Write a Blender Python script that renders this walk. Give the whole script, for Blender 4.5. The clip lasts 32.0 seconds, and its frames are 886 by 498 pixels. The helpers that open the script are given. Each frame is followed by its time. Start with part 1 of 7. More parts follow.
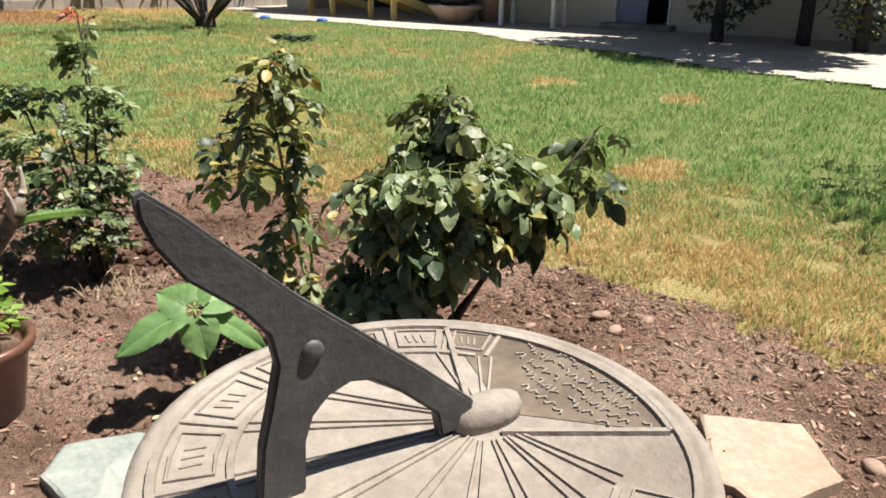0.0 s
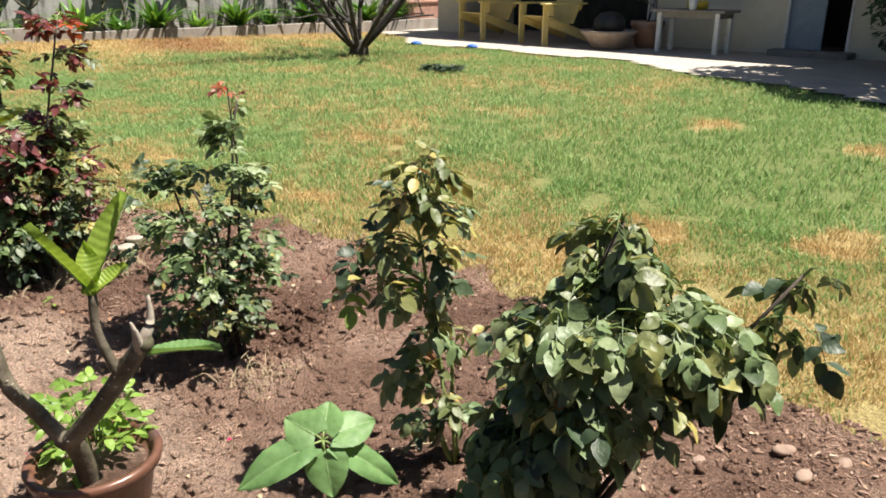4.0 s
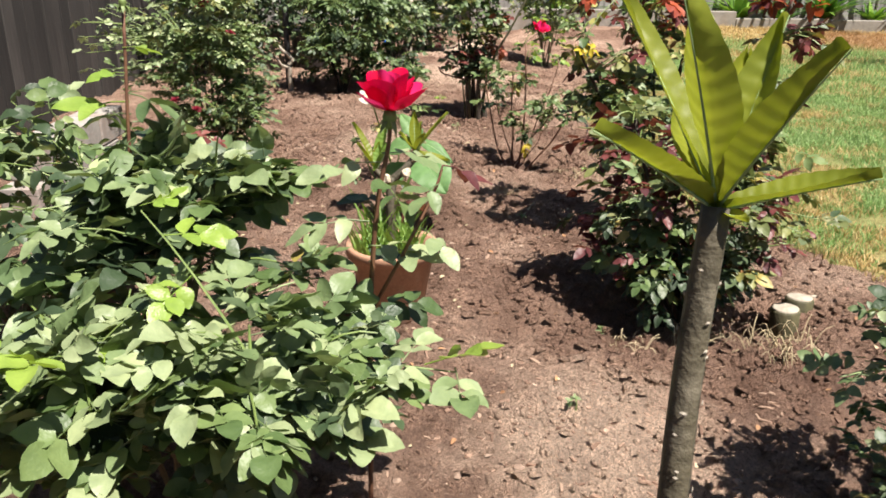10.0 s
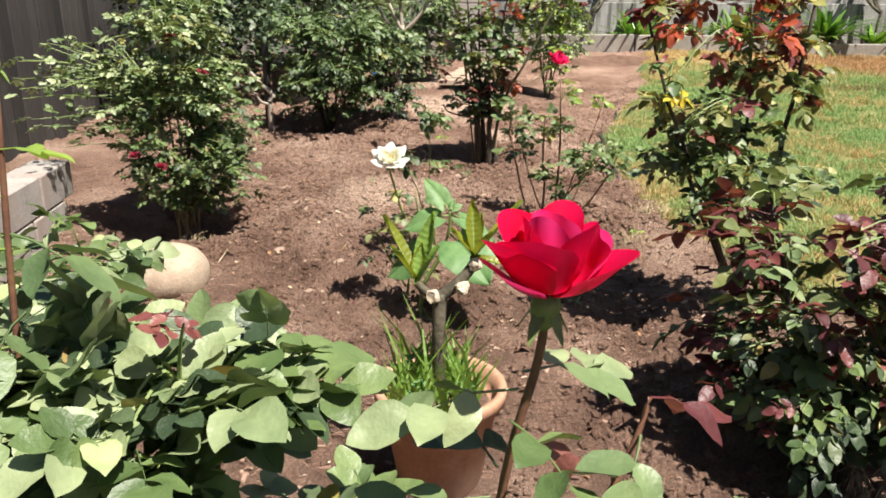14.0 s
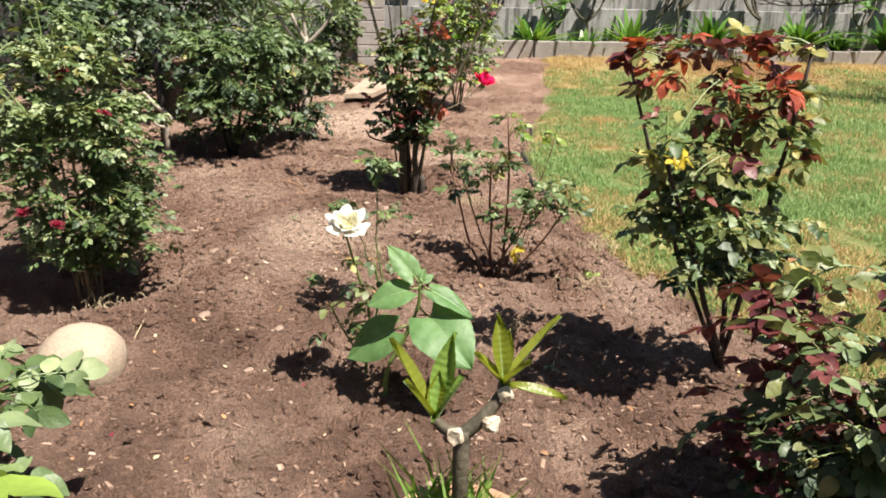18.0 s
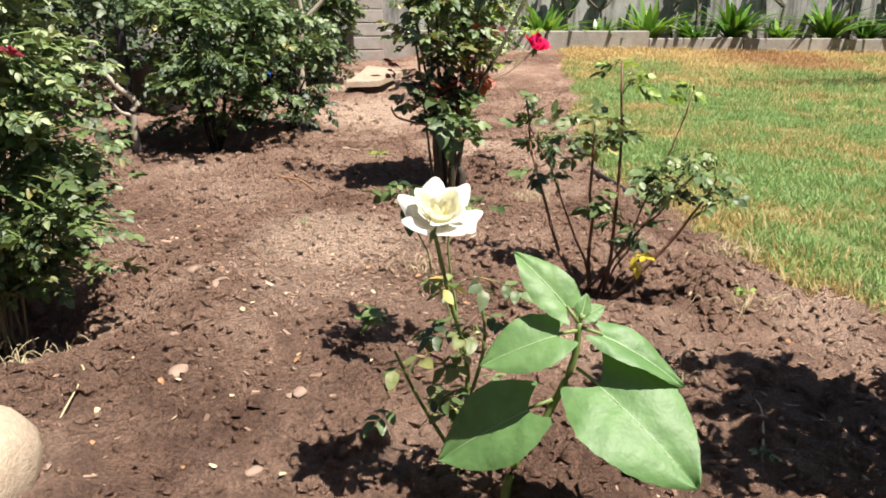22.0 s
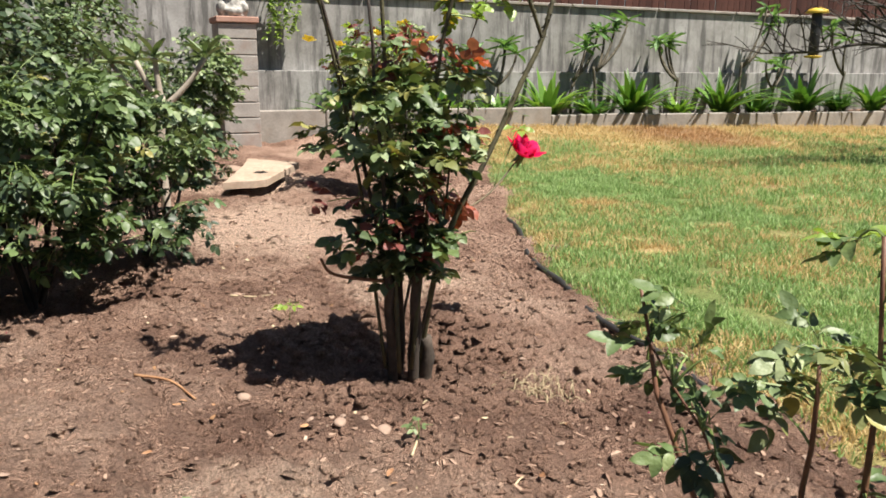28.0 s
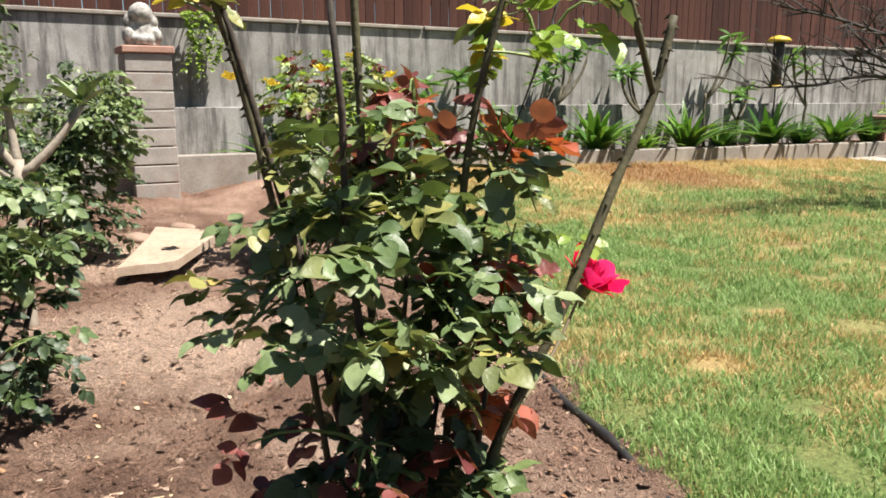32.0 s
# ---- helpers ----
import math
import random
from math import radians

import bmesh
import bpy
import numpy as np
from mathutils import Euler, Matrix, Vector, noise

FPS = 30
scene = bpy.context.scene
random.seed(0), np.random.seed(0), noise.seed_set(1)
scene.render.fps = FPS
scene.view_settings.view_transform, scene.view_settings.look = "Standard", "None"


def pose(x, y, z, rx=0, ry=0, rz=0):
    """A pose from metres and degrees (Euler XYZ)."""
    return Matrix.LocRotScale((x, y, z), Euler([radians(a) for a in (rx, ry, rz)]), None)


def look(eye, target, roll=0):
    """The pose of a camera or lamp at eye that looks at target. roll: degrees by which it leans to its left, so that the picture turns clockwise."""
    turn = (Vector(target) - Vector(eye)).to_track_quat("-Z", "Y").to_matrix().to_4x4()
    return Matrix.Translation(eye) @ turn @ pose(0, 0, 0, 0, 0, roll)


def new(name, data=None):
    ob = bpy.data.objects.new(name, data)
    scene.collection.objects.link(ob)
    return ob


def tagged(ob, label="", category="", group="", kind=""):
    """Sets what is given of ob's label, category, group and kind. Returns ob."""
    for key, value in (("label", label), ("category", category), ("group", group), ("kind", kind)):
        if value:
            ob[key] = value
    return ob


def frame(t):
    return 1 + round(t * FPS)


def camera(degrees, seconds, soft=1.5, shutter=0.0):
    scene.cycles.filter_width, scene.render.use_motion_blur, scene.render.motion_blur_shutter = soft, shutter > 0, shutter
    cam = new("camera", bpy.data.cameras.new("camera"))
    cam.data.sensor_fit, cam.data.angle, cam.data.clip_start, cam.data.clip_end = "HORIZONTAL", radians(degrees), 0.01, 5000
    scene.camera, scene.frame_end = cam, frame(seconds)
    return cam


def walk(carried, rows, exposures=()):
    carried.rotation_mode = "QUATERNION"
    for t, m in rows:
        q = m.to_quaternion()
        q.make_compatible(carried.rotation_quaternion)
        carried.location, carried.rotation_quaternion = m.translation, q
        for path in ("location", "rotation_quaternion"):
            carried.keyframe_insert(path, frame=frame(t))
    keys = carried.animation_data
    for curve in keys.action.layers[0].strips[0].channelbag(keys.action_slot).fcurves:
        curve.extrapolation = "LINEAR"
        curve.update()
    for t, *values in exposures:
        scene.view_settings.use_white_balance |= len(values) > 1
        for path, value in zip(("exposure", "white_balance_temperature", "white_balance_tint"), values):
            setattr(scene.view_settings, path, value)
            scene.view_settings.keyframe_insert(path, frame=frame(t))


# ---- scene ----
EXPO = [(0.0, 1.1), (2.0, 1.2), (12.0, 1.17), (18.0, 1.14), (20.0, 1.02), (22.0, 1.19), (23.5, 1.09), (25.0, 0.89), (26.5, 1.03), (28.0, 1.13), (32.0, 1.22)]
# path: seconds, eye x y z, heading to the left of +y, tilt, roll (degrees)
PATH = [
    (0.0, -0.807, -6.435, 1.203, -57.55, -20.43, 1.06),
    (0.5, -0.745, -6.377, 1.228, -57.87, -20.68, 1.00),
    (1.0, -0.642, -6.329, 1.260, -58.01, -21.04, 1.00),
    (1.5, -0.590, -6.298, 1.282, -57.67, -21.30, 0.91),
    (2.0, -0.559, -6.279, 1.284, -56.22, -21.40, 1.05),
    (2.5, -0.547, -6.227, 1.298, -53.88, -21.28, 0.85),
    (4.5, -0.474, -6.104, 1.442, -41.22, -19.16, 0.39),
    (5.0, -0.429, -6.018, 1.446, -34.01, -18.75, 0.84),
    (5.5, -0.431, -5.881, 1.444, -29.03, -17.43, 0.75),
    (6.0, -0.460, -5.749, 1.426, -24.17, -16.55, 0.85),
    (6.5, -0.476, -5.644, 1.425, -19.43, -16.06, 0.73),
    (7.0, -0.483, -5.579, 1.439, -15.57, -15.82, 0.75),
    (7.5, -0.483, -5.519, 1.434, -12.57, -15.98, 0.81),
    (8.0, -0.450, -5.405, 1.415, -9.77, -16.98, 0.80),
    (8.5, -0.377, -5.247, 1.374, -6.87, -18.60, 0.79),
    (9.0, -0.329, -5.103, 1.338, -4.60, -19.84, 0.78),
    (9.5, -0.320, -4.987, 1.297, -3.50, -20.37, 0.74),
    (10.0, -0.339, -4.822, 1.281, -3.18, -20.52, 0.73),
    (10.5, -0.370, -4.688, 1.303, -2.99, -20.55, 0.22),
    (11.0, -0.409, -4.545, 1.327, -2.85, -20.23, -0.03),
    (11.5, -0.430, -4.373, 1.362, -2.78, -19.99, 0.17),
    (12.0, -0.431, -4.263, 1.353, -2.79, -19.55, 0.07),
    (12.5, -0.424, -4.160, 1.294, -2.96, -19.36, 0.32),
    (13.0, -0.469, -4.060, 1.260, -3.07, -19.20, 0.33),
    (13.5, -0.515, -3.957, 1.273, -3.44, -19.05, 0.37),
    (14.0, -0.539, -3.876, 1.277, -5.16, -18.92, 0.50),
    (14.5, -0.573, -3.842, 1.255, -8.81, -18.65, 0.43),
    (16.5, -0.555, -3.658, 1.254, -17.14, -19.22, 1.49),
    (17.0, -0.647, -3.557, 1.307, -15.63, -19.78, 1.35),
    (17.5, -0.701, -3.451, 1.327, -14.10, -19.57, 1.35),
    (18.0, -0.768, -3.399, 1.418, -13.99, -19.14, 1.31),
    (18.5, -0.774, -3.289, 1.508, -13.79, -18.46, 1.18),
    (19.0, -0.789, -3.010, 1.534, -13.38, -18.08, 0.98),
    (19.5, -0.784, -2.883, 1.543, -13.40, -17.94, 0.89),
    (20.0, -0.838, -2.769, 1.449, -13.28, -18.02, 0.75),
    (20.5, -0.866, -2.616, 1.287, -13.65, -18.07, 0.67),
    (21.0, -0.851, -2.488, 1.178, -14.34, -18.10, 0.75),
    (21.5, -0.817, -2.305, 1.060, -14.62, -18.23, 0.58),
    (22.0, -0.827, -2.195, 1.007, -15.12, -18.20, 0.40),
    (22.5, -0.803, -2.041, 0.925, -15.83, -18.08, 0.33),
    (23.0, -0.764, -1.907, 0.833, -16.25, -18.06, 0.41),
    (23.5, -0.747, -1.813, 0.811, -16.61, -18.03, 0.41),
    (24.0, -0.751, -1.734, 0.823, -18.05, -17.54, 0.35),
    (24.5, -0.769, -1.643, 0.860, -20.57, -16.49, 0.15),
    (25.0, -0.788, -1.555, 0.894, -22.44, -15.95, 0.11),
    (25.5, -0.798, -1.463, 0.933, -23.54, -15.74, 0.31),
    (27.5, -0.693, -0.747, 1.023, -25.03, -13.72, 0.47),
    (28.0, -0.705, -0.557, 1.060, -25.12, -13.21, 0.36),
    (28.5, -0.691, -0.389, 1.087, -25.61, -13.10, 0.33),
    (29.0, -0.668, -0.235, 1.106, -26.16, -12.60, 0.30),
    (29.5, -0.668, -0.049, 1.138, -26.68, -12.04, 0.29),
    (30.0, -0.631, 0.156, 1.218, -27.09, -11.73, 0.12),
    (30.5, -0.634, 0.385, 1.202, -27.30, -11.50, 0.10),
    (31.0, -0.592, 0.610, 1.197, -27.76, -11.37, -0.06),
    (31.5, -0.498, 0.709, 1.171, -28.91, -11.39, 0.11),
    (32.0, -0.285, 0.738, 1.164, -29.83, -11.30, 0.04),
]


def eye_pose(x, y, z, yaw, tilt, roll):
    a, b = radians(yaw), radians(tilt)
    way = Vector((-math.sin(a) * math.cos(b), math.cos(a) * math.cos(b), math.sin(b)))
    return look((x, y, z), Vector((x, y, z)) + way, roll)


cam = camera(60.09, 32.0, soft=1.75)
walk(cam, [(t, eye_pose(*p)) for t, *p in PATH], exposures=EXPO)
# ---- light: high midday sun from over the house, clear sky ----
SUN_TO = Vector((0.32, -0.36, 1.0)).normalized()      # towards the sun
world = bpy.data.worlds.new("sky")
scene.world = world
world.use_nodes = True
wn = world.node_tree.nodes
sky = wn.new("ShaderNodeTexSky")
sky.sky_type = "NISHITA"
sky.sun_disc = False
sky.sun_elevation = math.asin(SUN_TO.z)
sky.sun_rotation = math.atan2(SUN_TO.x, SUN_TO.y)
wn["Background"].inputs[1].default_value = 0.036
world.node_tree.links.new(sky.outputs[0], wn["Background"].inputs[0])
sun = new("sun", bpy.data.lights.new("sun", "SUN"))
sun.data.energy, sun.data.angle, sun.data.color = 5.0, radians(0.55), (1.0, 0.928, 0.84)
sun.matrix_world = look(SUN_TO * 30, (0, 0, 0))


# ---- materials ----
class Nodes:
    """A small helper round one material's node tree."""

    def __init__(self, name):
        self.mat = bpy.data.materials.new(name)
        self.mat.use_nodes = True
        self.tree = self.mat.node_tree
        self.bsdf = self.tree.nodes["Principled BSDF"]
        self.out = self.tree.nodes["Material Output"]

    def add(self, kind):
        return self.tree.nodes.new("ShaderNode" + kind)

    def link(self, a, b):
        self.tree.links.new(a, b)

    def coord(self, world_space=False):
        if world_space:
            return self.add("NewGeometry").outputs["Position"]
        return self.add("TexCoord").outputs["Object"]

    def noise(self, co, scale, detail=4.0, rough=0.6):
        n = self.add("TexNoise")
        n.inputs["Scale"].default_value = scale
        n.inputs["Detail"].default_value = detail
        n.inputs["Roughness"].default_value = rough
        self.link(co, n.inputs["Vector"])
        return n.outputs["Fac"]

    def ramp(self, fac, stops):
        r = self.add("ValToRGB")
        while len(r.color_ramp.elements) < len(stops):
            r.color_ramp.elements.new(0.5)
        for e, (p, c) in zip(r.color_ramp.elements, stops):
            e.position, e.color = p, (*c, 1)
        self.link(fac, r.inputs[0])
        return r.outputs[0]

    def mix(self, fac, a, b, kind="MIX"):
        m = self.add("Mix")
        m.data_type, m.blend_type = "RGBA", kind
        for v, s in ((fac, m.inputs[0]), (a, m.inputs[6]), (b, m.inputs[7])):
            if isinstance(v, bpy.types.NodeSocket):
                self.link(v, s)
            else:
                s.default_value = v if isinstance(v, (int, float)) else (*v, 1)
        return m.outputs[2]

    def math(self, op, a, b=0.0):
        m = self.add("Math")
        m.operation = op
        for v, s in ((a, m.inputs[0]), (b, m.inputs[1])):
            if isinstance(v, bpy.types.NodeSocket):
                self.link(v, s)
            else:
                s.default_value = v
        return m.outputs[0]

    def bump(self, height, strength, dist=0.01):
        b = self.add("Bump")
        b.inputs["Strength"].default_value = strength
        b.inputs["Distance"].default_value = dist
        self.link(height, b.inputs["Height"])
        self.link(b.outputs[0], self.bsdf.inputs["Normal"])

    def colour(self, c, rough=0.7, metal=0.0, spec=0.5):
        if isinstance(c, bpy.types.NodeSocket):
            self.link(c, self.bsdf.inputs["Base Color"])
        else:
            self.bsdf.inputs["Base Color"].default_value = (*c, 1)
        self.bsdf.inputs["Roughness"].default_value = rough
        self.bsdf.inputs["Metallic"].default_value = metal
        self.bsdf.inputs["Specular IOR Level"].default_value = spec


def plain(name, a, b, scale=8.0, rough=0.7, bump=0.3, fine=60.0, dist=0.004, metal=0.0, stain=None, world_space=False):
    """Two colours mixed by coarse noise, grain on top, and stains of a third colour."""
    n = Nodes(name)
    co = n.coord(world_space)
    c = n.ramp(n.noise(co, scale), [(0.3, a), (0.7, b)])
    grain = n.noise(co, fine, 3)
    c = n.mix(0.5, c, n.ramp(grain, [(0.25, (0.62, 0.62, 0.62)), (0.75, (1.25, 1.25, 1.25))]), "MULTIPLY")
    if stain:
        c = n.mix(n.ramp(n.noise(co, scale * 0.4, 6, 0.7), [(0.5, (0, 0, 0)), (0.68, (1, 1, 1))]), c, stain)
    n.colour(c, rough, metal)
    n.bump(grain, bump, dist)
    return n.mat


def leaf_material(name, stops, rough=0.48, glow=0.17, veins=70.0):
    """Leaves: a colour for each leaf, mottled, and some light let through."""
    n = Nodes(name)
    info = n.add("ObjectInfo").outputs["Random"]
    isle = n.add("NewGeometry").outputs["Random Per Island"]
    pick = n.math("FRACT", n.math("ADD", n.math("MULTIPLY", info, 0.55), n.math("MULTIPLY", isle, 0.45)))
    c = n.ramp(pick, stops)
    co = n.coord()
    blot = n.noise(co, 22, 3)
    c = n.mix(0.6, c, n.ramp(blot, [(0.3, (0.7, 0.72, 0.68)), (0.7, (1.3, 1.2, 1.2))]), "MULTIPLY")
    n.colour(c, rough, 0, 0.48)
    n.bump(n.noise(co, veins, 2), 0.45, 0.005)
    tr = n.add("BsdfTranslucent")
    n.link(n.mix(1.0, c, (1.25, 1.25, 0.65), "MULTIPLY"), tr.inputs[0])
    m = n.add("MixShader")
    m.inputs[0].default_value = glow
    n.link(n.bsdf.outputs[0], m.inputs[1])
    n.link(tr.outputs[0], m.inputs[2])
    n.link(m.outputs[0], n.out.inputs[0])
    return n.mat


def petal_material(name, a, b, rough=0.6, glow=0.2):
    n = Nodes(name)
    co = n.coord()
    c = n.ramp(n.noise(co, 14, 3), [(0.3, a), (0.7, b)])
    n.colour(c, rough, 0, 0.12)
    tr = n.add("BsdfTranslucent")
    n.link(c, tr.inputs[0])
    m = n.add("MixShader")
    m.inputs[0].default_value = glow
    n.link(n.bsdf.outputs[0], m.inputs[1])
    n.link(tr.outputs[0], m.inputs[2])
    n.link(m.outputs[0], n.out.inputs[0])
    return n.mat


BARE = (7.4, 8.2)      # a bare patch on the lawn
# scorched patches on the lawn: x, y, radius
SCORCHED = [(3.7, -3.9, 0.75), (4.2, -4.9, 0.75), (6.8, -2.9, 0.8), (6.6, -4.4, 0.55), (2.9, -5.7, 0.6), (2.5, -2.1, 0.45), (2.35, -4.05, 0.4), (7.1, 3.2, 0.35),
            (5.0, 8.8, 1.2), (6.5, 8.7, 0.8), (2.3, 2.9, 0.4), (5.8, 5.9, 0.45), (3.2, 3.3, 0.3), (2.9, 4.3, 0.55), (1.9, -2.7, 0.4), (9.6, 7.2, 0.9)]


def grass_material(name, blades):
    """Lawn: lush green with dry straw patches, laid out by the place on the lawn."""
    n = Nodes(name)
    pos = n.coord(True)
    worn = n.math("ADD", n.math("MULTIPLY", n.noise(pos, 0.7, 3, 0.6), 0.7), n.math("MULTIPLY", n.noise(pos, 3.6, 4, 0.65), 0.5))
    # the rim along the bed is scorched
    sep = n.add("SeparateXYZ")
    n.link(pos, sep.inputs[0])
    south = n.math("MINIMUM", n.math("MAXIMUM", n.math("MULTIPLY", n.math("ADD", sep.outputs[1], 1.2), -0.5), 0.0), 1.0)
    dry = n.mix(south, n.ramp(worn, [(0.545, (0, 0, 0)), (0.79, (0.82, 0.82, 0.82))]), n.ramp(worn, [(0.64, (0, 0, 0)), (0.84, (0.8, 0.8, 0.8))]))
    off = n.math("ADD", n.math("MULTIPLY", sep.outputs[0], 0.2), n.math("MULTIPLY", n.noise(pos, 1.1, 3), 0.30))
    rim = n.mix(south, n.ramp(off, [(0.34, (0.75, 0.75, 0.75)), (0.46, (0, 0, 0))]), n.ramp(off, [(0.74, (0.68, 0.68, 0.68)), (1.00, (0, 0, 0))]))
    far = n.ramp(n.math("ADD", n.math("MULTIPLY", sep.outputs[1], 0.09), n.math("MULTIPLY", n.noise(pos, 0.9, 3), 0.35)),
                 [(0.78, (0, 0, 0)), (0.98, (0.9, 0.9, 0.9))])
    dry = n.mix(1.0, n.mix(1.0, n.mix(0.92, (0, 0, 0), rim), dry, "SCREEN"), far, "SCREEN")
    # the middle of the lawn stays green in the south
    dry_in = n.math("MULTIPLY", south, n.ramp(off, [(0.92, (0, 0, 0)), (1.08, (0.92, 0.92, 0.92))]))
    dry = n.mix(dry_in, dry, (0.0, 0.0, 0.0))
    ragged = n.math("MULTIPLY", n.noise(pos, 3.2, 5, 0.7), 1.1)
    for x, y, r in SCORCHED:
        far = n.add("VectorMath")
        far.operation = "DISTANCE"
        far.inputs[1].default_value = (x, y, 0.0)
        n.link(pos, far.inputs[0])
        reach = n.math("ADD", n.math("MULTIPLY", far.outputs["Value"], 1 / r), ragged)
        dry = n.mix(1.0, dry, n.ramp(reach, [(0.0, (0.95, 0.95, 0.95)), (0.8, (0.75, 0.75, 0.75)), (1.1, (0, 0, 0))]), "SCREEN")
    green = n.ramp(n.noise(pos, 9, 4), [(0.3, (0.13, 0.26, 0.06)), (0.7, (0.25, 0.41, 0.125))])
    straw = n.ramp(n.noise(pos, 12, 4), [(0.3, (0.48, 0.345, 0.145)), (0.7, (0.66, 0.52, 0.26))])
    # small dead spots and one bare brown patch
    dead = n.ramp(n.noise(pos, 2.3, 3, 0.5), [(0.66, (0, 0, 0)), (0.74, (0.8, 0.8, 0.8))])
    bare = n.add("VectorMath")
    bare.operation = "DISTANCE"
    bare.inputs[1].default_value = (BARE[0], BARE[1], 0.0)
    n.link(pos, bare.inputs[0])
    dead = n.mix(dry_in, dead, (0.0, 0.0, 0.0))
    dead = n.mix(1.0, dead, n.ramp(n.math("ADD", n.math("MULTIPLY", bare.outputs["Value"], 0.45), n.math("MULTIPLY", n.noise(pos, 2.0, 3), 0.5)), [(0.55, (0.9, 0.9, 0.9)), (0.85, (0, 0, 0))]), "SCREEN")
    if blades:
        isle = n.add("NewGeometry").outputs["Random Per Island"]
        green = n.mix(n.math("MULTIPLY", isle, n.math("SUBTRACT", 0.55, n.math("MULTIPLY", south, 0.22))), green, (0.57, 0.66, 0.33))
        dry = n.math("GREATER_THAN", n.math("ADD", n.math("MULTIPLY", dry, 0.75), n.math("MULTIPLY", isle, 0.55)), 0.56)
        c = n.mix(dry, green, straw)
        c = n.mix(dead, c, n.mix(isle, (0.36, 0.19, 0.085), (0.56, 0.36, 0.17)))
        n.colour(c, 0.55, 0, 0.35)
        tr = n.add("BsdfTranslucent")
        n.link(c, tr.inputs[0])
        m = n.add("MixShader")
        m.inputs[0].default_value = 0.4
        n.link(n.bsdf.outputs[0], m.inputs[1])
        n.link(tr.outputs[0], m.inputs[2])
        n.link(m.outputs[0], n.out.inputs[0])
    else:
        c = n.mix(dry, n.mix(0.65, green, (0.12, 0.10, 0.045)), n.mix(0.45, straw, (0.22, 0.13, 0.065)))
        c = n.mix(dead, c, (0.22, 0.13, 0.07))
        c = n.mix(0.7, c, n.ramp(n.noise(pos, 60, 4), [(0.3, (0.4, 0.38, 0.33)), (0.7, (1.15, 1.15, 1.1))]), "MULTIPLY")
        n.colour(c, 0.9, 0, 0.2)
        n.bump(n.noise(pos, 45, 5), 0.8, 0.03)
    return n.mat


def soil_material():
    n = Nodes("soil")
    pos = n.coord(True)
    damp = n.ramp(n.noise(pos, 1.4, 5, 0.6), [(0.34, (0.205, 0.120, 0.087)), (0.50, (0.395, 0.252, 0.186)), (0.68, (0.61, 0.43, 0.33))])
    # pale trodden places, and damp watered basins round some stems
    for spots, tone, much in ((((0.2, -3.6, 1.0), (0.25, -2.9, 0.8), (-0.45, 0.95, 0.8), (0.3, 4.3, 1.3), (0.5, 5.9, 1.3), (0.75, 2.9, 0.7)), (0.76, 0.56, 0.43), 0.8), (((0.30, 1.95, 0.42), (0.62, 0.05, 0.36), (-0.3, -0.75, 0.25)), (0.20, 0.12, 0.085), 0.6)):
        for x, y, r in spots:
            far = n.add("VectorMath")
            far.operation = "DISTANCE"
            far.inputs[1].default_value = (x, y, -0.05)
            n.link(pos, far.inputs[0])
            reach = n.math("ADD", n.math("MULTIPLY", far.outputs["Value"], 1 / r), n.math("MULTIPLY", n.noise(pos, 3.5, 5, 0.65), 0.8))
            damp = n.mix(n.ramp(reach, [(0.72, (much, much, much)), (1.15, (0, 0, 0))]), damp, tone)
    crumbs = n.noise(pos, 95, 9, 0.85)
    c = n.mix(0.75, damp, n.ramp(crumbs, [(0.34, (0.26, 0.24, 0.23)), (0.50, (0.95, 0.95, 0.95)), (0.66, (1.9, 1.85, 1.8))]), "MULTIPLY")
    chips = n.add("TexVoronoi")
    chips.inputs["Scale"].default_value = 60
    n.link(pos, chips.inputs["Vector"])
    c = n.mix(n.ramp(n.math("ADD", chips.outputs["Distance"], n.math("MULTIPLY", n.noise(pos, 5, 3), 0.8)), [(0.36, (0.8, 0.8, 0.8)), (0.46, (0, 0, 0))]), c, (0.50, 0.37, 0.28))
    n.colour(c, 0.95, 0, 0.15)
    n.bump(n.math("ADD", crumbs, n.math("MULTIPLY", n.noise(pos, 18, 6, 0.7), 1.6)), 1.0, 0.05)
    return n.mat


def wall_material():
    """Weathered grey cement with dark runs down its face."""
    n = Nodes("cement_wall")
    co = n.coord(True)
    mp = n.add("Mapping")
    mp.inputs["Scale"].default_value = (5.0, 5.0, 0.5)
    n.link(co, mp.inputs[0])
    c = n.ramp(n.noise(co, 1.3, 7, 0.7), [(0.3, (0.17, 0.165, 0.152)), (0.5, (0.30, 0.293, 0.278)), (0.7, (0.43, 0.425, 0.41))])
    runs = n.noise(mp.outputs[0], 1.4, 6, 0.7)
    c = n.mix(n.ramp(runs, [(0.47, (0, 0, 0)), (0.60, (0.85, 0.85, 0.85))]), c, (0.105, 0.103, 0.098))
    c = n.mix(0.4, c, n.ramp(n.noise(co, 40, 4), [(0.3, (0.7, 0.7, 0.7)), (0.7, (1.2, 1.2, 1.2))]), "MULTIPLY")
    n.colour(c, 0.9, 0, 0.2)
    n.bump(n.noise(co, 55, 5), 0.4, 0.006)
    return n.mat


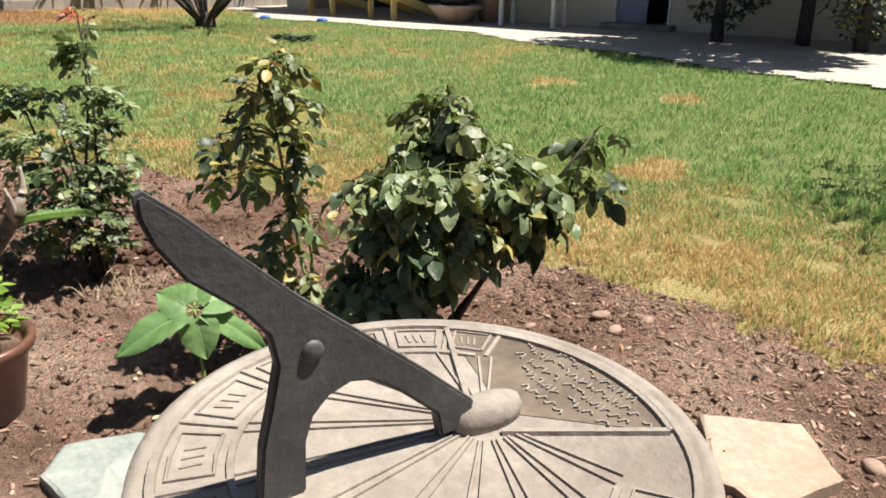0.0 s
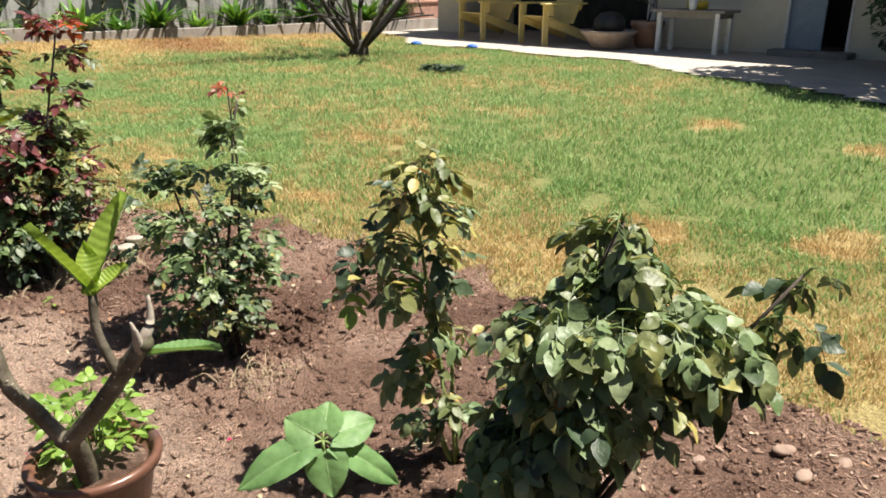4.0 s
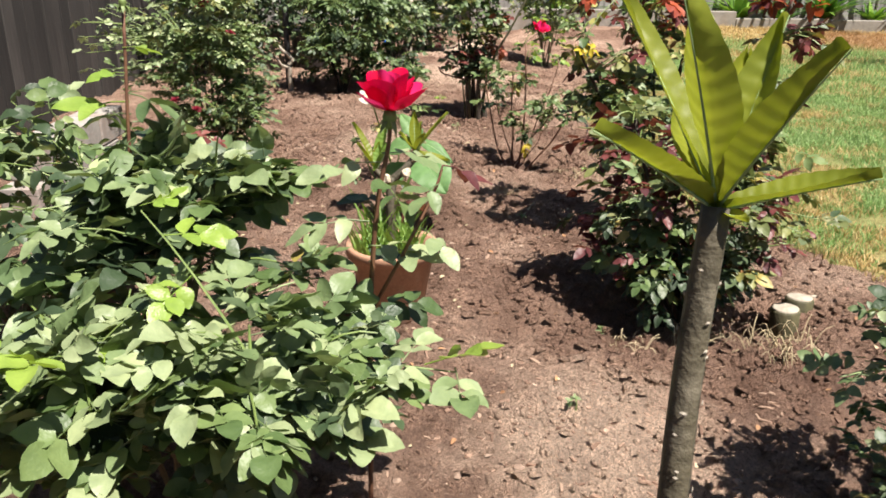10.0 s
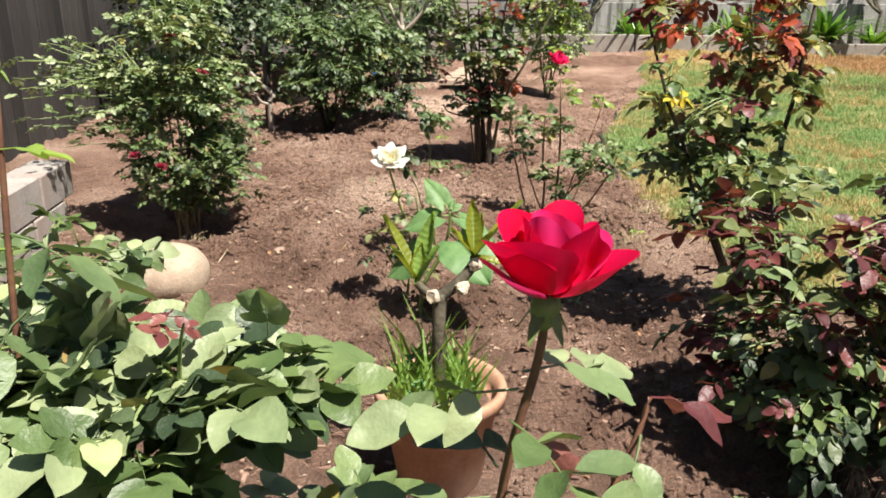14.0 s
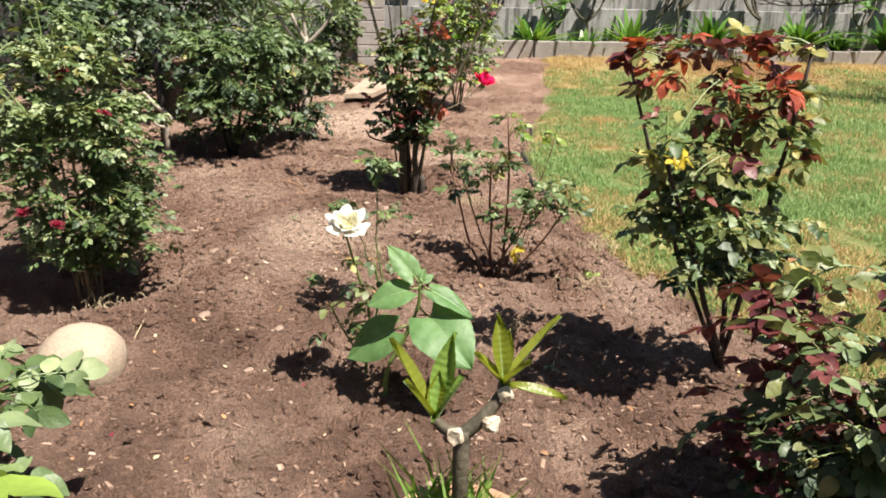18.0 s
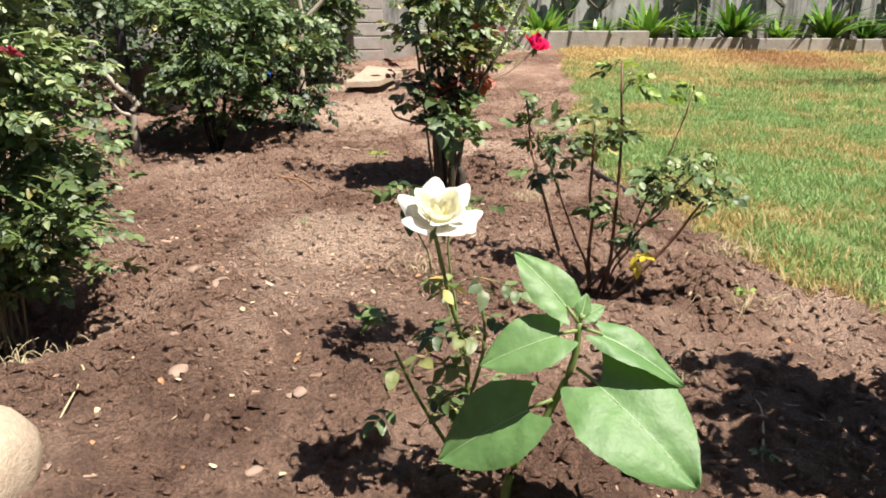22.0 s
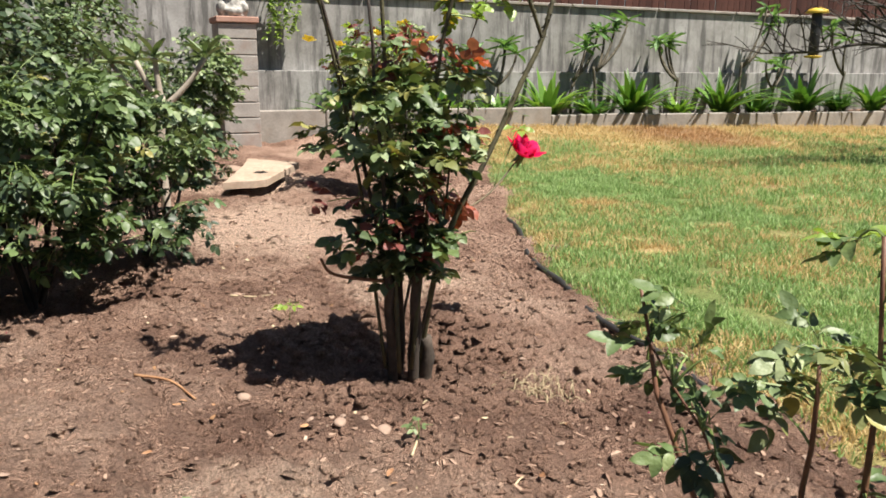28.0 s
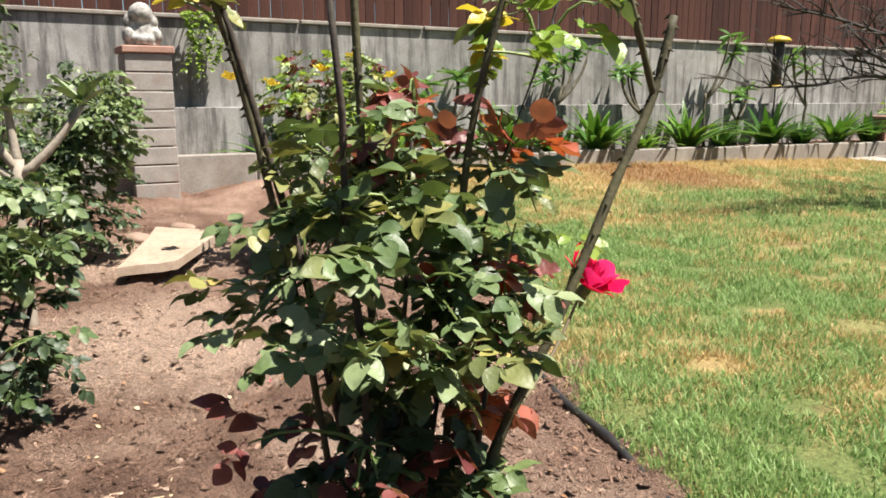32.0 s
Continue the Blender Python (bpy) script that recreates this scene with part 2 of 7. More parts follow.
def board_material(name, a, b, stain):
    """Sawn boards: a colour for each board, grain along it, rain stains."""
    n = Nodes(name)
    co = n.coord()
    mp = n.add("Mapping")
    mp.inputs["Scale"].default_value = (14, 14, 0.8)
    n.link(co, mp.inputs[0])
    info = n.add("ObjectInfo").outputs["Random"]
    isle = n.add("NewGeometry").outputs["Random Per Island"]
    c = n.ramp(n.math("FRACT", n.math("ADD", info, isle)), [(0.0, a), (1.0, b)])
    grain = n.noise(mp.outputs[0], 3.5, 6, 0.7)
    c = n.mix(0.7, c, n.ramp(grain, [(0.3, (0.55, 0.55, 0.55)), (0.7, (1.35, 1.35, 1.35))]), "MULTIPLY")
    c = n.mix(n.ramp(n.noise(co, 1.1, 5), [(0.5, (0, 0, 0)), (0.75, (0.6, 0.6, 0.6))]), c, stain)
    n.colour(c, 0.85, 0, 0.25)
    n.bump(grain, 0.5, 0.004)
    return n.mat


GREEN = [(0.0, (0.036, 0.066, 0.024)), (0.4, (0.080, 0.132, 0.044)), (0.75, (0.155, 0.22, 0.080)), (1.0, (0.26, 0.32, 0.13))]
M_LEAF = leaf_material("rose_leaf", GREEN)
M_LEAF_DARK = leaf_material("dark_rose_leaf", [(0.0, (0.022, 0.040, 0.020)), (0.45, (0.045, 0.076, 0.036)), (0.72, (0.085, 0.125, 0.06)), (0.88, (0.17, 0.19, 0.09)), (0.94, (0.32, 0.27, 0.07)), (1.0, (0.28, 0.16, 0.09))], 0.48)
M_LEAF_PALE = leaf_material("pale_rose_leaf", [(0.0, (0.060, 0.105, 0.042)), (0.4, (0.14, 0.205, 0.085)), (0.75, (0.265, 0.325, 0.175)), (1.0, (0.37, 0.44, 0.215))], 0.48)
M_LEAF_YELLOW = leaf_material("yellowing_rose_leaf", [(0.0, (0.075, 0.105, 0.04)), (0.4, (0.15, 0.18, 0.065)), (0.65, (0.30, 0.29, 0.09)), (0.85, (0.44, 0.33, 0.10)), (1.0, (0.28, 0.12, 0.07))])
M_LEAF_RED = leaf_material("young_red_leaf", [(0.0, (0.075, 0.022, 0.026)), (0.4, (0.16, 0.045, 0.045)), (0.7, (0.25, 0.09, 0.075)), (1.0, (0.30, 0.16, 0.13))], 0.46, 0.3)
M_LEAF_ORANGE = leaf_material("young_orange_leaf", [(0.0, (0.20, 0.035, 0.03)), (0.5, (0.42, 0.09, 0.04)), (1.0, (0.36, 0.15, 0.11))], 0.46, 0.35)
M_LIME = leaf_material("bright_lime_leaf", [(0.0, (0.18, 0.30, 0.05)), (1.0, (0.30, 0.42, 0.08))], 0.4, 0.35)
M_GOLD = leaf_material("yellow_leaf", [(0.0, (0.5, 0.38, 0.03)), (1.0, (0.62, 0.52, 0.06))], 0.45, 0.35)
M_SUNFLOWER = leaf_material("sunflower_leaf", [(0.0, (0.105, 0.225, 0.075)), (1.0, (0.165, 0.295, 0.105))], 0.52, 0.3, 40)
M_PLUMERIA = leaf_material("plumeria_leaf", [(0.0, (0.155, 0.195, 0.020)), (0.6, (0.24, 0.28, 0.032)), (1.0, (0.34, 0.39, 0.065))], 0.36, 0.42, 30)
M_PLUM_YOUNG = leaf_material("young_plumeria_leaf", [(0.0, (0.17, 0.28, 0.035)), (1.0, (0.33, 0.44, 0.085))], 0.38, 0.4, 30)
M_WEED = leaf_material("grassy_weed", [(0.0, (0.13, 0.24, 0.04)), (0.6, (0.22, 0.36, 0.07)), (1.0, (0.34, 0.46, 0.12))], 0.45, 0.35)
M_STRAP = leaf_material("strap_leaf", [(0.0, (0.022, 0.075, 0.014)), (0.55, (0.075, 0.18, 0.028)), (1.0, (0.24, 0.40, 0.07))], 0.33, 0.25)
M_CANE = plain("rose_cane", (0.10, 0.075, 0.045), (0.20, 0.17, 0.09), 12, 0.7, 0.4, 90)
M_CANE_GREEN = plain("green_stem", (0.13, 0.19, 0.05), (0.20, 0.27, 0.08), 14, 0.55, 0.2, 90)
M_CANE_DARK = plain("old_rose_wood", (0.03, 0.024, 0.019), (0.09, 0.068, 0.05), 10, 0.85, 0.6, 70)
M_CANE_OLD = plain("old_green_cane", (0.045, 0.040, 0.022), (0.11, 0.10, 0.045), 14, 0.75, 0.5, 90)
M_CANE_RED = plain("red_brown_stem", (0.12, 0.05, 0.035), (0.20, 0.10, 0.05), 12, 0.6, 0.3, 90)
M_PLUM_BARK = plain("plumeria_bark", (0.05, 0.043, 0.027), (0.11, 0.093, 0.06), 20, 0.7, 0.7, 60, 0.006, stain=(0.19, 0.165, 0.12))
M_BARK = plain("tree_bark", (0.022, 0.019, 0.017), (0.065, 0.055, 0.047), 9, 0.9, 0.8, 40, 0.01)
M_RED = petal_material("red_petal", (0.58, 0.002, 0.036), (0.72, 0.007, 0.085), 0.55, 0.30)
M_PINKRED = petal_material("rosy_petal", (0.64, 0.006, 0.10), (0.76, 0.045, 0.22), 0.5, 0.3)
M_WHITE = petal_material("white_petal", (0.78, 0.77, 0.69), (0.82, 0.815, 0.76), 0.6, 0.42)
M_CREAM = petal_material("cream_petal", (0.80, 0.76, 0.47), (0.82, 0.79, 0.62), 0.6, 0.45)
M_YELLOW = petal_material("yellow_petal", (0.78, 0.55, 0.03), (0.82, 0.66, 0.08))
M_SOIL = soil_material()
M_LAWN = grass_material("lawn_turf", False)
M_BLADE = grass_material("grass_blades", True)
n_ = Nodes("wood_chip")
isle_ = n_.add("NewGeometry").outputs["Random Per Island"]
c_ = n_.ramp(isle_, [(0.0, (0.12, 0.072, 0.052)), (0.6, (0.26, 0.168, 0.122)), (0.93, (0.34, 0.235, 0.173)), (1.0, (0.48, 0.36, 0.275))])
n_.colour(n_.mix(0.5, c_, n_.ramp(n_.noise(n_.coord(True), 80, 3), [(0.3, (0.6, 0.6, 0.6)), (0.7, (1.3, 1.3, 1.3))]), "MULTIPLY"), 0.9, 0, 0.2)
M_CHIP = n_.mat
M_STONE = plain("pale_pebble", (0.23, 0.155, 0.115), (0.34, 0.245, 0.185), 9, 0.85, 0.3, 40, world_space=True)
M_ROCK = plain("smooth_tan_boulder", (0.35, 0.275, 0.20), (0.45, 0.36, 0.265), 7, 0.85, 0.6, 80, 0.006, stain=(0.28, 0.205, 0.145))
M_FLAG = plain("sandstone_flag", (0.33, 0.25, 0.185), (0.43, 0.335, 0.255), 6, 0.85, 0.4, 50, 0.004, stain=(0.27, 0.20, 0.14))
M_SLATE = plain("grey_green_flag", (0.20, 0.235, 0.21), (0.31, 0.335, 0.305), 6, 0.8, 0.4, 50, 0.004, stain=(0.36, 0.36, 0.33))
M_TERRA = plain("terracotta", (0.36, 0.185, 0.11), (0.46, 0.26, 0.165), 7, 0.85, 0.25, 80, 0.002, stain=(0.46, 0.33, 0.25))
M_GLAZE = plain("brown_glaze", (0.10, 0.045, 0.03), (0.20, 0.10, 0.065), 6, 0.28, 0.15, 30, 0.002, stain=(0.05, 0.05, 0.07))
M_WALL = wall_material()
M_KERB = plain("kerb_concrete", (0.20, 0.183, 0.162), (0.33, 0.303, 0.268), 3, 0.92, 0.5, 50, 0.005, stain=(0.22, 0.18, 0.14))
M_FENCE_RED = board_material("red_brown_boards", (0.042, 0.017, 0.013), (0.095, 0.040, 0.029), (0.034, 0.020, 0.017))
M_FENCE_GREY = board_material("weathered_grey_boards", (0.026, 0.024, 0.023), (0.066, 0.060, 0.056), (0.016, 0.015, 0.015))
M_BLOCK = plain("painted_block", (0.26, 0.24, 0.22), (0.37, 0.345, 0.315), 5, 0.9, 0.4, 50, 0.004, stain=(0.27, 0.20, 0.17))
M_BRICK = plain("old_red_brick", (0.30, 0.16, 0.12), (0.42, 0.26, 0.20), 6, 0.9, 0.5, 60)
M_STATUE = plain("weathered_white_statue", (0.16, 0.155, 0.14), (0.58, 0.56, 0.52), 18, 0.85, 0.4, 60, stain=(0.12, 0.12, 0.11))
M_BLACK = plain("black_metal", (0.012, 0.012, 0.013), (0.03, 0.03, 0.03), 10, 0.5, 0.1, 50)
M_LAMPTOP = plain("faded_yellow_cap", (0.55, 0.36, 0.03), (0.68, 0.48, 0.06), 10, 0.5, 0.1, 60)
M_CHAIR = plain("yellow_paint", (0.66, 0.50, 0.16), (0.74, 0.58, 0.22), 6, 0.55, 0.15, 40, stain=(0.60, 0.48, 0.24))
M_PATIO = plain("pale_patio_concrete", (0.36, 0.32, 0.275), (0.46, 0.42, 0.36), 2, 0.9, 0.3, 40, stain=(0.40, 0.35, 0.29), world_space=True)
M_STUCCO = plain("cream_stucco", (0.62, 0.56, 0.44), (0.70, 0.64, 0.52), 3, 0.9, 0.4, 70, 0.004)
M_TRIM = plain("white_paint", (0.70, 0.70, 0.68), (0.80, 0.80, 0.78), 6, 0.6, 0.1, 40, stain=(0.55, 0.54, 0.50))
# near-black colour that stands for the shade inside the open room
M_ROOMSHADE = plain("dark_interior", (0.02, 0.02, 0.02), (0.05, 0.045, 0.04), 3, 0.9, 0.1, 20)
M_ROOF = plain("brown_roof", (0.12, 0.08, 0.06), (0.20, 0.14, 0.10), 4, 0.9, 0.4, 40)
M_STONEDIAL = plain("cast_stone_dial", (0.21, 0.185, 0.155), (0.32, 0.285, 0.245), 12, 0.85, 0.5, 90, 0.003, stain=(0.19, 0.16, 0.13))
M_DIALDARK = plain("weathered_dial_field", (0.085, 0.065, 0.045), (0.17, 0.135, 0.10), 20, 0.85, 0.5, 70, 0.002)
M_IRON = plain("blackened_iron", (0.058, 0.056, 0.056), (0.090, 0.088, 0.088), 22, 0.62, 0.35, 140, 0.002, metal=0.2, stain=(0.12, 0.115, 0.11))
M_HOSE = plain("black_edging", (0.012, 0.012, 0.013), (0.035, 0.033, 0.03), 12, 0.55, 0.2, 60)
M_BLUE = plain("blue_plastic", (0.02, 0.12, 0.55), (0.04, 0.18, 0.65), 8, 0.4, 0.05, 30)
M_BLUEDOOR = plain("blue_grey_paint", (0.20, 0.26, 0.34), (0.26, 0.32, 0.40), 5, 0.5, 0.1, 40)
M_LOG = plain("pale_log_edging", (0.28, 0.24, 0.19), (0.42, 0.37, 0.30), 12, 0.9, 0.5, 60)
M_CUT = plain("dry_cut_wood", (0.46, 0.37, 0.26), (0.66, 0.57, 0.44), 30, 0.9, 0.5, 80)
M_DEADLEAF = plain("dead_leaf", (0.22, 0.10, 0.045), (0.42, 0.24, 0.12), 12, 0.8, 0.3, 60)
M_STRAW = plain("dry_straw", (0.40, 0.32, 0.19), (0.58, 0.48, 0.31), 12, 0.8, 0.3, 60)
M_BOWL = plain("stone_bowl", (0.30, 0.22, 0.17), (0.42, 0.33, 0.26), 6, 0.85, 0.3, 50)
M_VEIN = plain("pale_leaf_vein", (0.25, 0.36, 0.16), (0.29, 0.40, 0.19), 20, 0.5, 0.1, 60)


# ---- mesh helpers ----
def ob_mesh(name, verts, faces, material, parent=None, label="", smooth=False, slots=None):
    """One mesh object from plain lists; slots: a second material by face."""
    me = bpy.data.meshes.new(name)
    me.from_pydata(verts, [], faces)
    me.materials.append(material)
    if smooth:
        me.polygons.foreach_set("use_smooth", [True] * len(me.polygons))
    me.update()
    ob = new(name, me)
    if parent:
        ob.parent = parent
    if label:
        tagged(ob, label)
    return ob


def part(name, bm, material, parent=None, label="", smooth=False):
    me = bpy.data.meshes.new(name)
    bm.to_mesh(me)
    bm.free()
    me.materials.append(material)
    if smooth:
        me.polygons.foreach_set("use_smooth", [True] * len(me.polygons))
    ob = new(name, me)
    if parent:
        ob.parent = parent
    if label:
        tagged(ob, label)
    return ob


def shared(name, me, m, parent):
    """Another object on a mesh that is there already."""
    ob = new(name, me)
    ob.parent = parent
    ob.matrix_local = m
    return ob


def thing(name, place, label, category, group="", kind="", turn=0.0):
    ob = new(name)
    ob.matrix_world = pose(*place, 0, 0, turn)
    ob.empty_display_size = 0.1
    return tagged(ob, label, category, group, kind)


def box(sx, sy, sz, at=(0, 0, 0), bevel=0.0, turn=None, seg=1):
    bm = bmesh.new()
    bmesh.ops.create_cube(bm, size=1)
    bmesh.ops.scale(bm, vec=(sx, sy, sz), verts=bm.verts)
    if bevel:
        bmesh.ops.bevel(bm, geom=bm.edges[:], offset=bevel, segments=seg, affect="EDGES")
    if turn is not None:
        bmesh.ops.transform(bm, matrix=turn, verts=bm.verts)
    bmesh.ops.translate(bm, vec=at, verts=bm.verts)
    return bm


def lathe(profile, steps=28, wobble=0.0):
    """A turned body; profile: (radius, height) from the bottom outwards and back in."""
    bm = bmesh.new()
    rings = []
    for r, z in profile:
        ring = []
        for k in range(steps):
            a = 2 * math.pi * k / steps
            q = r * (1 + wobble * math.sin(3 * a + z * 9))
            ring.append(bm.verts.new((q * math.cos(a), q * math.sin(a), z)))
        rings.append(ring)
    for a, b in zip(rings, rings[1:]):
        for k in range(steps):
            bm.faces.new((a[k], a[(k + 1) % steps], b[(k + 1) % steps], b[k]))
    bm.faces.new(list(reversed(rings[0])))
    bm.faces.new(rings[-1])
    return bm


def tube(points, r0, r1, sides=6, cap=True, knots=0.0, rng=None):
    """Vertices and faces of a tapered tube along the points."""
    verts, faces = [], []
    n = len(points)
    pts = [Vector(p) for p in points]
    for i, p in enumerate(pts):
        d = (pts[min(i + 1, n - 1)] - pts[max(i - 1, 0)]).normalized()
        side = d.orthogonal() if abs(d.z) > 0.95 else d.cross(Vector((0, 0, 1)))
        side.normalize()
        up = d.cross(side)
        r = r0 + (r1 - r0) * i / max(n - 1, 1)
        if knots and rng:
            r *= 1 + rng.uniform(-knots, knots)
        for k in range(sides):
            a = 2 * math.pi * k / sides
            verts.append(p + (side * math.cos(a) + up * math.sin(a)) * r)
    for i in range(n - 1):
        for k in range(sides):
            a, b = i * sides + k, i * sides + (k + 1) % sides
            faces.append((a, b, b + sides, a + sides))
    if cap:
        faces.append(tuple(reversed(range(sides))))
        faces.append(tuple(range((n - 1) * sides, n * sides)))
    return verts, faces


def arc(a, b, sag, steps=6, rng=None, jitter=0.0):
    """Points from a to b, bowed by the vector sag."""
    a, b, sag = Vector(a), Vector(b), Vector(sag)
    out = []
    for i in range(steps + 1):
        s = i / steps
        p = a.lerp(b, s) + sag * (4 * s * (1 - s))
        if rng and 0 < i < steps:
            p += Vector([rng.uniform(-jitter, jitter) for _ in range(3)])
        out.append(p)
    return out


class Heap:
    """Gathers vertices and faces of many small pieces for one mesh."""

    def __init__(self):
        self.v, self.f = [], []

    def add(self, verts, faces, m=None):
        o = len(self.v)
        self.v.extend([m @ Vector(v) for v in verts] if m else verts)
        self.f.extend([tuple(i + o for i in f) for f in faces])

    def make(self, name, material, parent=None, label="", smooth=False):
        return ob_mesh(name, self.v, self.f, material, parent, label, smooth)


# ---- the lie of the land ----
EDGE = [(-9.0, 1.75), (-8.0, 1.85), (-6.5, 2.03), (-5.9, 2.16), (-5.1, 2.36), (-4.3, 2.45), (-3.5, 2.40), (-2.5, 2.10), (-1.6, 1.62), (-0.8, 1.28),
        (0.0, 1.12), (0.9, 1.15), (1.8, 1.27), (2.8, 1.50), (4.0, 2.00), (5.5, 2.72), (7.0, 3.30), (9.3, 4.05)]


def edge_x(y):
    """Where the lawn begins."""
    if y <= EDGE[0][0]:
        return EDGE[0][1]
    for (a, p), (b, q) in zip(EDGE, EDGE[1:]):
        if y <= b:
            s = (y - a) / (b - a)
            s = s * s * (3 - 2 * s) * 0.5 + s * 0.5
            return p + (q - p) * s
    return EDGE[-1][1]


def step(a, b, v):
    s = min(max((v - a) / (b - a), 0.0), 1.0)
    return s * s * (3 - 2 * s)


def land(x, y):
    """Height of the ground, without its crumbs."""
    back = step(6.3, 9.3, y) * min(0.23, max(0.02, 0.23 - 0.027 * (x - 5)))
    return -0.16 * step(1.5, 4.5, -y) * (1 - step(3, 7, x)) + 0.15 * step(3.0, 6.0, y) * (1 - step(0.9, 1.7, x)) + back * step(0.9, 2.2, x)


# hollows dug round the rose stems, and mounds between them: x, y, radius, height
DUG = [(1.20, -2.20, 0.32, -0.10), (0.31, 1.97, 0.38, -0.10), (0.77, -2.05, 0.52, -0.11), (-1.6, 0.45, 0.60, -0.14), (0.45, 0.25, 0.40, -0.07), (-0.9, 3.4, 0.55, -0.10), (1.05, -3.4, 0.4, -0.07),
       (-0.95, 1.9, 0.75, 0.05), (-0.75, 0.25, 0.55, 0.05), (0.85, 0.75, 0.45, 0.04), (0.85, 2.4, 0.4, 0.05), (-0.3, 2.7, 0.5, 0.04), (1.75, -4.9, 0.6, 0.03), (1.3, -4.0, 0.6, 0.04), (0.3, -0.3, 0.4, 0.03), (-0.3, -0.6, 0.3, -0.04)]


def bed(x, y):
    z = land(x, y)
    for a, b, r, h in DUG:
        d = math.hypot(x - a, y - b) / r
        if d < 1.6:
            z += h * math.exp(-2.2 * d * d)
            if h < 0:
                z += 0.3 * -h * math.exp(-18 * (d - 1.0) ** 2)
    return z


def patio_edge(y):
    return 11.5 - 0.42 * max(0.0, 1.2 - y) + 0.15 * math.sin(y * 1.9) + 1.6 * step(5.8, 8.8, y)


def crumbs(x, y):
    p = Vector((x, y, 0))
    return 0.040 * noise.noise(p * 2.4) + 0.028 * noise.noise(p * 7.3) + 0.022 * noise.noise(p * 15) + 0.013 * noise.noise(p * 34)


def sheet(name, xs, ys, height, material, keep=None):
    verts = [(x, y, height(x, y)) for y in ys for x in xs]
    w = len(xs)
    faces = []
    for j in range(len(ys) - 1):
        for i in range(w - 1):
            if keep and not keep((xs[i] + xs[i + 1]) / 2, (ys[j] + ys[j + 1]) / 2):
                continue
            a = j * w + i
            faces.append((a, a + 1, a + w + 1, a + w))
    return ob_mesh(name, verts, faces, material, None, "", True)


def steps_between(a, b, d):
    n = max(1, round((b - a) / d))
    return [a + (b - a) * i / n for i in range(n + 1)]


tagged(sheet("ground", [-400, -60, -12, 12, 30, 60, 400], [-400, -60, -12, 14, 30, 60, 400], lambda x, y: -0.45, M_SOIL),
       "bare brown earth reaching into the distance", "ground", kind="structure")
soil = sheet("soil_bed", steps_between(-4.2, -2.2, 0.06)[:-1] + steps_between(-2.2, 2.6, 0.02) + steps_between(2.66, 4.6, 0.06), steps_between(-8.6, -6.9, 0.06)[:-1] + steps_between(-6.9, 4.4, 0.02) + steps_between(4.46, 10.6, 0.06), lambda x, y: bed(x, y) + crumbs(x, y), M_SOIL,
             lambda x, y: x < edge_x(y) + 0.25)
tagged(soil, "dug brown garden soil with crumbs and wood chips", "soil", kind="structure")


def turf(x, y):
    """The lawn stands a little proud of the bed and dips to it along the rim."""
    d = x - edge_x(y)
    return land(x, y) + 0.025 * step(-0.05, 0.25, d) - 0.10 * step(0.02, -0.10, d) + 0.012 * noise.noise(Vector((x * 1.7, y * 1.7, 3)))


lawn = sheet("lawn", steps_between(0.8, 5.0, 0.07) + steps_between(5.2, 15.0, 0.25), steps_between(-8.6, 9.32, 0.07), turf, M_LAWN,
             lambda x, y: x > edge_x(y) - 0.12)
tagged(lawn, "green lawn with dry straw-coloured patches", "lawn", kind="structure")

# grass blades, dense along the bed and thinner far off
rng = random.Random(5)


def blades(name, count, xlo, xhi, ylo, yhi, size, label, power=1.0):
    verts, faces = [], []
    k = 0
    while k < count:
        y = rng.uniform(ylo, yhi)
        x = xlo + (xhi - xlo) * rng.random() ** power
        e = edge_x(y)
        if x < e + rng.gauss(0.02, 0.06) or x > patio_edge(y) - 0.05:
            continue
        clump = noise.noise(Vector((x * 4, y * 4, 7)))
        if clump < rng.uniform(-0.55, -0.1):
            k += 0.15
            continue
        k += 1
        h = size * rng.uniform(0.5, 1.25) * (1 + 0.5 * clump)
        a = rng.uniform(0, math.tau)
        w = size * rng.uniform(0.05, 0.09)
        lx, ly = math.cos(a) * w, math.sin(a) * w
        b = rng.uniform(0, math.tau)
        bend = h * rng.uniform(0.2, 0.9)
        bx, by = math.cos(b) * bend, math.sin(b) * bend
        z = turf(x, y) - 0.006
        o = len(verts)
        verts += [(x - lx, y - ly, z), (x + lx, y + ly, z), (x + bx * 0.35 - lx * 0.8, y + by * 0.35 - ly * 0.8, z + h * 0.6), (x + bx * 0.35 + lx * 0.8, y + by * 0.35 + ly * 0.8, z + h * 0.6), (x + bx, y + by, z + h)]
        faces += [(o, o + 1, o + 3, o + 2), (o + 2, o + 3, o + 4)]
    ob = ob_mesh(name, verts, faces, M_BLADE)
    return tagged(ob, label, "grass", kind="stuff")


blades("grass", 190000, 1.05, 4.2, -7.5, 9.2, 0.046, "short green and straw lawn grass beside the soil bed", 1.25)
blades("grass", 120000, 4.1, 13.0, -7.5, 9.2, 0.062, "mown lawn grass reaching to the patio", 1.2)

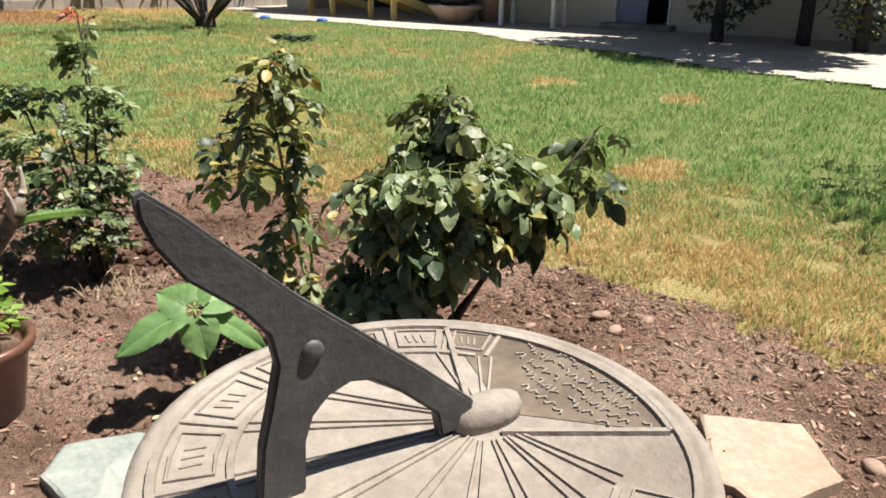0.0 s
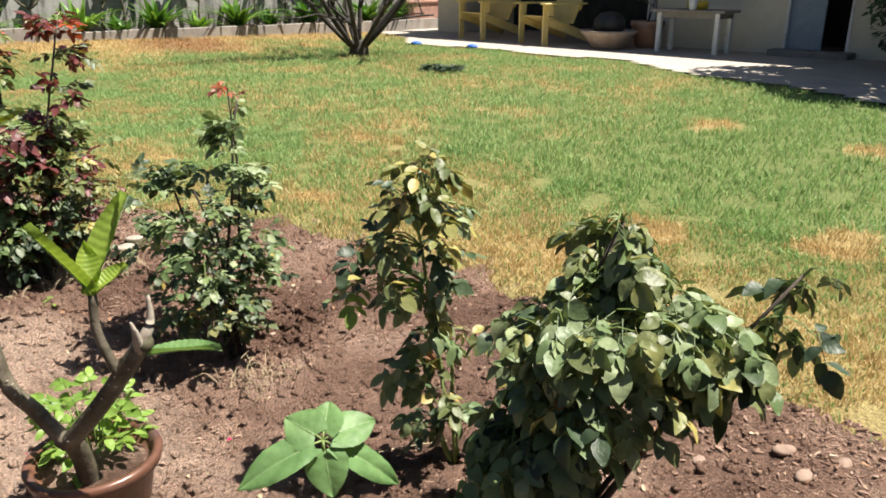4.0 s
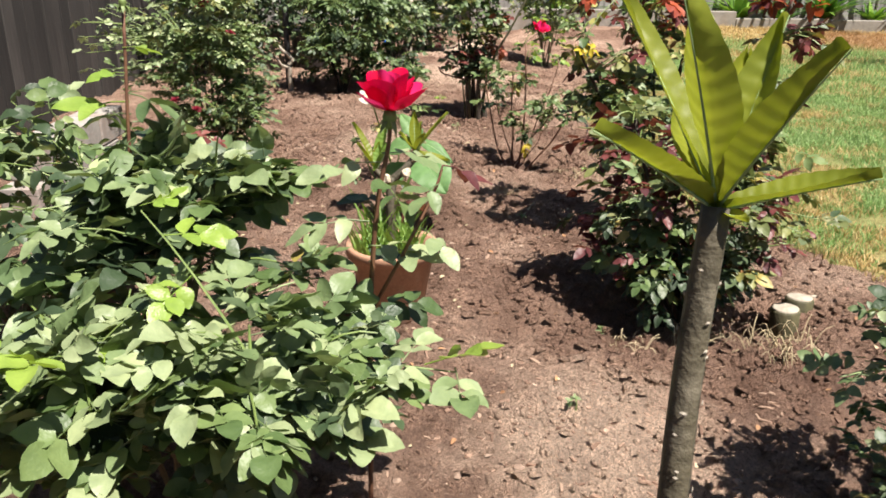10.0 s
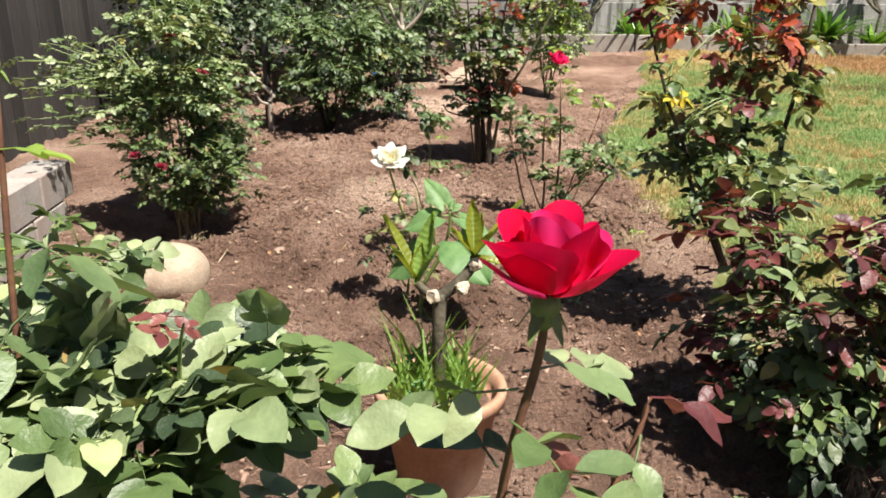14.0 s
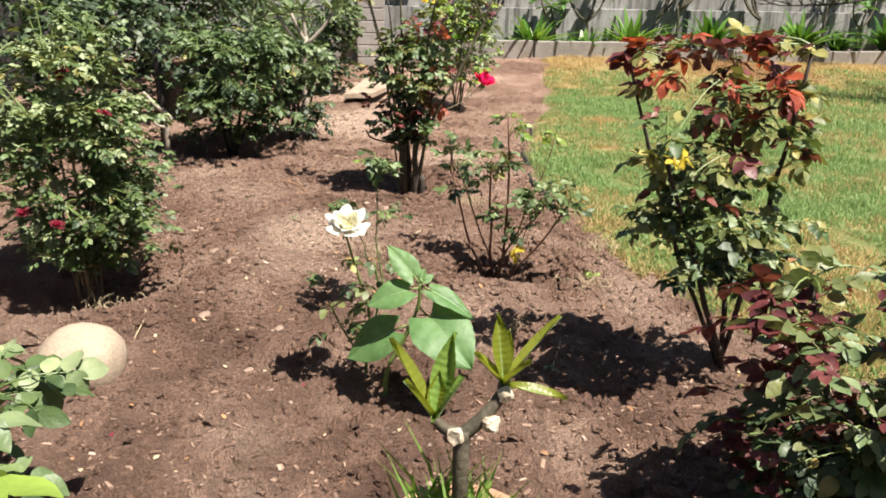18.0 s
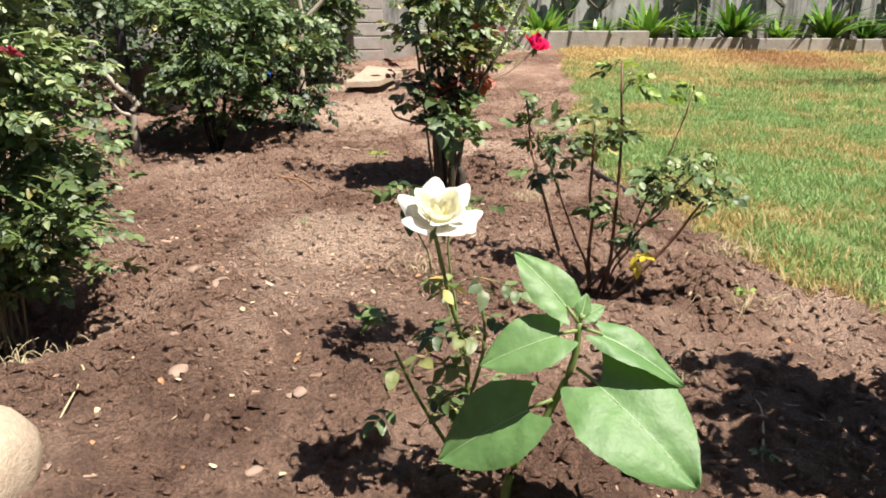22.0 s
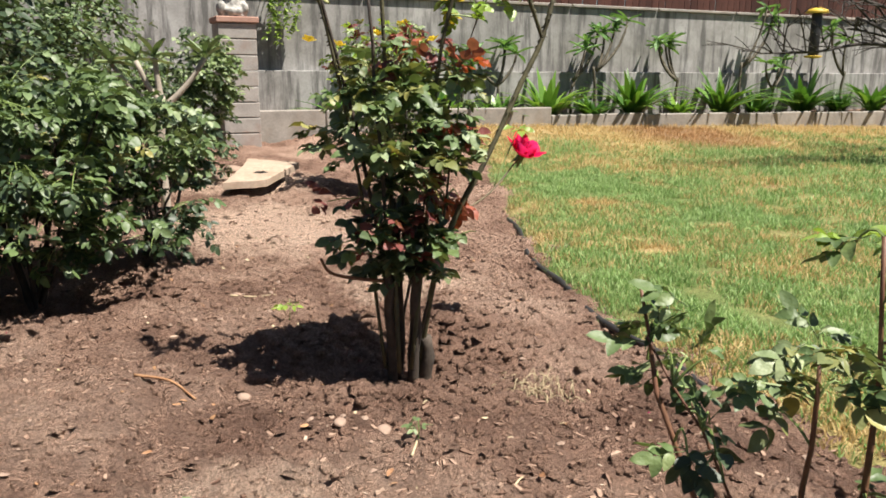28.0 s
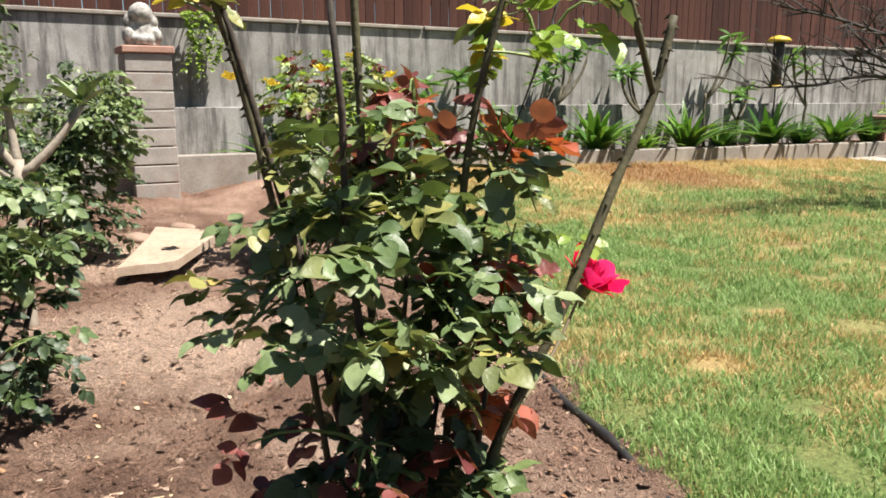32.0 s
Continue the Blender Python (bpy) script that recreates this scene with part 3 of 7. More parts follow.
# clods of dug earth
clods = Heap()
for k_ in range(85000):
    y = rng.uniform(-5.6, 3.6) if k_ % 3 else rng.uniform(-7.0, 7.0)
    x = rng.uniform(-1.8, edge_x(y) - 0.02)
    near_hole = any(math.hypot(x - a, y - b) < q * 1.3 for a, b, q, h in DUG if h < 0)
    if not near_hole and rng.random() < 0.55:
        continue
    s = rng.choice((0.004, 0.005, 0.006, 0.008, 0.011, 0.015, 0.024)) * (1.1 if near_hole else 0.8)
    m = Matrix.Translation((x, y, bed(x, y) + crumbs(x, y) + s * 0.15)) @ Euler((rng.uniform(-0.6, 0.6), rng.uniform(-0.6, 0.6), rng.uniform(0, 6.3))).to_matrix().to_4x4()
    pv = [(s * q * rng.uniform(0.7, 1.3) * math.cos(a), s * q * rng.uniform(0.7, 1.3) * math.sin(a), z * s) for q, z, n_a in ((1.0, -0.3, 5), (0.85, 0.45, 5)) for a in [math.tau * i / n_a + z for i in range(n_a)]] + [(0, 0, s * rng.uniform(0.6, 0.9))]
    clods.add(pv, [(i, (i + 1) % 5, 5 + (i + 1) % 5, 5 + i) for i in range(5)] + [(5 + i, 5 + (i + 1) % 5, 10) for i in range(5)], m)
tagged(clods.make("soil_clods", M_SOIL, None, "", True), "loose crumbly clods of dug brown earth", "soil", kind="stuff")

# wood chips and small stones lying all over the bed
chips, grit = Heap(), Heap()
for k_ in range(110000):
    y = rng.uniform(-7.0, 7.0)
    x = rng.uniform(-2.6, edge_x(y) + 0.06)
    if k_ > 106000:
        x, y = rng.gauss(-0.35, 0.6), rng.gauss(0.95, 0.5)
    elif k_ > 98000:
        y = rng.uniform(-6.8, -4.7)
        x = edge_x(y) + 0.15 - abs(rng.gauss(0, 0.5))
    dense = 0.2 if k_ > 98000 else noise.noise(Vector((x * 0.9, y * 0.9, 11))) + 0.8 * step(-4.9, -6.0, y) * step(0.9, 1.5, x)
    if dense < rng.uniform(-0.6, 0.45):
        continue
    s = rng.choice((0.14, 0.16, 0.18, 0.2, 0.22, 0.25, 0.28, 0.32, 0.38, 0.5, 0.9)) * 0.010
    m = Matrix.Translation((x, y, bed(x, y) + crumbs(x, y) + 0.002)) @ Euler((rng.uniform(-0.28, 0.28), rng.uniform(-0.28, 0.28), rng.uniform(0, 6.3))).to_matrix().to_4x4()
    l, w, t = s * rng.uniform(0.8, 2.6), s * rng.uniform(0.3, 0.9), s * rng.uniform(0.15, 0.4)
    q = rng.uniform(-0.3, 0.3) * l
    chips.add([(-l, -w, -t), (l, -w * 0.6, -t), (l + q, w, -t), (-l * 0.7, w, -t), (-l * 0.9, -w, t), (l * 0.9, -w * 0.5, t), (l * 0.8 + q, w * 0.9, t), (-l * 0.6, w * 0.9, t)],
              [(4, 5, 6, 7), (0, 1, 5, 4), (1, 2, 6, 5), (2, 3, 7, 6), (3, 0, 4, 7)], m)
ch = chips.make("wood_chips", M_CHIP)
tagged(ch, "scattered dry bark chips on the soil", "mulch", kind="stuff")
for _ in range(2200):
    y = rng.uniform(-7.2, 7.5)
    x = rng.uniform(-2.4, edge_x(y) + 0.1)
    if noise.noise(Vector((x * 1.2, y * 1.2, 23))) < rng.uniform(-0.4, 0.5):
        continue
    s = rng.choice((0.004, 0.006, 0.008, 0.011, 0.014))
    m = Matrix.Translation((x, y, bed(x, y) + crumbs(x, y) + s * 0.2)) @ Euler((rng.uniform(-0.4, 0.4), rng.uniform(-0.4, 0.4), rng.uniform(0, 6.3))).to_matrix().to_4x4()
    a, b, c = s * rng.uniform(0.8, 1.5), s * rng.uniform(0.7, 1.1), s * rng.uniform(0.4, 0.7)
    grit.add([(a, 0, 0), (a * 0.3, b, 0), (-a * 0.8, b * 0.5, 0), (-a * 0.7, -b * 0.7, 0), (a * 0.5, -b, 0), (a * 0.2, b * 0.1, c)],
             [(0, 1, 5), (1, 2, 5), (2, 3, 5), (3, 4, 5), (4, 0, 5)], m)
tagged(grit.make("grit", M_STONE), "small pale stones scattered over the soil", "stones", kind="stuff")


# ---- back of the garden: kerb, planter, retaining wall, board fence ----
def kerb_piece(x0, x1, y0, z0, h, d, tilt=0.0):
    ob = part("kerb_board", box(x1 - x0 - 0.02, d, h, bevel=0.012), M_KERB)
    ob.matrix_world = pose((x0 + x1) / 2, y0 + d / 2, z0 + h / 2, 0, tilt, 0)
    return ob


kerb = thing("kerb", (9, 9.3, 0), "weathered grey timber and concrete kerb round the planter", "kerb", kind="structure")
KX = [0.1, 2.2, 3.9, 5.68, 7.45, 9.35, 11.3, 13.3, 15.6]
for k, (a, b) in enumerate(zip(KX, KX[1:])):
    top = 0.54 - 0.01 * k if k < 3 else 0.44 - 0.02 * k + 0.02
    ob = kerb_piece(a, b, 9.25 + 0.02 * (k % 2), -0.05, top + 0.05, 0.14, 0.25 * (-1) ** k)
    ob.parent = kerb
    ob.matrix_parent_inverse = kerb.matrix_world.inverted()
planter = sheet("planter_soil", steps_between(-1.0, 16, 0.3), steps_between(9.36, 10.45, 0.2), lambda x, y: 0.30 + crumbs(x, y), M_SOIL)
tagged(planter, "raised strip of planter soil behind the kerb", "soil", kind="structure")


def wall_slab(name, x0, x1, y0, y1, z0, z1, material, label, category="wall"):
    ob = part(name, box(x1 - x0, y1 - y0, z1 - z0, bevel=0.008), material)
    ob.location = ((x0 + x1) / 2, (y0 + y1) / 2, (z0 + z1) / 2)
    return tagged(ob, label, category, kind="structure")


wall_slab("wall_north", -4.0, 17.5, 10.45, 10.7, -0.4, 2.06, M_WALL, "rain-streaked grey cement retaining wall")
wall_slab("wall_footing", -4.0, 17.5, 10.30, 10.45, -0.4, 1.03, M_WALL, "projecting lower course of the cement wall")
cop = thing("wall_coping", (6.5, 10.56, 2.06), "pale cement coping along the wall top", "coping", kind="structure")
for k in range(12):
    ob = part("coping_stone", box(1.77, 0.31, 0.05, bevel=0.01), M_KERB, cop)
    ob.location = (-9.6 + 1.79 * k, 0, 0.027)
pf = thing("fence_north", (6.5, 10.85, 2.0), "tall red-brown board fence above the wall", "fence", kind="structure")
me = None
for k in range(146):
    x = -10.8 + 0.149 * k
    if me is None:
        b = part("board", box(0.142, 0.022, 2.4, bevel=0.003), M_FENCE_RED, pf)
        me = b.data
        b.location = (x, 0, 1.2)
    else:
        shared("board", me, pose(x, rng.uniform(-0.008, 0.008), 1.2 + rng.uniform(-0.02, 0.02), 0, rng.uniform(-0.4, 0.4), 0), pf)
for z in (0.5, 1.9):
    ob = part("rail", box(21.6, 0.05, 0.09), M_FENCE_RED, pf)
    ob.location = (0, 0.045, z)

# west side: dark grey board fence, low block planter
wf = thing("fence_west", (-3.3, 1.0, -0.2), "dark weathered grey board fence", "fence", kind="structure")
me = None
for k in range(118):
    y = -10.5 + 0.172 * k
    if me is None:
        b = part("board", box(0.022, 0.165, 2.3, bevel=0.003), M_FENCE_GREY, wf)
        me = b.data
        b.location = (0, y, 1.15)
    else:
        shared("board", me, pose(rng.uniform(-0.01, 0.01), y, 1.15 + rng.uniform(-0.03, 0.03), rng.uniform(-0.5, 0.5), 0, 0), wf)
for z in (0.5, 1.8):
    ob = part("rail", box(0.05, 20.2, 0.09), M_FENCE_GREY, wf)
    ob.location = (-0.045, -0.4, z)
bw = thing("block_planter", (-2.32, 0.7, 0), "low planter wall of grey concrete blocks by the fence", "planter wall", kind="structure")
for row in range(2):
    for k in range(3):
        ob = part("concrete_block", box(0.2, 0.40, 0.19, bevel=0.008), M_BLOCK, bw)
        ob.location = (rng.uniform(-0.006, 0.006), -1.42 + 0.41 * k + 0.13 * row, 0.07 + 0.195 * row)

# behind the walker: plain fence that closes the garden
wall_slab("wall_south", -3.4, 17.0, -9.0, -8.85, -0.5, 1.9, M_FENCE_GREY, "weathered grey board wall closing the garden")

# ---- house side ----
patio = sheet("patio", steps_between(8.6, 18.0, 0.2), steps_between(-9.0, 9.3, 0.2), lambda x, y: 0.055, M_PATIO,
              lambda x, y: x > patio_edge(y))
tagged(patio, "pale sunlit concrete patio along the house", "patio", kind="structure")
HX = 14.6
wall_slab("wall_house", HX, HX + 0.25, -0.62, 2.05, 0.0, 2.9, M_STUCCO, "cream stucco house wall in shade")
wall_slab("wall_house_south", HX, HX + 0.25, -9.0, -1.75, 0.0, 2.9, M_STUCCO, "cream stucco house wall behind climbing shrubs")
wall_slab("wall_house_over_door", HX, HX + 0.25, -1.75, -0.62, 2.3, 2.9, M_STUCCO, "cream stucco above the house door")
wall_slab("wall_house_over_opening", HX, HX + 0.25, 2.05, 7.53, 2.35, 2.9, M_STUCCO, "cream stucco above the patio opening")
wall_slab("wall_house_end", HX, HX + 0.25, 7.53, 8.33, 0.0, 2.5, M_STUCCO, "pale stucco pier at the end of the house")
# the room's shade is put into this wall's colour
wall_slab("wall_room_back", HX + 2.2, HX + 2.4, -9, 7.73, 0.0, 2.9, M_ROOMSHADE, "back wall inside the open room, coloured near black for its shade")
wall_slab("wall_house_north", HX + 0.25, HX + 2.2, 7.53, 7.73, 0.0, 2.9, M_STUCCO, "end wall of the house")
wall_slab("roof_slab", HX - 1.0, HX + 3.0, -9.0, 7.3, 2.9, 3.1, M_ROOF, "brown overhanging house roof", "roof")
door = thing("door_1", (HX + 0.08, -1.18, 0.06), "blue-grey house door standing half open", "door", kind="structure")
part("door_leaf", box(0.045, 0.62, 2.2, (0.0, 0.22, 1.12), 0.005), M_BLUEDOOR, door)
for y in (-0.55, 0.55):
    part("jamb", box(0.2, 0.05, 2.24, (0.0, y, 1.12), 0.004), M_TRIM, door)
part("sill", box(0.26, 1.15, 0.05, (-0.02, 0, 0.0), 0.008), M_KERB, door)
part("door_handle", box(0.05, 0.1, 0.025, (-0.045, 0.45, 1.05), 0.008), M_BLACK, door)
post = thing("porch_post", (HX - 0.05, 2.13, 0.05), "white painted post at the patio opening", "post", kind="structure")
part("shaft", box(0.13, 0.13, 2.85, (0, 0, 1.42), 0.01), M_TRIM, post)
part("base_block", box(0.18, 0.18, 0.2, (0, 0, 0.1), 0.01), M_TRIM, post)
wall_slab("door_step", HX - 0.45, HX, -1.9, -0.5, 0.05, 0.16, M_KERB, "low concrete step at the house door", "step")


# ---- leaves and roses ----
def leaflet(length, width, fold=0.25, curl=0.25, base=(0, 0, 0)):
    """A pointed oval blade along +x, folded along its midrib and curling down at the tip."""
    bx, by, bz = base
    v, f = [(bx, by, bz)], []
    for s, w in ((0.06, 0.40), (0.20, 0.82), (0.40, 1.0), (0.62, 0.90), (0.81, 0.58), (0.93, 0.26)):
        z = -curl * length * s * s + 0.03 * length * math.sin(s * 9 + length * 400)
        half = width * 0.5 * w
        v += [(bx + s * length, by + half, bz + z + half * fold), (bx + s * length, by, bz + z), (bx + s * length, by - half, bz + z + half * fold)]
    v.append((bx + length, by, bz - curl * length))
    f += [(0, 2, 1), (0, 3, 2)]
    for i in range(5):
        a = 1 + 3 * i
        f += [(a, a + 1, a + 4, a + 3), (a + 1, a + 2, a + 5, a + 4)]
    f += [(16, 17, 19), (17, 18, 19)]
    return v, f


def compound(size, rng, pairs=2, droop=0.3, fold=0.38, wide=0.62):
    """A rose leaf of a terminal leaflet and side pairs on one stalk."""
    h = Heap()
    stalk = size * (0.45 + 0.42 * pairs)
    pts = [Vector((stalk * s, 0, -droop * stalk * s * s)) for s in (0, 0.5, 1)]
    v, f = tube(pts, size * 0.028, size * 0.016, 3, False)
    h.add(v, f)

    def put(at, yaw, l):
        v, f = leaflet(l, l * wide * rng.uniform(0.9, 1.1), fold * rng.uniform(0.3, 1.2), rng.uniform(-0.05, 0.14 + 0.7 * droop))
        slope = math.degrees(math.atan(2 * droop * at.x / stalk)) * 0.7
        h.add(v, f, pose(*at, 0, 0, yaw) @ pose(0, 0, 0, rng.uniform(-28, 28), slope + rng.uniform(-18, 18), 0))

    put(pts[2], rng.uniform(-10, 10), size)
    for k in range(pairs):
        s = 1 - 0.42 * (k + 0.35) * (2 / pairs) * 0.9
        at = Vector((stalk * s, 0, -droop * stalk * s * s))
        for side in (1, -1):
            put(at, side * rng.uniform(52, 74), size * (0.88 - 0.1 * k) * rng.uniform(0.9, 1.08))
    return h


LEAVES = {}


def leaf_meshes(material, size, pairs=2, droop=0.3, wide=0.62, count=4):
    key = (material.name, round(size, 4), pairs, droop, wide)
    if key not in LEAVES:
        r = random.Random(str(key))
        out = []
        for _ in range(count):
            h = compound(size, r, pairs, droop, wide=wide)
            me = bpy.data.meshes.new("leaf")
            me.from_pydata(h.v, [], h.f)
            me.materials.append(material)
            me.polygons.foreach_set("use_smooth", [True] * len(me.polygons))
            out.append((me, h))
        LEAVES[key] = out
    return LEAVES[key]


def aim(at, way, rng, spin=25, scale=1.0):
    """A pose at a point whose +x lies along way, its top facing up as far as it can."""
    way = Vector(way).normalized()
    side = Vector((0, 0, 1)).cross(way)
    if side.length < 0.05:
        side = Vector((1, 0, 0))
    side.normalize()
    up = way.cross(side)
    m = Matrix((way, side, up)).transposed().to_4x4()
    return Matrix.Translation(at) @ m @ pose(0, 0, 0, rng.uniform(-spin, spin), rng.uniform(-12, 12), 0) @ Matrix.Scale(scale, 4)


def aim_face(at, way, normal):
    """A pose at a point whose +x lies along way and whose top faces the normal."""
    way = Vector(way).normalized()
    side = Vector(normal).cross(way).normalized()
    m = Matrix((way, side, way.cross(side))).transposed().to_4x4()
    return Matrix.Translation(at) @ m


def in_blob(blob, rng, shell=0.3):
    (cx, cy, cz), (rx, ry, rz) = blob[0], blob[1]
    while True:
        d = Vector((rng.gauss(0, 1), rng.gauss(0, 1), rng.gauss(0, 1)))
        if d.length > 0.1:
            break
    d.normalize()
    q = shell + (1 - shell) * rng.random() ** 0.6
    return Vector((cx + d.x * rx * q, cy + d.y * ry * q, cz + d.z * rz * q)), d


def rose_bush(name, label, base, blobs, leaves, canes=5, wood=M_CANE, thick=0.009, seed=1, joined=False, splay=0.07, tips=None, twig=M_CANE_GREEN, category="rose bush", hang=0.0):
    """A bush of woody canes with leafy twigs.
    blobs: (centre, radii, number of leaves, choice, size) of the clumps of foliage; leaves: choices of (material, leaflet size, pairs, droop, width)."""
    r = random.Random(seed)
    bx, by = base
    ground = bed(bx, by) - 0.03
    bush = thing(name, (bx, by, ground), label, category)
    inv = Matrix.Translation((-bx, -by, -ground))
    # canes from the root to the clumps
    ends = list(tips or [])
    total = sum(b[2] for b in blobs)
    for k in range(canes):
        pick = r.uniform(0, total)
        for b in blobs:
            pick -= b[2]
            if pick <= 0:
                break
        (cx, cy, cz), (rx, ry, rz) = b[0], b[1]
        ends.append((cx + r.uniform(-0.6, 0.6) * rx, cy + r.uniform(-0.6, 0.6) * ry, cz + r.uniform(0.0, 0.7) * rz))
    nodes = []
    for e in ends:
        a = r.uniform(0, math.tau)
        foot = Vector((bx + math.cos(a) * splay * r.random(), by + math.sin(a) * splay * r.random(), ground))
        e = Vector(e)
        pts = arc(foot, e, Vector((e.x - bx, e.y - by, 0)) * r.uniform(-0.12, 0.14) + Vector((r.uniform(-0.03, 0.03), r.uniform(-0.03, 0.03), 0)), 8, r, 0.008)
        t = thick * r.uniform(0.7, 1.3)
        v, f = tube([inv @ p for p in pts], t, t * 0.45, 6, True, 0.12, r)
        # thorns
        h = Heap()
        h.add(v, f)
        for _ in range(int((e - foot).length * 16)):
            i = r.randrange(2, 8)
            p = pts[i].lerp(pts[i - 1], r.random())
            d = Vector((r.uniform(-1, 1), r.uniform(-1, 1), r.uniform(-0.1, 0.5))).normalized()
            s = d.cross(Vector((0, 0, 1))).normalized() * 0.0025
            q = p + d * t * 0.6
            h.add([inv @ (q + s), inv @ (q - s), inv @ (q + Vector((0, 0, 0.006))), inv @ (q + d * 0.010 - Vector((0, 0, 0.003)))], [(0, 1, 3), (1, 2, 3), (2, 0, 3)])
        h.make("cane", wood, bush, "", True)
        nodes += pts[3:]
    twigs, heaps = Heap(), {}
    made = 0
    for b in blobs:
        centre, radii, count, choice = b[:4]
        grown = b[4] if len(b) > 4 else 1.0
        n = 0
        count = round(count * 1.6)
        sprigs = max(1, round(count / 3.2))
        for _ in range(sprigs):
            tip, d = in_blob(b, r)
            if noise.noise(tip * 6.5 + Vector((seed, 0, 0))) < -0.24:
                continue
            near = min(nodes, key=lambda p: (p - tip).length + 0.4 * max(0, p.z - tip.z))
            if (near - tip).length < 0.03:
                near = near - Vector((0, 0, 0.05))
            pts = arc(near, tip, (0, 0, r.uniform(0.0, 0.04)), 4)
            v, f = tube([inv @ p for p in pts], 0.0035, 0.0018, 4, False)
            twigs.add(v, f)
            k = min(count - n, r.choice((2, 3, 3, 4, 5)))
            for i in range(k):
                s = 1 - i * 0.2 * r.uniform(0.8, 1.2)
                at = near.lerp(tip, max(0.15, s)) + Vector((0, 0, 0.01))
                if at.z < ground + 0.06:
                    at.z = ground + 0.06 + r.random() * 0.05
                a = r.uniform(0, math.tau)
                way = Vector((d.x, d.y, 0)) * 0.9 + Vector((math.cos(a), math.sin(a), r.uniform(-0.35, 0.75) - hang)) * 0.9
                mats = choice if isinstance(choice, (list, tuple)) else [choice]
                spec = leaves[r.choice(mats)]
                me, hp = r.choice(leaf_meshes(*spec))
                m = inv @ aim(at, way, r, 38, r.uniform(0.6, 1.15) * grown)
                made += 1
                if joined or made > 290:
                    heaps.setdefault(spec[0].name, (spec[0], Heap()))[1].add(hp.v, hp.f, m)
                else:
                    shared("leaf", me, m, bush)
                n += 1
    tagged(twigs.make("brushwood", twig, bush), kind="stuff")
    for mat, h in heaps.values():
        tagged(h.make("foliage", mat, bush, "", True), kind="stuff")
    return bush, inv


def petal(length, foot, base, end, half, roll, ruffle, seed):
    """A petal round +z: its side view leaves the foot at the base angle, bends to the end angle (from the axis) and rolls back at the rim."""
    r = random.Random(seed)
    rows, cols = 9, 9
    lift = r.uniform(0, 6.3)
    tip = r.uniform(0.0, 0.09)
    nick = r.uniform(-0.8, 0.8)
    v, f = [], []
    for j in range(cols):
        u = j / (cols - 1) * 2 - 1
        reach = length * (1 - 0.24 * abs(u) ** 3.2 + tip * (1 - abs(u)) ** 2 - 0.06 * math.exp(-30 * (u - nick) ** 2))
        rad, z = foot, 0.0
        for i in range(rows):
            s = i / (rows - 1)
            a = radians(base + (end - base) * step(0.0, 0.75, s) + roll * step(0.72, 1.0, s) * (0.6 + 0.7 * abs(u)))
            if i:
                rad += math.sin(a) * reach / (rows - 1)
                z += math.cos(a) * reach / (rows - 1)
            wave = ruffle * length * s * s * math.sin(u * 3.4 + lift)
            spread = radians(half) * (1.12 - 0.20 * s) * u
            flat = 1 - 0.10 * (1 - u * u) * s
            q = max(0.002, rad * flat + wave)
            v.append((q * math.sin(spread), q * math.cos(spread), z + 0.6 * wave))
    for j in range(cols - 1):
        for i in range(rows - 1):
            a = j * rows + i
            f.append((a, a + 1, a + rows + 1, a + rows))
    return v, f


def rose_bloom(parent, at, tilt, size, rings, seed, sepals=True):
    """A bloom of petals in rings. rings: (material, petals, base angle, end angle, length, half width in degrees, roll, foot radius)."""
    r = random.Random(seed)
    m0 = Matrix.Translation(at) @ Euler([radians(a) for a in tilt]).to_matrix().to_4x4()
    k = 0
    for mat, count, base, end, length, half, roll, foot in rings:
        off = r.uniform(0, 360)
        for i in range(count):
            k += 1
            v, f = petal(size * length * r.uniform(0.9, 1.1), foot * size, base, end + r.uniform(-9, 9), half * r.uniform(0.88, 1.12), roll * r.uniform(0.4, 1.5), 0.09, seed * 31 + k)
            m = m0 @ pose(0, 0, 0.004 * size * k, r.uniform(-5, 5), r.uniform(-5, 5), off + 360 * i / count + r.uniform(-10, 10))
            ob = ob_mesh("petal", [m @ Vector(p) for p in v], f, mat, parent, "", True)
            sub = ob.modifiers.new("round", "SUBSURF")
            sub.levels = sub.render_levels = 1
    if sepals:
        v, f = lathe_lists([(0.005, -0.030), (0.011, -0.022), (0.013, -0.008), (0.010, 0.004)], size / 0.07)
        ob_mesh("rose_hip", [m0 @ Vector(p) for p in v], f, M_CANE_GREEN, parent, "", True)
        for i in range(5):
            v, f = leaflet(size * 0.5, size * 0.16, 0.2, 0.5)
            ob_mesh("sepal", [m0 @ pose(0, 0, -0.01, 0, 25, 72 * i) @ Vector(p) for p in v], f, M_CANE_GREEN, parent, "", True)


def lathe_lists(profile, k=1.0, steps=10):
    v, f = [], []
    for r, z in profile:
        for i in range(steps):
            a = math.tau * i / steps
            v.append((r * k * math.cos(a), r * k * math.sin(a), z * k))
    for j in range(len(profile) - 1):
        for i in range(steps):
            a, b = j * steps + i, j * steps + (i + 1) % steps
            f.append((a, b, b + steps, a + steps))
    f.append(tuple(range(steps)))
    f.append(tuple(range((len(profile) - 1) * steps, len(profile) * steps)))
    return v, f


def stem(parent, inv, pts, r0, r1, material, name="stem"):
    v, f = tube([inv @ Vector(p) for p in pts], r0, r1, 7)
    return ob_mesh(name, v, f, material, parent, "", True)


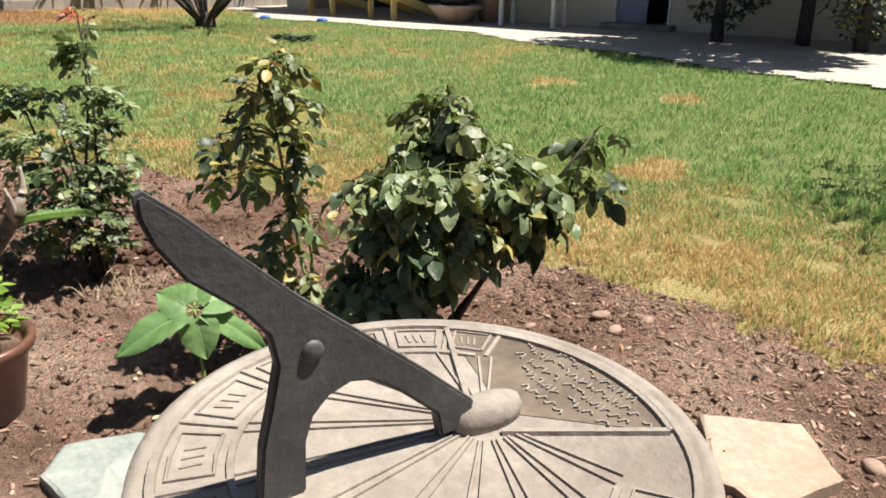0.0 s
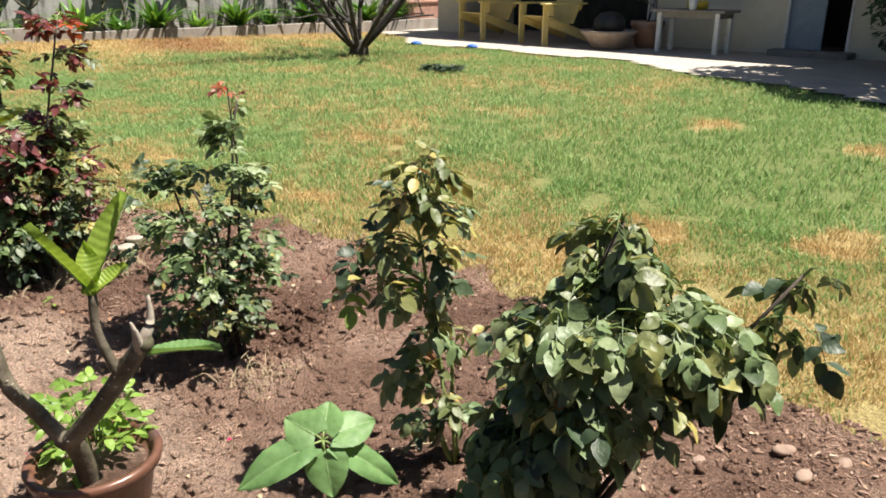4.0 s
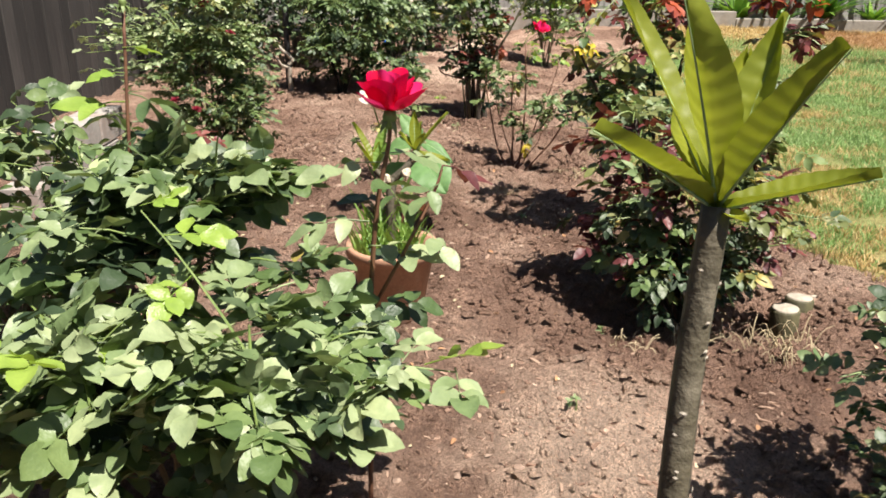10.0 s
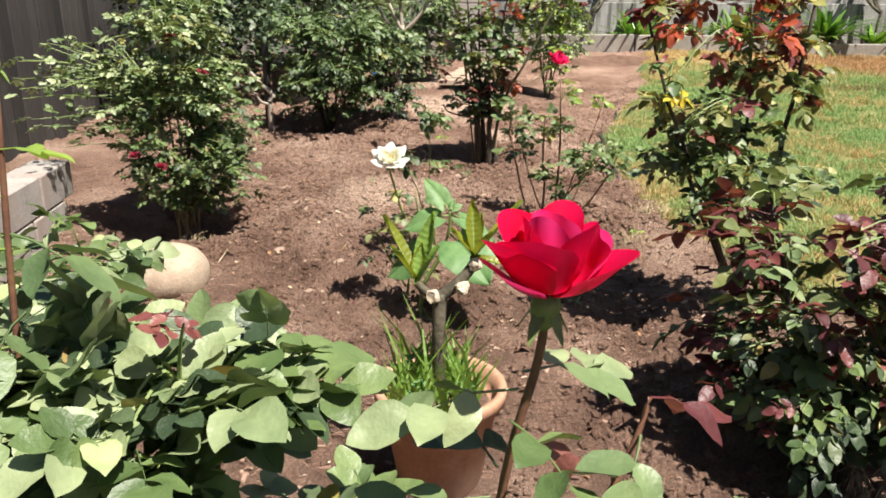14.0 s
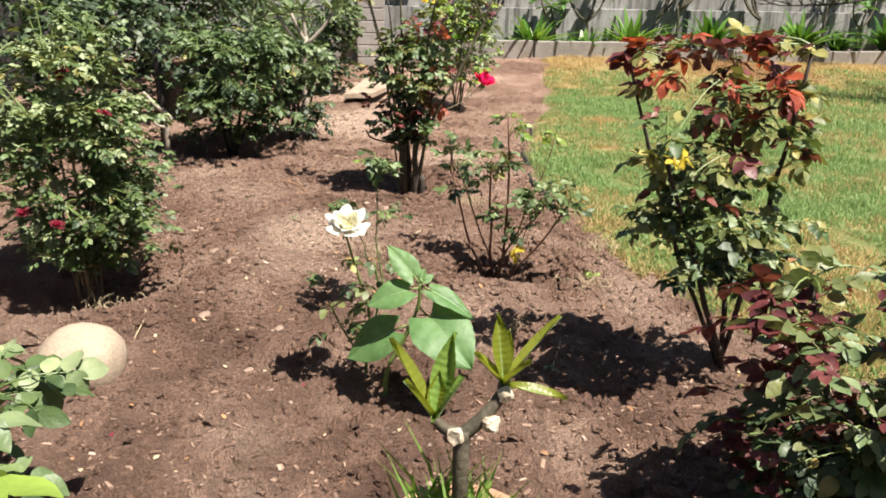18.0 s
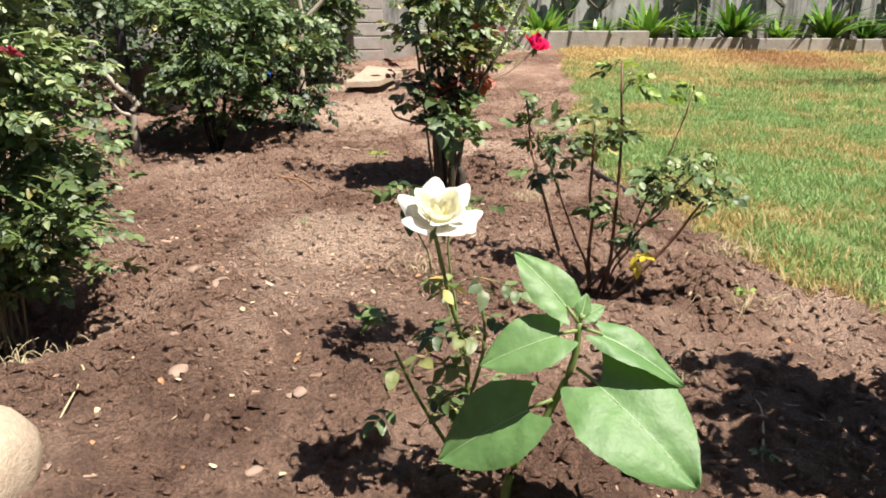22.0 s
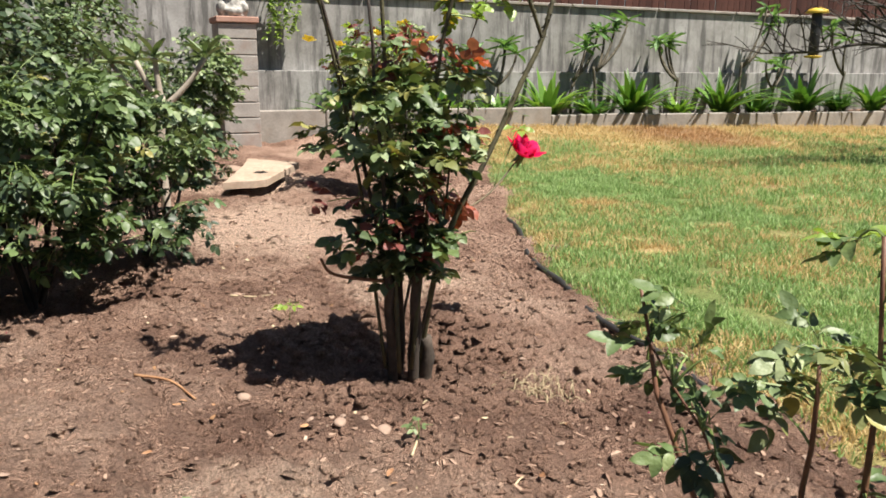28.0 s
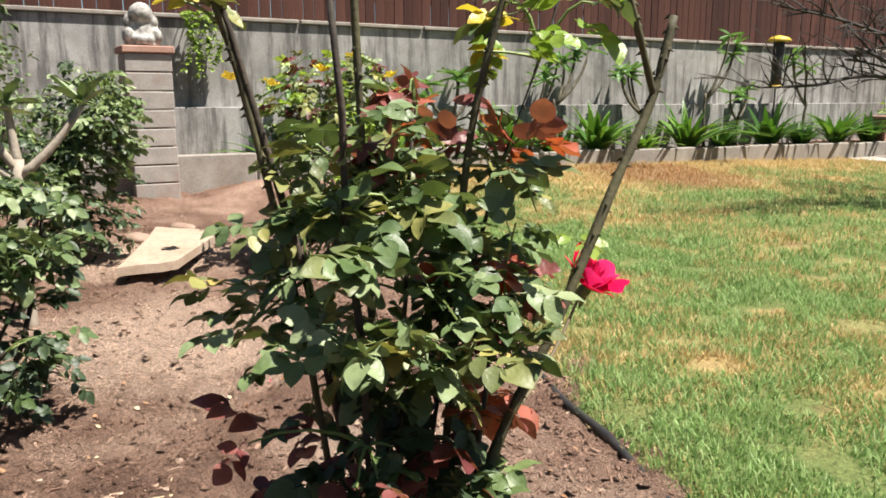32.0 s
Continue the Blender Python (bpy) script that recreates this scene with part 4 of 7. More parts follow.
def bend(pts, n=8):
    """A smooth curve through the given points."""
    p = [Vector(q) for q in pts]
    p = [p[0] * 2 - p[1]] + p + [p[-1] * 2 - p[-2]]
    out = []
    for i in range(1, len(p) - 2):
        for k in range(n):
            t = k / n
            a, b, c, d = p[i - 1], p[i], p[i + 1], p[i + 2]
            out.append(0.5 * (2 * b + (c - a) * t + (2 * a - 5 * b + 4 * c - d) * t * t + (3 * b - a - 3 * c + d) * t ** 3))
    return out + [p[-2]]


# the M_PINKRED petals of FULL_RED put the bloom's pink highlights into colour
FULL_RED = [(M_RED, 3, 20, -12, 0.80, 75, 8, 0.03), (M_PINKRED, 2, 40, 2, 1.02, 66, 8, 0.05), (M_RED, 3, 58, 10, 1.08, 64, 10, 0.06), (M_RED, 3, 74, 26, 1.06, 58, 14, 0.07), (M_RED, 3, 80, 40, 1.08, 54, 12, 0.08), (M_PINKRED, 2, 80, 48, 0.98, 46, 6, 0.08)]
OPEN_WHITE = [(M_CREAM, 3, 20, -2, 0.62, 70, 20, 0.05), (M_CREAM, 3, 46, 8, 0.72, 62, 22, 0.08), (M_CREAM, 3, 60, 20, 0.84, 56, 26, 0.10), (M_WHITE, 5, 70, 34, 0.92, 40, 34, 0.08), (M_WHITE, 6, 82, 60, 1.14, 29, 34, 0.08)]
LOOSE_RED = [(M_PINKRED, 3, 25, -4, 0.7, 70, 14, 0.05), (M_PINKRED, 4, 58, 22, 0.9, 56, 22, 0.07), (M_RED, 5, 76, 50, 1.05, 46, 28, 0.08)]
SMALL_YELLOW = [(M_YELLOW, 4, 40, 5, 0.7, 50, 20, 0.05), (M_YELLOW, 6, 75, 50, 1.0, 34, 30, 0.08)]

# DRK low and inside, PAL on tops: leaf colour also carries shade and sunlight
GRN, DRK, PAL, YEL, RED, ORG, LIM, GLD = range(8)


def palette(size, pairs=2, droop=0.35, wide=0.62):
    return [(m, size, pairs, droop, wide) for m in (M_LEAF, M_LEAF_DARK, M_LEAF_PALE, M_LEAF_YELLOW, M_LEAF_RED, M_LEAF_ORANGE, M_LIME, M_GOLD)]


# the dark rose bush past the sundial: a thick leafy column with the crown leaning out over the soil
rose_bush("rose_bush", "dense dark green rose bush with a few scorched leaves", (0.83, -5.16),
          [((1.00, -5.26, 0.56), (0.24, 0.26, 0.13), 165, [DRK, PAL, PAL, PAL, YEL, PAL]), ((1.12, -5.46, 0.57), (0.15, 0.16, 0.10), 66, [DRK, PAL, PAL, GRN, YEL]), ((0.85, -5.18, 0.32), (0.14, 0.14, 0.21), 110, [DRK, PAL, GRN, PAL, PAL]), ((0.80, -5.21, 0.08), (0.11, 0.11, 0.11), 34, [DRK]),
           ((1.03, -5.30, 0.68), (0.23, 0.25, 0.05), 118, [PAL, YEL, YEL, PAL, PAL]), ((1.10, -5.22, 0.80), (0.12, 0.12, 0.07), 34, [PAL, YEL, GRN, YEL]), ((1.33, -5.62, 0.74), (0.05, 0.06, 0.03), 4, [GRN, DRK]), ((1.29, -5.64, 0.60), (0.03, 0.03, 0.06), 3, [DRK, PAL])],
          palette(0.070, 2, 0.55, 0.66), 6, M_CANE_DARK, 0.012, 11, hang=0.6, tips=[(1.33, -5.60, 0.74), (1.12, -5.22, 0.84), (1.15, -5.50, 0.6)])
rose_bush("rose_bush", "leggy rose bush with yellowing leaves beside the lawn", (1.13, -4.67),
          [((1.02, -4.56, 0.66), (0.20, 0.20, 0.18), 50, [DRK, YEL, YEL, PAL]), ((1.07, -4.60, 0.34), (0.12, 0.12, 0.20), 26, [DRK, YEL, PAL]), ((1.04, -4.59, 0.86), (0.10, 0.10, 0.08), 14, [PAL, YEL, YEL]), ((0.90, -4.44, 0.52), (0.08, 0.08, 0.05), 7, [PAL, LIM]), ((1.09, -4.64, 0.16), (0.10, 0.10, 0.20), 28, [DRK, YEL, PAL])],
          palette(0.062, 2, 0.45), 3, M_CANE_GREEN, 0.010, 12, splay=0.03, hang=0.35)
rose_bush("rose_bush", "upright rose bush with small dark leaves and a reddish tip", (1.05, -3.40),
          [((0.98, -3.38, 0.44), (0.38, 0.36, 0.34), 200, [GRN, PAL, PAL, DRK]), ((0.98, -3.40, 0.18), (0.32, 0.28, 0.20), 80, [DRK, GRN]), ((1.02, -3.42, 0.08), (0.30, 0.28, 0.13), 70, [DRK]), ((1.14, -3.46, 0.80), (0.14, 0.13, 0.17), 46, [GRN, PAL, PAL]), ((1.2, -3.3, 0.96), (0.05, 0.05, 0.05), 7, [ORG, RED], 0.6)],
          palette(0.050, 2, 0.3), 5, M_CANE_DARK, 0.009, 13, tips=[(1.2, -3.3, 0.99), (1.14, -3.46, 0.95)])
# big pale-leaved bush next to the path, and its neighbour at the fence
rose_bush("rose_bush", "broad low rose bush with large pale green leaves", (-0.88, -3.15),
          [((-0.86, -3.10, 0.40), (0.50, 0.42, 0.28), 150, [PAL, PAL, GRN, DRK]), ((-0.84, -2.95, 0.74), (0.20, 0.22, 0.10), 75, [PAL, PAL, GRN, DRK]), ((-0.97, -2.98, 0.68), (0.30, 0.26, 0.14), 85, [PAL, PAL, GRN, DRK]), ((-0.70, -3.42, 0.48), (0.36, 0.24, 0.20), 66, [PAL, PAL, GRN, DRK]), ((-0.52, -3.42, 0.45), (0.22, 0.18, 0.15), 34, [PAL, GRN, GRN, DRK], 0.85), ((-1.0, -3.40, 0.32), (0.42, 0.26, 0.20), 96, [PAL, PAL, GRN]), ((-0.85, -3.37, 0.815), (0.015, 0.015, 0.01), 2, [LIM], 0.9), ((-1.02, -3.56, 0.63), (0.05, 0.04, 0.06), 5, [LIM, PAL, LIM]), ((-0.95, -3.50, 0.46), (0.42, 0.16, 0.10), 70, [PAL, PAL, PAL, GRN]), ((-0.24, -3.39, 0.46), (0.04, 0.04, 0.03), 2, [LIM, PAL]), ((-0.76, -3.02, 0.88), (0.02, 0.02, 0.02), 2, [RED], 0.4)],
          palette(0.074, 2, 0.10, 0.72), 10, M_CANE, 0.010, 14)
rose_bush("rose_bush", "tall rose bush with large leaves against the fence", (-1.75, -2.3),
          [((-1.75, -2.2, 0.55), (0.42, 0.5, 0.38), 120, [PAL, GRN, DRK]), ((-1.6, -1.7, 0.4), (0.35, 0.4, 0.3), 60, [GRN, PAL])], palette(0.085, 2, 0.4, 0.66), 7, M_CANE, 0.010, 15)
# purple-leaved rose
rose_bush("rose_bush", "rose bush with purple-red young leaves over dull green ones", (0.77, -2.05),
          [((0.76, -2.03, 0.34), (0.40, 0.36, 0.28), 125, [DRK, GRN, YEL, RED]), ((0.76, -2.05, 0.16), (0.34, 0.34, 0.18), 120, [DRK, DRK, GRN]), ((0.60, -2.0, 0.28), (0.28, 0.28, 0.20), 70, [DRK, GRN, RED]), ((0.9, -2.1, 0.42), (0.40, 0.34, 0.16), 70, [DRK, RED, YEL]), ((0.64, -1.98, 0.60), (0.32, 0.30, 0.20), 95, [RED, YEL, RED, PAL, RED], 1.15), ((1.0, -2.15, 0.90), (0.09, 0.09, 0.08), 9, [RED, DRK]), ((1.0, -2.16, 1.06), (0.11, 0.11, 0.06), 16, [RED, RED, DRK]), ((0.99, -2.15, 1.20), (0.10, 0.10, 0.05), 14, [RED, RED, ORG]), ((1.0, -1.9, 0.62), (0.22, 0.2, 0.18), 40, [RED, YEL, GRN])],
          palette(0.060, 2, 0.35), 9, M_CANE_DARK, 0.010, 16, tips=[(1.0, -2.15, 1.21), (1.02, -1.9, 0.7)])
rose_bush("rose_bush", "rose bush with yellowing leaves and red-bronze shoots", (0.98, -1.0),
          [((0.80, -1.10, 0.62), (0.34, 0.27, 0.22), 115, [DRK, GRN, YEL, PAL]), ((0.80, -1.09, 0.92), (0.34, 0.27, 0.20), 95, [YEL, YEL, RED, GRN]), ((0.80, -1.08, 1.16), (0.33, 0.26, 0.14), 60, [RED, RED, ORG, YEL], 1.2), ((0.45, -1.3, 0.93), (0.05, 0.05, 0.05), 3, [GLD, YEL]), ((0.93, -1.05, 0.46), (0.25, 0.22, 0.14), 26, [DRK, DRK, GRN, PAL])],
          palette(0.058, 2, 0.3), 1, M_CANE_DARK, 0.011, 17, splay=0.04, tips=[(0.46, -1.29, 0.92), (0.5, -0.9, 1.2), (1.0, -1.2, 1.25)])
# bush with small dark red blooms on the west side
nb, ninv = rose_bush("rose_bush", "tall bushy rose with fine leaves and small faded red blooms", (-1.62, 0.41),
          [((-1.60, 0.42, 0.50), (0.40, 0.40, 0.46), 760, [GRN, GRN, DRK, PAL]), ((-1.62, 0.42, 0.92), (0.38, 0.38, 0.30), 500, [PAL, GRN, PAL, YEL]), ((-1.55, 0.43, 1.22), (0.22, 0.22, 0.17), 70, [PAL, GRN]), ((-1.42, 0.36, 0.34), (0.26, 0.30, 0.28), 260, [DRK, DRK, GRN]), ((-1.38, 0.42, 0.74), (0.22, 0.26, 0.22), 120, [GRN, PAL]), ((-2.15, 0.25, 0.75), (0.26, 0.26, 0.3), 110, [GRN, PAL])],
          palette(0.040, 2, 0.3), 12, M_CANE, 0.008, 18, joined=True)
for k, p in enumerate([(-1.55, 0.16, 1.01), (-1.75, 0.05, 0.45), (-1.62, 0.02, 0.40), (-1.4, 0.15, 0.85)]):
    rose_bloom(nb, ninv @ Vector(p), (20, -15, 40 * k), 0.035 if k else 0.05, [(petal_material("dull_petal", (0.20, 0.012, 0.03), (0.34, 0.03, 0.06)), 5, 50, 15, 0.8, 45, 20, 0.06), (petal_material("faded_petal", (0.08, 0.012, 0.016), (0.18, 0.03, 0.04)), 6, 80, 60, 1.0, 34, 30, 0.08)], 60 + k, False)
rose_bush("rose_bush", "large dense rose bush with dark glossy leaves", (-0.98, 3.5),
          [((-0.95, 3.5, 0.66), (0.52, 0.52, 0.42), 330, [DRK, DRK, GRN, PAL, PAL, YEL]), ((-1.05, 3.35, 0.34), (0.50, 0.40, 0.26), 110, [DRK, GRN]), ((-1.02, 2.85, 0.56), (0.34, 0.30, 0.20), 120, [DRK, GRN, PAL, DRK]), ((-1.1, 3.0, 0.86), (0.34, 0.3, 0.16), 70, [PAL, GRN, PAL]), ((-0.68, 3.2, 0.40), (0.22, 0.25, 0.25), 50, [GRN, DRK, PAL]), ((-0.80, 3.15, 0.85), (0.34, 0.3, 0.22), 80, [PAL, PAL, GRN]), ((-1.15, 3.45, 1.02), (0.34, 0.3, 0.18), 70, [GRN, PAL, DRK]), ((-0.68, 3.45, 0.92), (0.28, 0.3, 0.16), 66, [GRN, PAL])], palette(0.060, 2, 0.4), 9, M_CANE_DARK, 0.014, 19, joined=True)
rose_bush("rose_bush", "dense dark rose bush beside the stepping stone", (-0.42, 3.65),
          [((-0.36, 3.62, 0.34), (0.28, 0.30, 0.34), 130, [DRK, DRK, GRN]), ((-0.48, 3.66, 0.72), (0.38, 0.34, 0.22), 110, [DRK, GRN, PAL, PAL]), ((-0.62, 3.7, 0.86), (0.32, 0.34, 0.16), 70, [GRN, PAL]), ((-0.22, 3.8, 0.72), (0.24, 0.26, 0.16), 56, [GRN, PAL, DRK])], palette(0.060, 2, 0.4), 8, M_CANE_DARK, 0.012, 20, joined=True)
rose_bush("rose_bush", "glossy dark rose hedge near the block pier", (-0.35, 5.6),
          [((-0.45, 5.5, 0.75), (0.5, 0.5, 0.45), 300, [DRK, GRN]), ((0.12, 5.95, 0.55), (0.36, 0.4, 0.45), 260, [DRK, DRK, GRN]), ((0.22, 5.95, 1.0), (0.32, 0.4, 0.36), 340, [DRK, GRN, PAL])], palette(0.056, 2, 0.4), 8, M_CANE_DARK, 0.012, 21, joined=True)

# the red-shooted rose that the walk ends at
# the lowest DRK clump is added to darken the trunks like shade
fb, finv = rose_bush("rose_bush", "tall rose bush with orange-red shoots and one red bloom", (0.31, 1.95),
          [((0.25, 1.87, 0.82), (0.28, 0.25, 0.20), 118, [GRN, PAL, PAL, PAL, YEL, PAL, GRN]), ((0.24, 1.90, 0.52), (0.20, 0.19, 0.16), 84, [DRK, DRK, DRK, RED, GRN]), ((0.27, 1.90, 0.33), (0.13, 0.10, 0.09), 18, [DRK]), ((0.22, 1.86, 1.0), (0.26, 0.24, 0.13), 44, [PAL, YEL, PAL, GRN]), ((0.36, 1.83, 1.11), (0.20, 0.17, 0.09), 26, [ORG, RED, RED, PAL], 1.0), ((0.30, 1.90, 0.95), (0.3, 0.26, 0.14), 40, [PAL, GRN, YEL]),
           ((0.46, 1.90, 0.82), (0.10, 0.09, 0.10), 30, [RED, PAL, ORG, GRN, PAL], 1.05), ((0.48, 1.90, 0.62), (0.09, 0.08, 0.08), 16, [RED, ORG, RED], 1.05), ((0.36, 1.86, 0.54), (0.08, 0.08, 0.06), 4, [RED], 1.3), ((0.02, 1.88, 0.66), (0.05, 0.05, 0.04), 2, [RED], 1.2), ((0.10, 1.92, 1.10), (0.07, 0.06, 0.03), 4, [ORG], 1.3), ((0.24, 1.86, 1.27), (0.32, 0.25, 0.08), 6, [GLD, LIM, GRN], 1.0), ((-0.02, 1.92, 1.36), (0.06, 0.05, 0.09), 6, [GLD, PAL, YEL], 1.0), ((0.60, 1.82, 1.34), (0.12, 0.08, 0.10), 7, [LIM, GLD, PAL], 1.0)],
          palette(0.052, 2, 0.25, 0.74), 1, M_CANE_DARK, 0.008, 22, splay=0.05, tips=[(-0.03, 1.92, 1.45), (0.60, 1.82, 1.42), (0.45, 1.81, 0.86), (0.30, 1.85, 1.15)])
for a, b, ra, rb_ in (((0.26, 1.93, -0.16), (0.19, 1.86, 0.50), 0.024, 0.015), ((0.33, 1.92, -0.16), (0.30, 1.84, 0.56), 0.026, 0.015), ((0.31, 2.0, -0.16), (0.25, 1.90, 0.62), 0.022, 0.014), ((0.36, 1.92, -0.16), (0.375, 1.89, 0.10), 0.030, 0.022)):
    pts_ = arc(Vector(a), Vector(b), Vector((0.012, -0.01, 0)), 7, random.Random(a[0]), 0.006)
    v, f = tube([finv @ p for p in pts_], ra, rb_, 9, True, 0.14, random.Random(b[0]))
    ob_mesh("trunk", v, f, M_CANE_DARK, fb, "", True)
stem(fb, finv, bend([(0.20, 1.86, 0.34), (0.08, 1.84, 0.37), (0.0, 1.83, 0.40), (-0.03, 1.83, 0.45)], 4), 0.007, 0.005, M_CANE_RED, "twig")
for pts, r0, r1 in (([(0.36, 1.93, -0.06), (0.385, 1.84, 0.33), (0.46, 1.82, 0.56), (0.57, 1.81, 0.755), (0.70, 1.81, 1.01), (0.78, 1.81, 1.16), (0.825, 1.81, 1.31)], 0.0115, 0.0085),
                    ([(0.783, 1.81, 1.165), (0.74, 1.80, 1.25), (0.68, 1.79, 1.37), (0.64, 1.79, 1.52)], 0.0075, 0.006),
                    ([(0.22, 1.9, 0.0), (0.14, 1.93, 0.7), (0.05, 1.93, 1.15), (0.0, 1.92, 1.32), (-0.04, 1.92, 1.5)], 0.007, 0.005),
                    ([(0.3, 1.85, 0.0), (0.38, 1.86, 0.7), (0.40, 1.86, 1.01), (0.43, 1.84, 1.22), (0.50, 1.80, 1.50)], 0.008, 0.006),
                    ([(0.25, 1.84, 0.0), (0.24, 1.9, 0.8), (0.22, 1.9, 1.3), (0.21, 1.9, 1.55)], 0.008, 0.006)):
    path_ = bend(pts, 6)
    v, f = tube([finv @ p for p in path_], r0, r1, 7, True, 0.10, random.Random(r0 + r1))
    hp = Heap()
    hp.add(v, f)
    rr_ = random.Random(int(r0 * 1e5))
    for i in range(3, len(path_) - 1):
        for _ in range(2):
            p = finv @ path_[i].lerp(path_[i + 1], rr_.random())
            a = rr_.uniform(0, math.tau)
            d = Vector((math.cos(a), math.sin(a), 0))
            s_ = Vector((-d.y, d.x, 0)) * 0.003
            q = p + d * r0 * 0.7
            hp.add([q + s_, q - s_, q + Vector((0, 0, 0.009)), q + d * 0.011 - Vector((0, 0, 0.002))], [(0, 1, 3), (1, 2, 3), (2, 0, 3)])
    hp.make("cane", M_CANE_OLD, fb, "", True)
stem(fb, finv, bend([(0.46, 1.82, 0.56), (0.68, 1.97, 0.61), (0.87, 2.09, 0.72)], 4), 0.004, 0.003, M_CANE, "twig")
for a in (20, 130, 250):
    me_, _ = leaf_meshes(M_LIME, 0.05, 1, 0.3, 0.62)[a % 3]
    shared("leaf", me_, finv @ aim((0.865, 2.09, 0.83), (math.cos(radians(a)), math.sin(radians(a)), 0.4), random.Random(a), 10), fb)
stem(fb, finv, bend([(0.72, 2.02, 0.62), (0.81, 2.07, 0.75), (0.865, 2.09, 0.83)], 3), 0.003, 0.002, M_CANE_GREEN, "twig")
rose_bloom(fb, finv @ Vector((0.877, 2.085, 0.725)), (34, -4, 30), 0.088, LOOSE_RED, 70)

# small open rose with a yellow leaf
rose_bush("rose_bush", "small sparse rose bush with bright green leaves", (0.42, 0.26),
          [((0.28, 0.50, 0.54), (0.09, 0.12, 0.09), 14, [GRN, PAL, GRN]), ((0.40, 0.32, 0.56), (0.13, 0.13, 0.10), 22, [GRN, PAL, YEL]), ((0.30, 0.40, 0.40), (0.12, 0.14, 0.09), 12, [GRN, DRK]), ((0.68, 0.05, 0.42), (0.19, 0.15, 0.12), 40, [GRN, PAL, GRN]), ((0.46, 0.24, 0.76), (0.06, 0.06, 0.06), 6, [LIM, GRN]), ((0.55, 0.15, 0.30), (0.2, 0.16, 0.10), 22, [GRN, DRK]),
           ((0.44, 0.02, 0.17), (0.02, 0.02, 0.01), 1, [GLD], 0.8), ((0.62, 0.10, 0.66), (0.05, 0.05, 0.05), 3, [LIM, GRN])],
          palette(0.048, 2, 0.35), 5, M_CANE_RED, 0.007, 23, tips=[(0.46, 0.24, 0.80), (0.24, 0.565, 0.66), (0.66, 0.10, 0.72)])
rose_bush("rose_bush", "slender young rose with one leafy stem", (-0.22, -0.22),
          [((-0.28, -0.26, 0.66), (0.12, 0.10, 0.07), 13, [GRN, PAL, GRN]), ((-0.42, -0.22, 0.52), (0.08, 0.08, 0.06), 6, [GRN, DRK]), ((-0.20, -0.24, 0.40), (0.06, 0.06, 0.05), 3, [GRN])], palette(0.056, 2, 0.35), 0, M_CANE_GREEN, 0.0045, 24, splay=0.02, tips=[(-0.28, -0.26, 0.70), (-0.42, -0.23, 0.54)])
# yellow rose far back
yb, yinv = rose_bush("rose_bush", "tall rose bush with small yellow blooms near the pier", (1.55, 5.3),
          [((1.55, 5.3, 0.75), (0.46, 0.5, 0.45), 330, [GRN, PAL, PAL, LIM]), ((1.50, 5.28, 1.15), (0.48, 0.5, 0.32), 300, [GRN, PAL, LIM, YEL, RED])], palette(0.058, 2, 0.4), 8, M_CANE, 0.009, 25, joined=True)
for k, p in enumerate([(1.35, 5.0, 1.30), (1.05, 5.0, 1.22), (0.85, 5.1, 1.25), (1.6, 5.1, 1.38), (1.9, 5.2, 1.28)]):
    rose_bloom(yb, yinv @ Vector(p), (15, 10, 50 * k), 0.06, SMALL_YELLOW, 80 + k, False)


# ---- single blooms close to the walk ----
rb = thing("rose_plant", (-0.43, -3.13, bed(-0.43, -3.13) - 0.02), "tall rose stem with one full red bloom", "rose")
rinv = rb.matrix_world.inverted()
stem(rb, rinv, bend([(-0.43, -3.13, -0.1), (-0.42, -3.12, 0.45), (-0.40, -3.14, 0.74), (-0.37, -3.15, 0.90), (-0.366, -3.155, 0.98)], 6), 0.007, 0.0045, M_CANE_RED)
stem(rb, rinv, bend([(-0.41, -3.13, 0.5), (-0.34, -3.2, 0.66), (-0.27, -3.18, 0.80), (-0.25, -3.17, 0.86)], 5), 0.005, 0.003, M_CANE_RED, "side_stem")
rose_bloom(rb, rinv @ Vector((-0.366, -3.155, 0.975)), (3, 2, 15), 0.088, FULL_RED, 71)
r = random.Random(72)
for z, a, mat, s in [(0.88, 20, M_LEAF_PALE, 1.0), (0.86, 190, M_LEAF_PALE, 1.1), (0.82, 300, M_LEAF, 1.0), (0.76, 100, M_LEAF_DARK, 1.0), (0.72, 200, M_LEAF_PALE, 1.15), (0.66, 330, M_LEAF_PALE, 1.1), (0.62, 60, M_LEAF_DARK, 1.0), (0.55, 250, M_LEAF, 1.1), (0.5, 10, M_LEAF, 1.1), (0.42, 140, M_LEAF_DARK, 1.1), (0.36, 280, M_LEAF, 1.1), (0.3, 30, M_LEAF_DARK, 1.0)]:
    me, _ = r.choice(leaf_meshes(mat, 0.075, 2, 0.4, 0.62))
    x = -0.42 + 0.06 * (z > 0.7) * (z - 0.7) / 0.3
    shared("leaf", me, rinv @ aim((x, -3.14, z), (math.cos(radians(a)), math.sin(radians(a)), 0.25), r, 15, s), rb)
for p, a in (((-0.25, -3.17, 0.86), 20), ((-0.26, -3.18, 0.82), 250), ((-0.29, -3.18, 0.78), 120), ((-0.30, -3.19, 0.72), 320)):
    me, _ = r.choice(leaf_meshes(M_LEAF_RED if a < 130 else M_LEAF_PALE, 0.07, 1, 0.5, 0.6))
    shared("leaf", me, rinv @ aim(p, (math.cos(radians(a)), math.sin(radians(a)), 0.2), r, 15), rb)

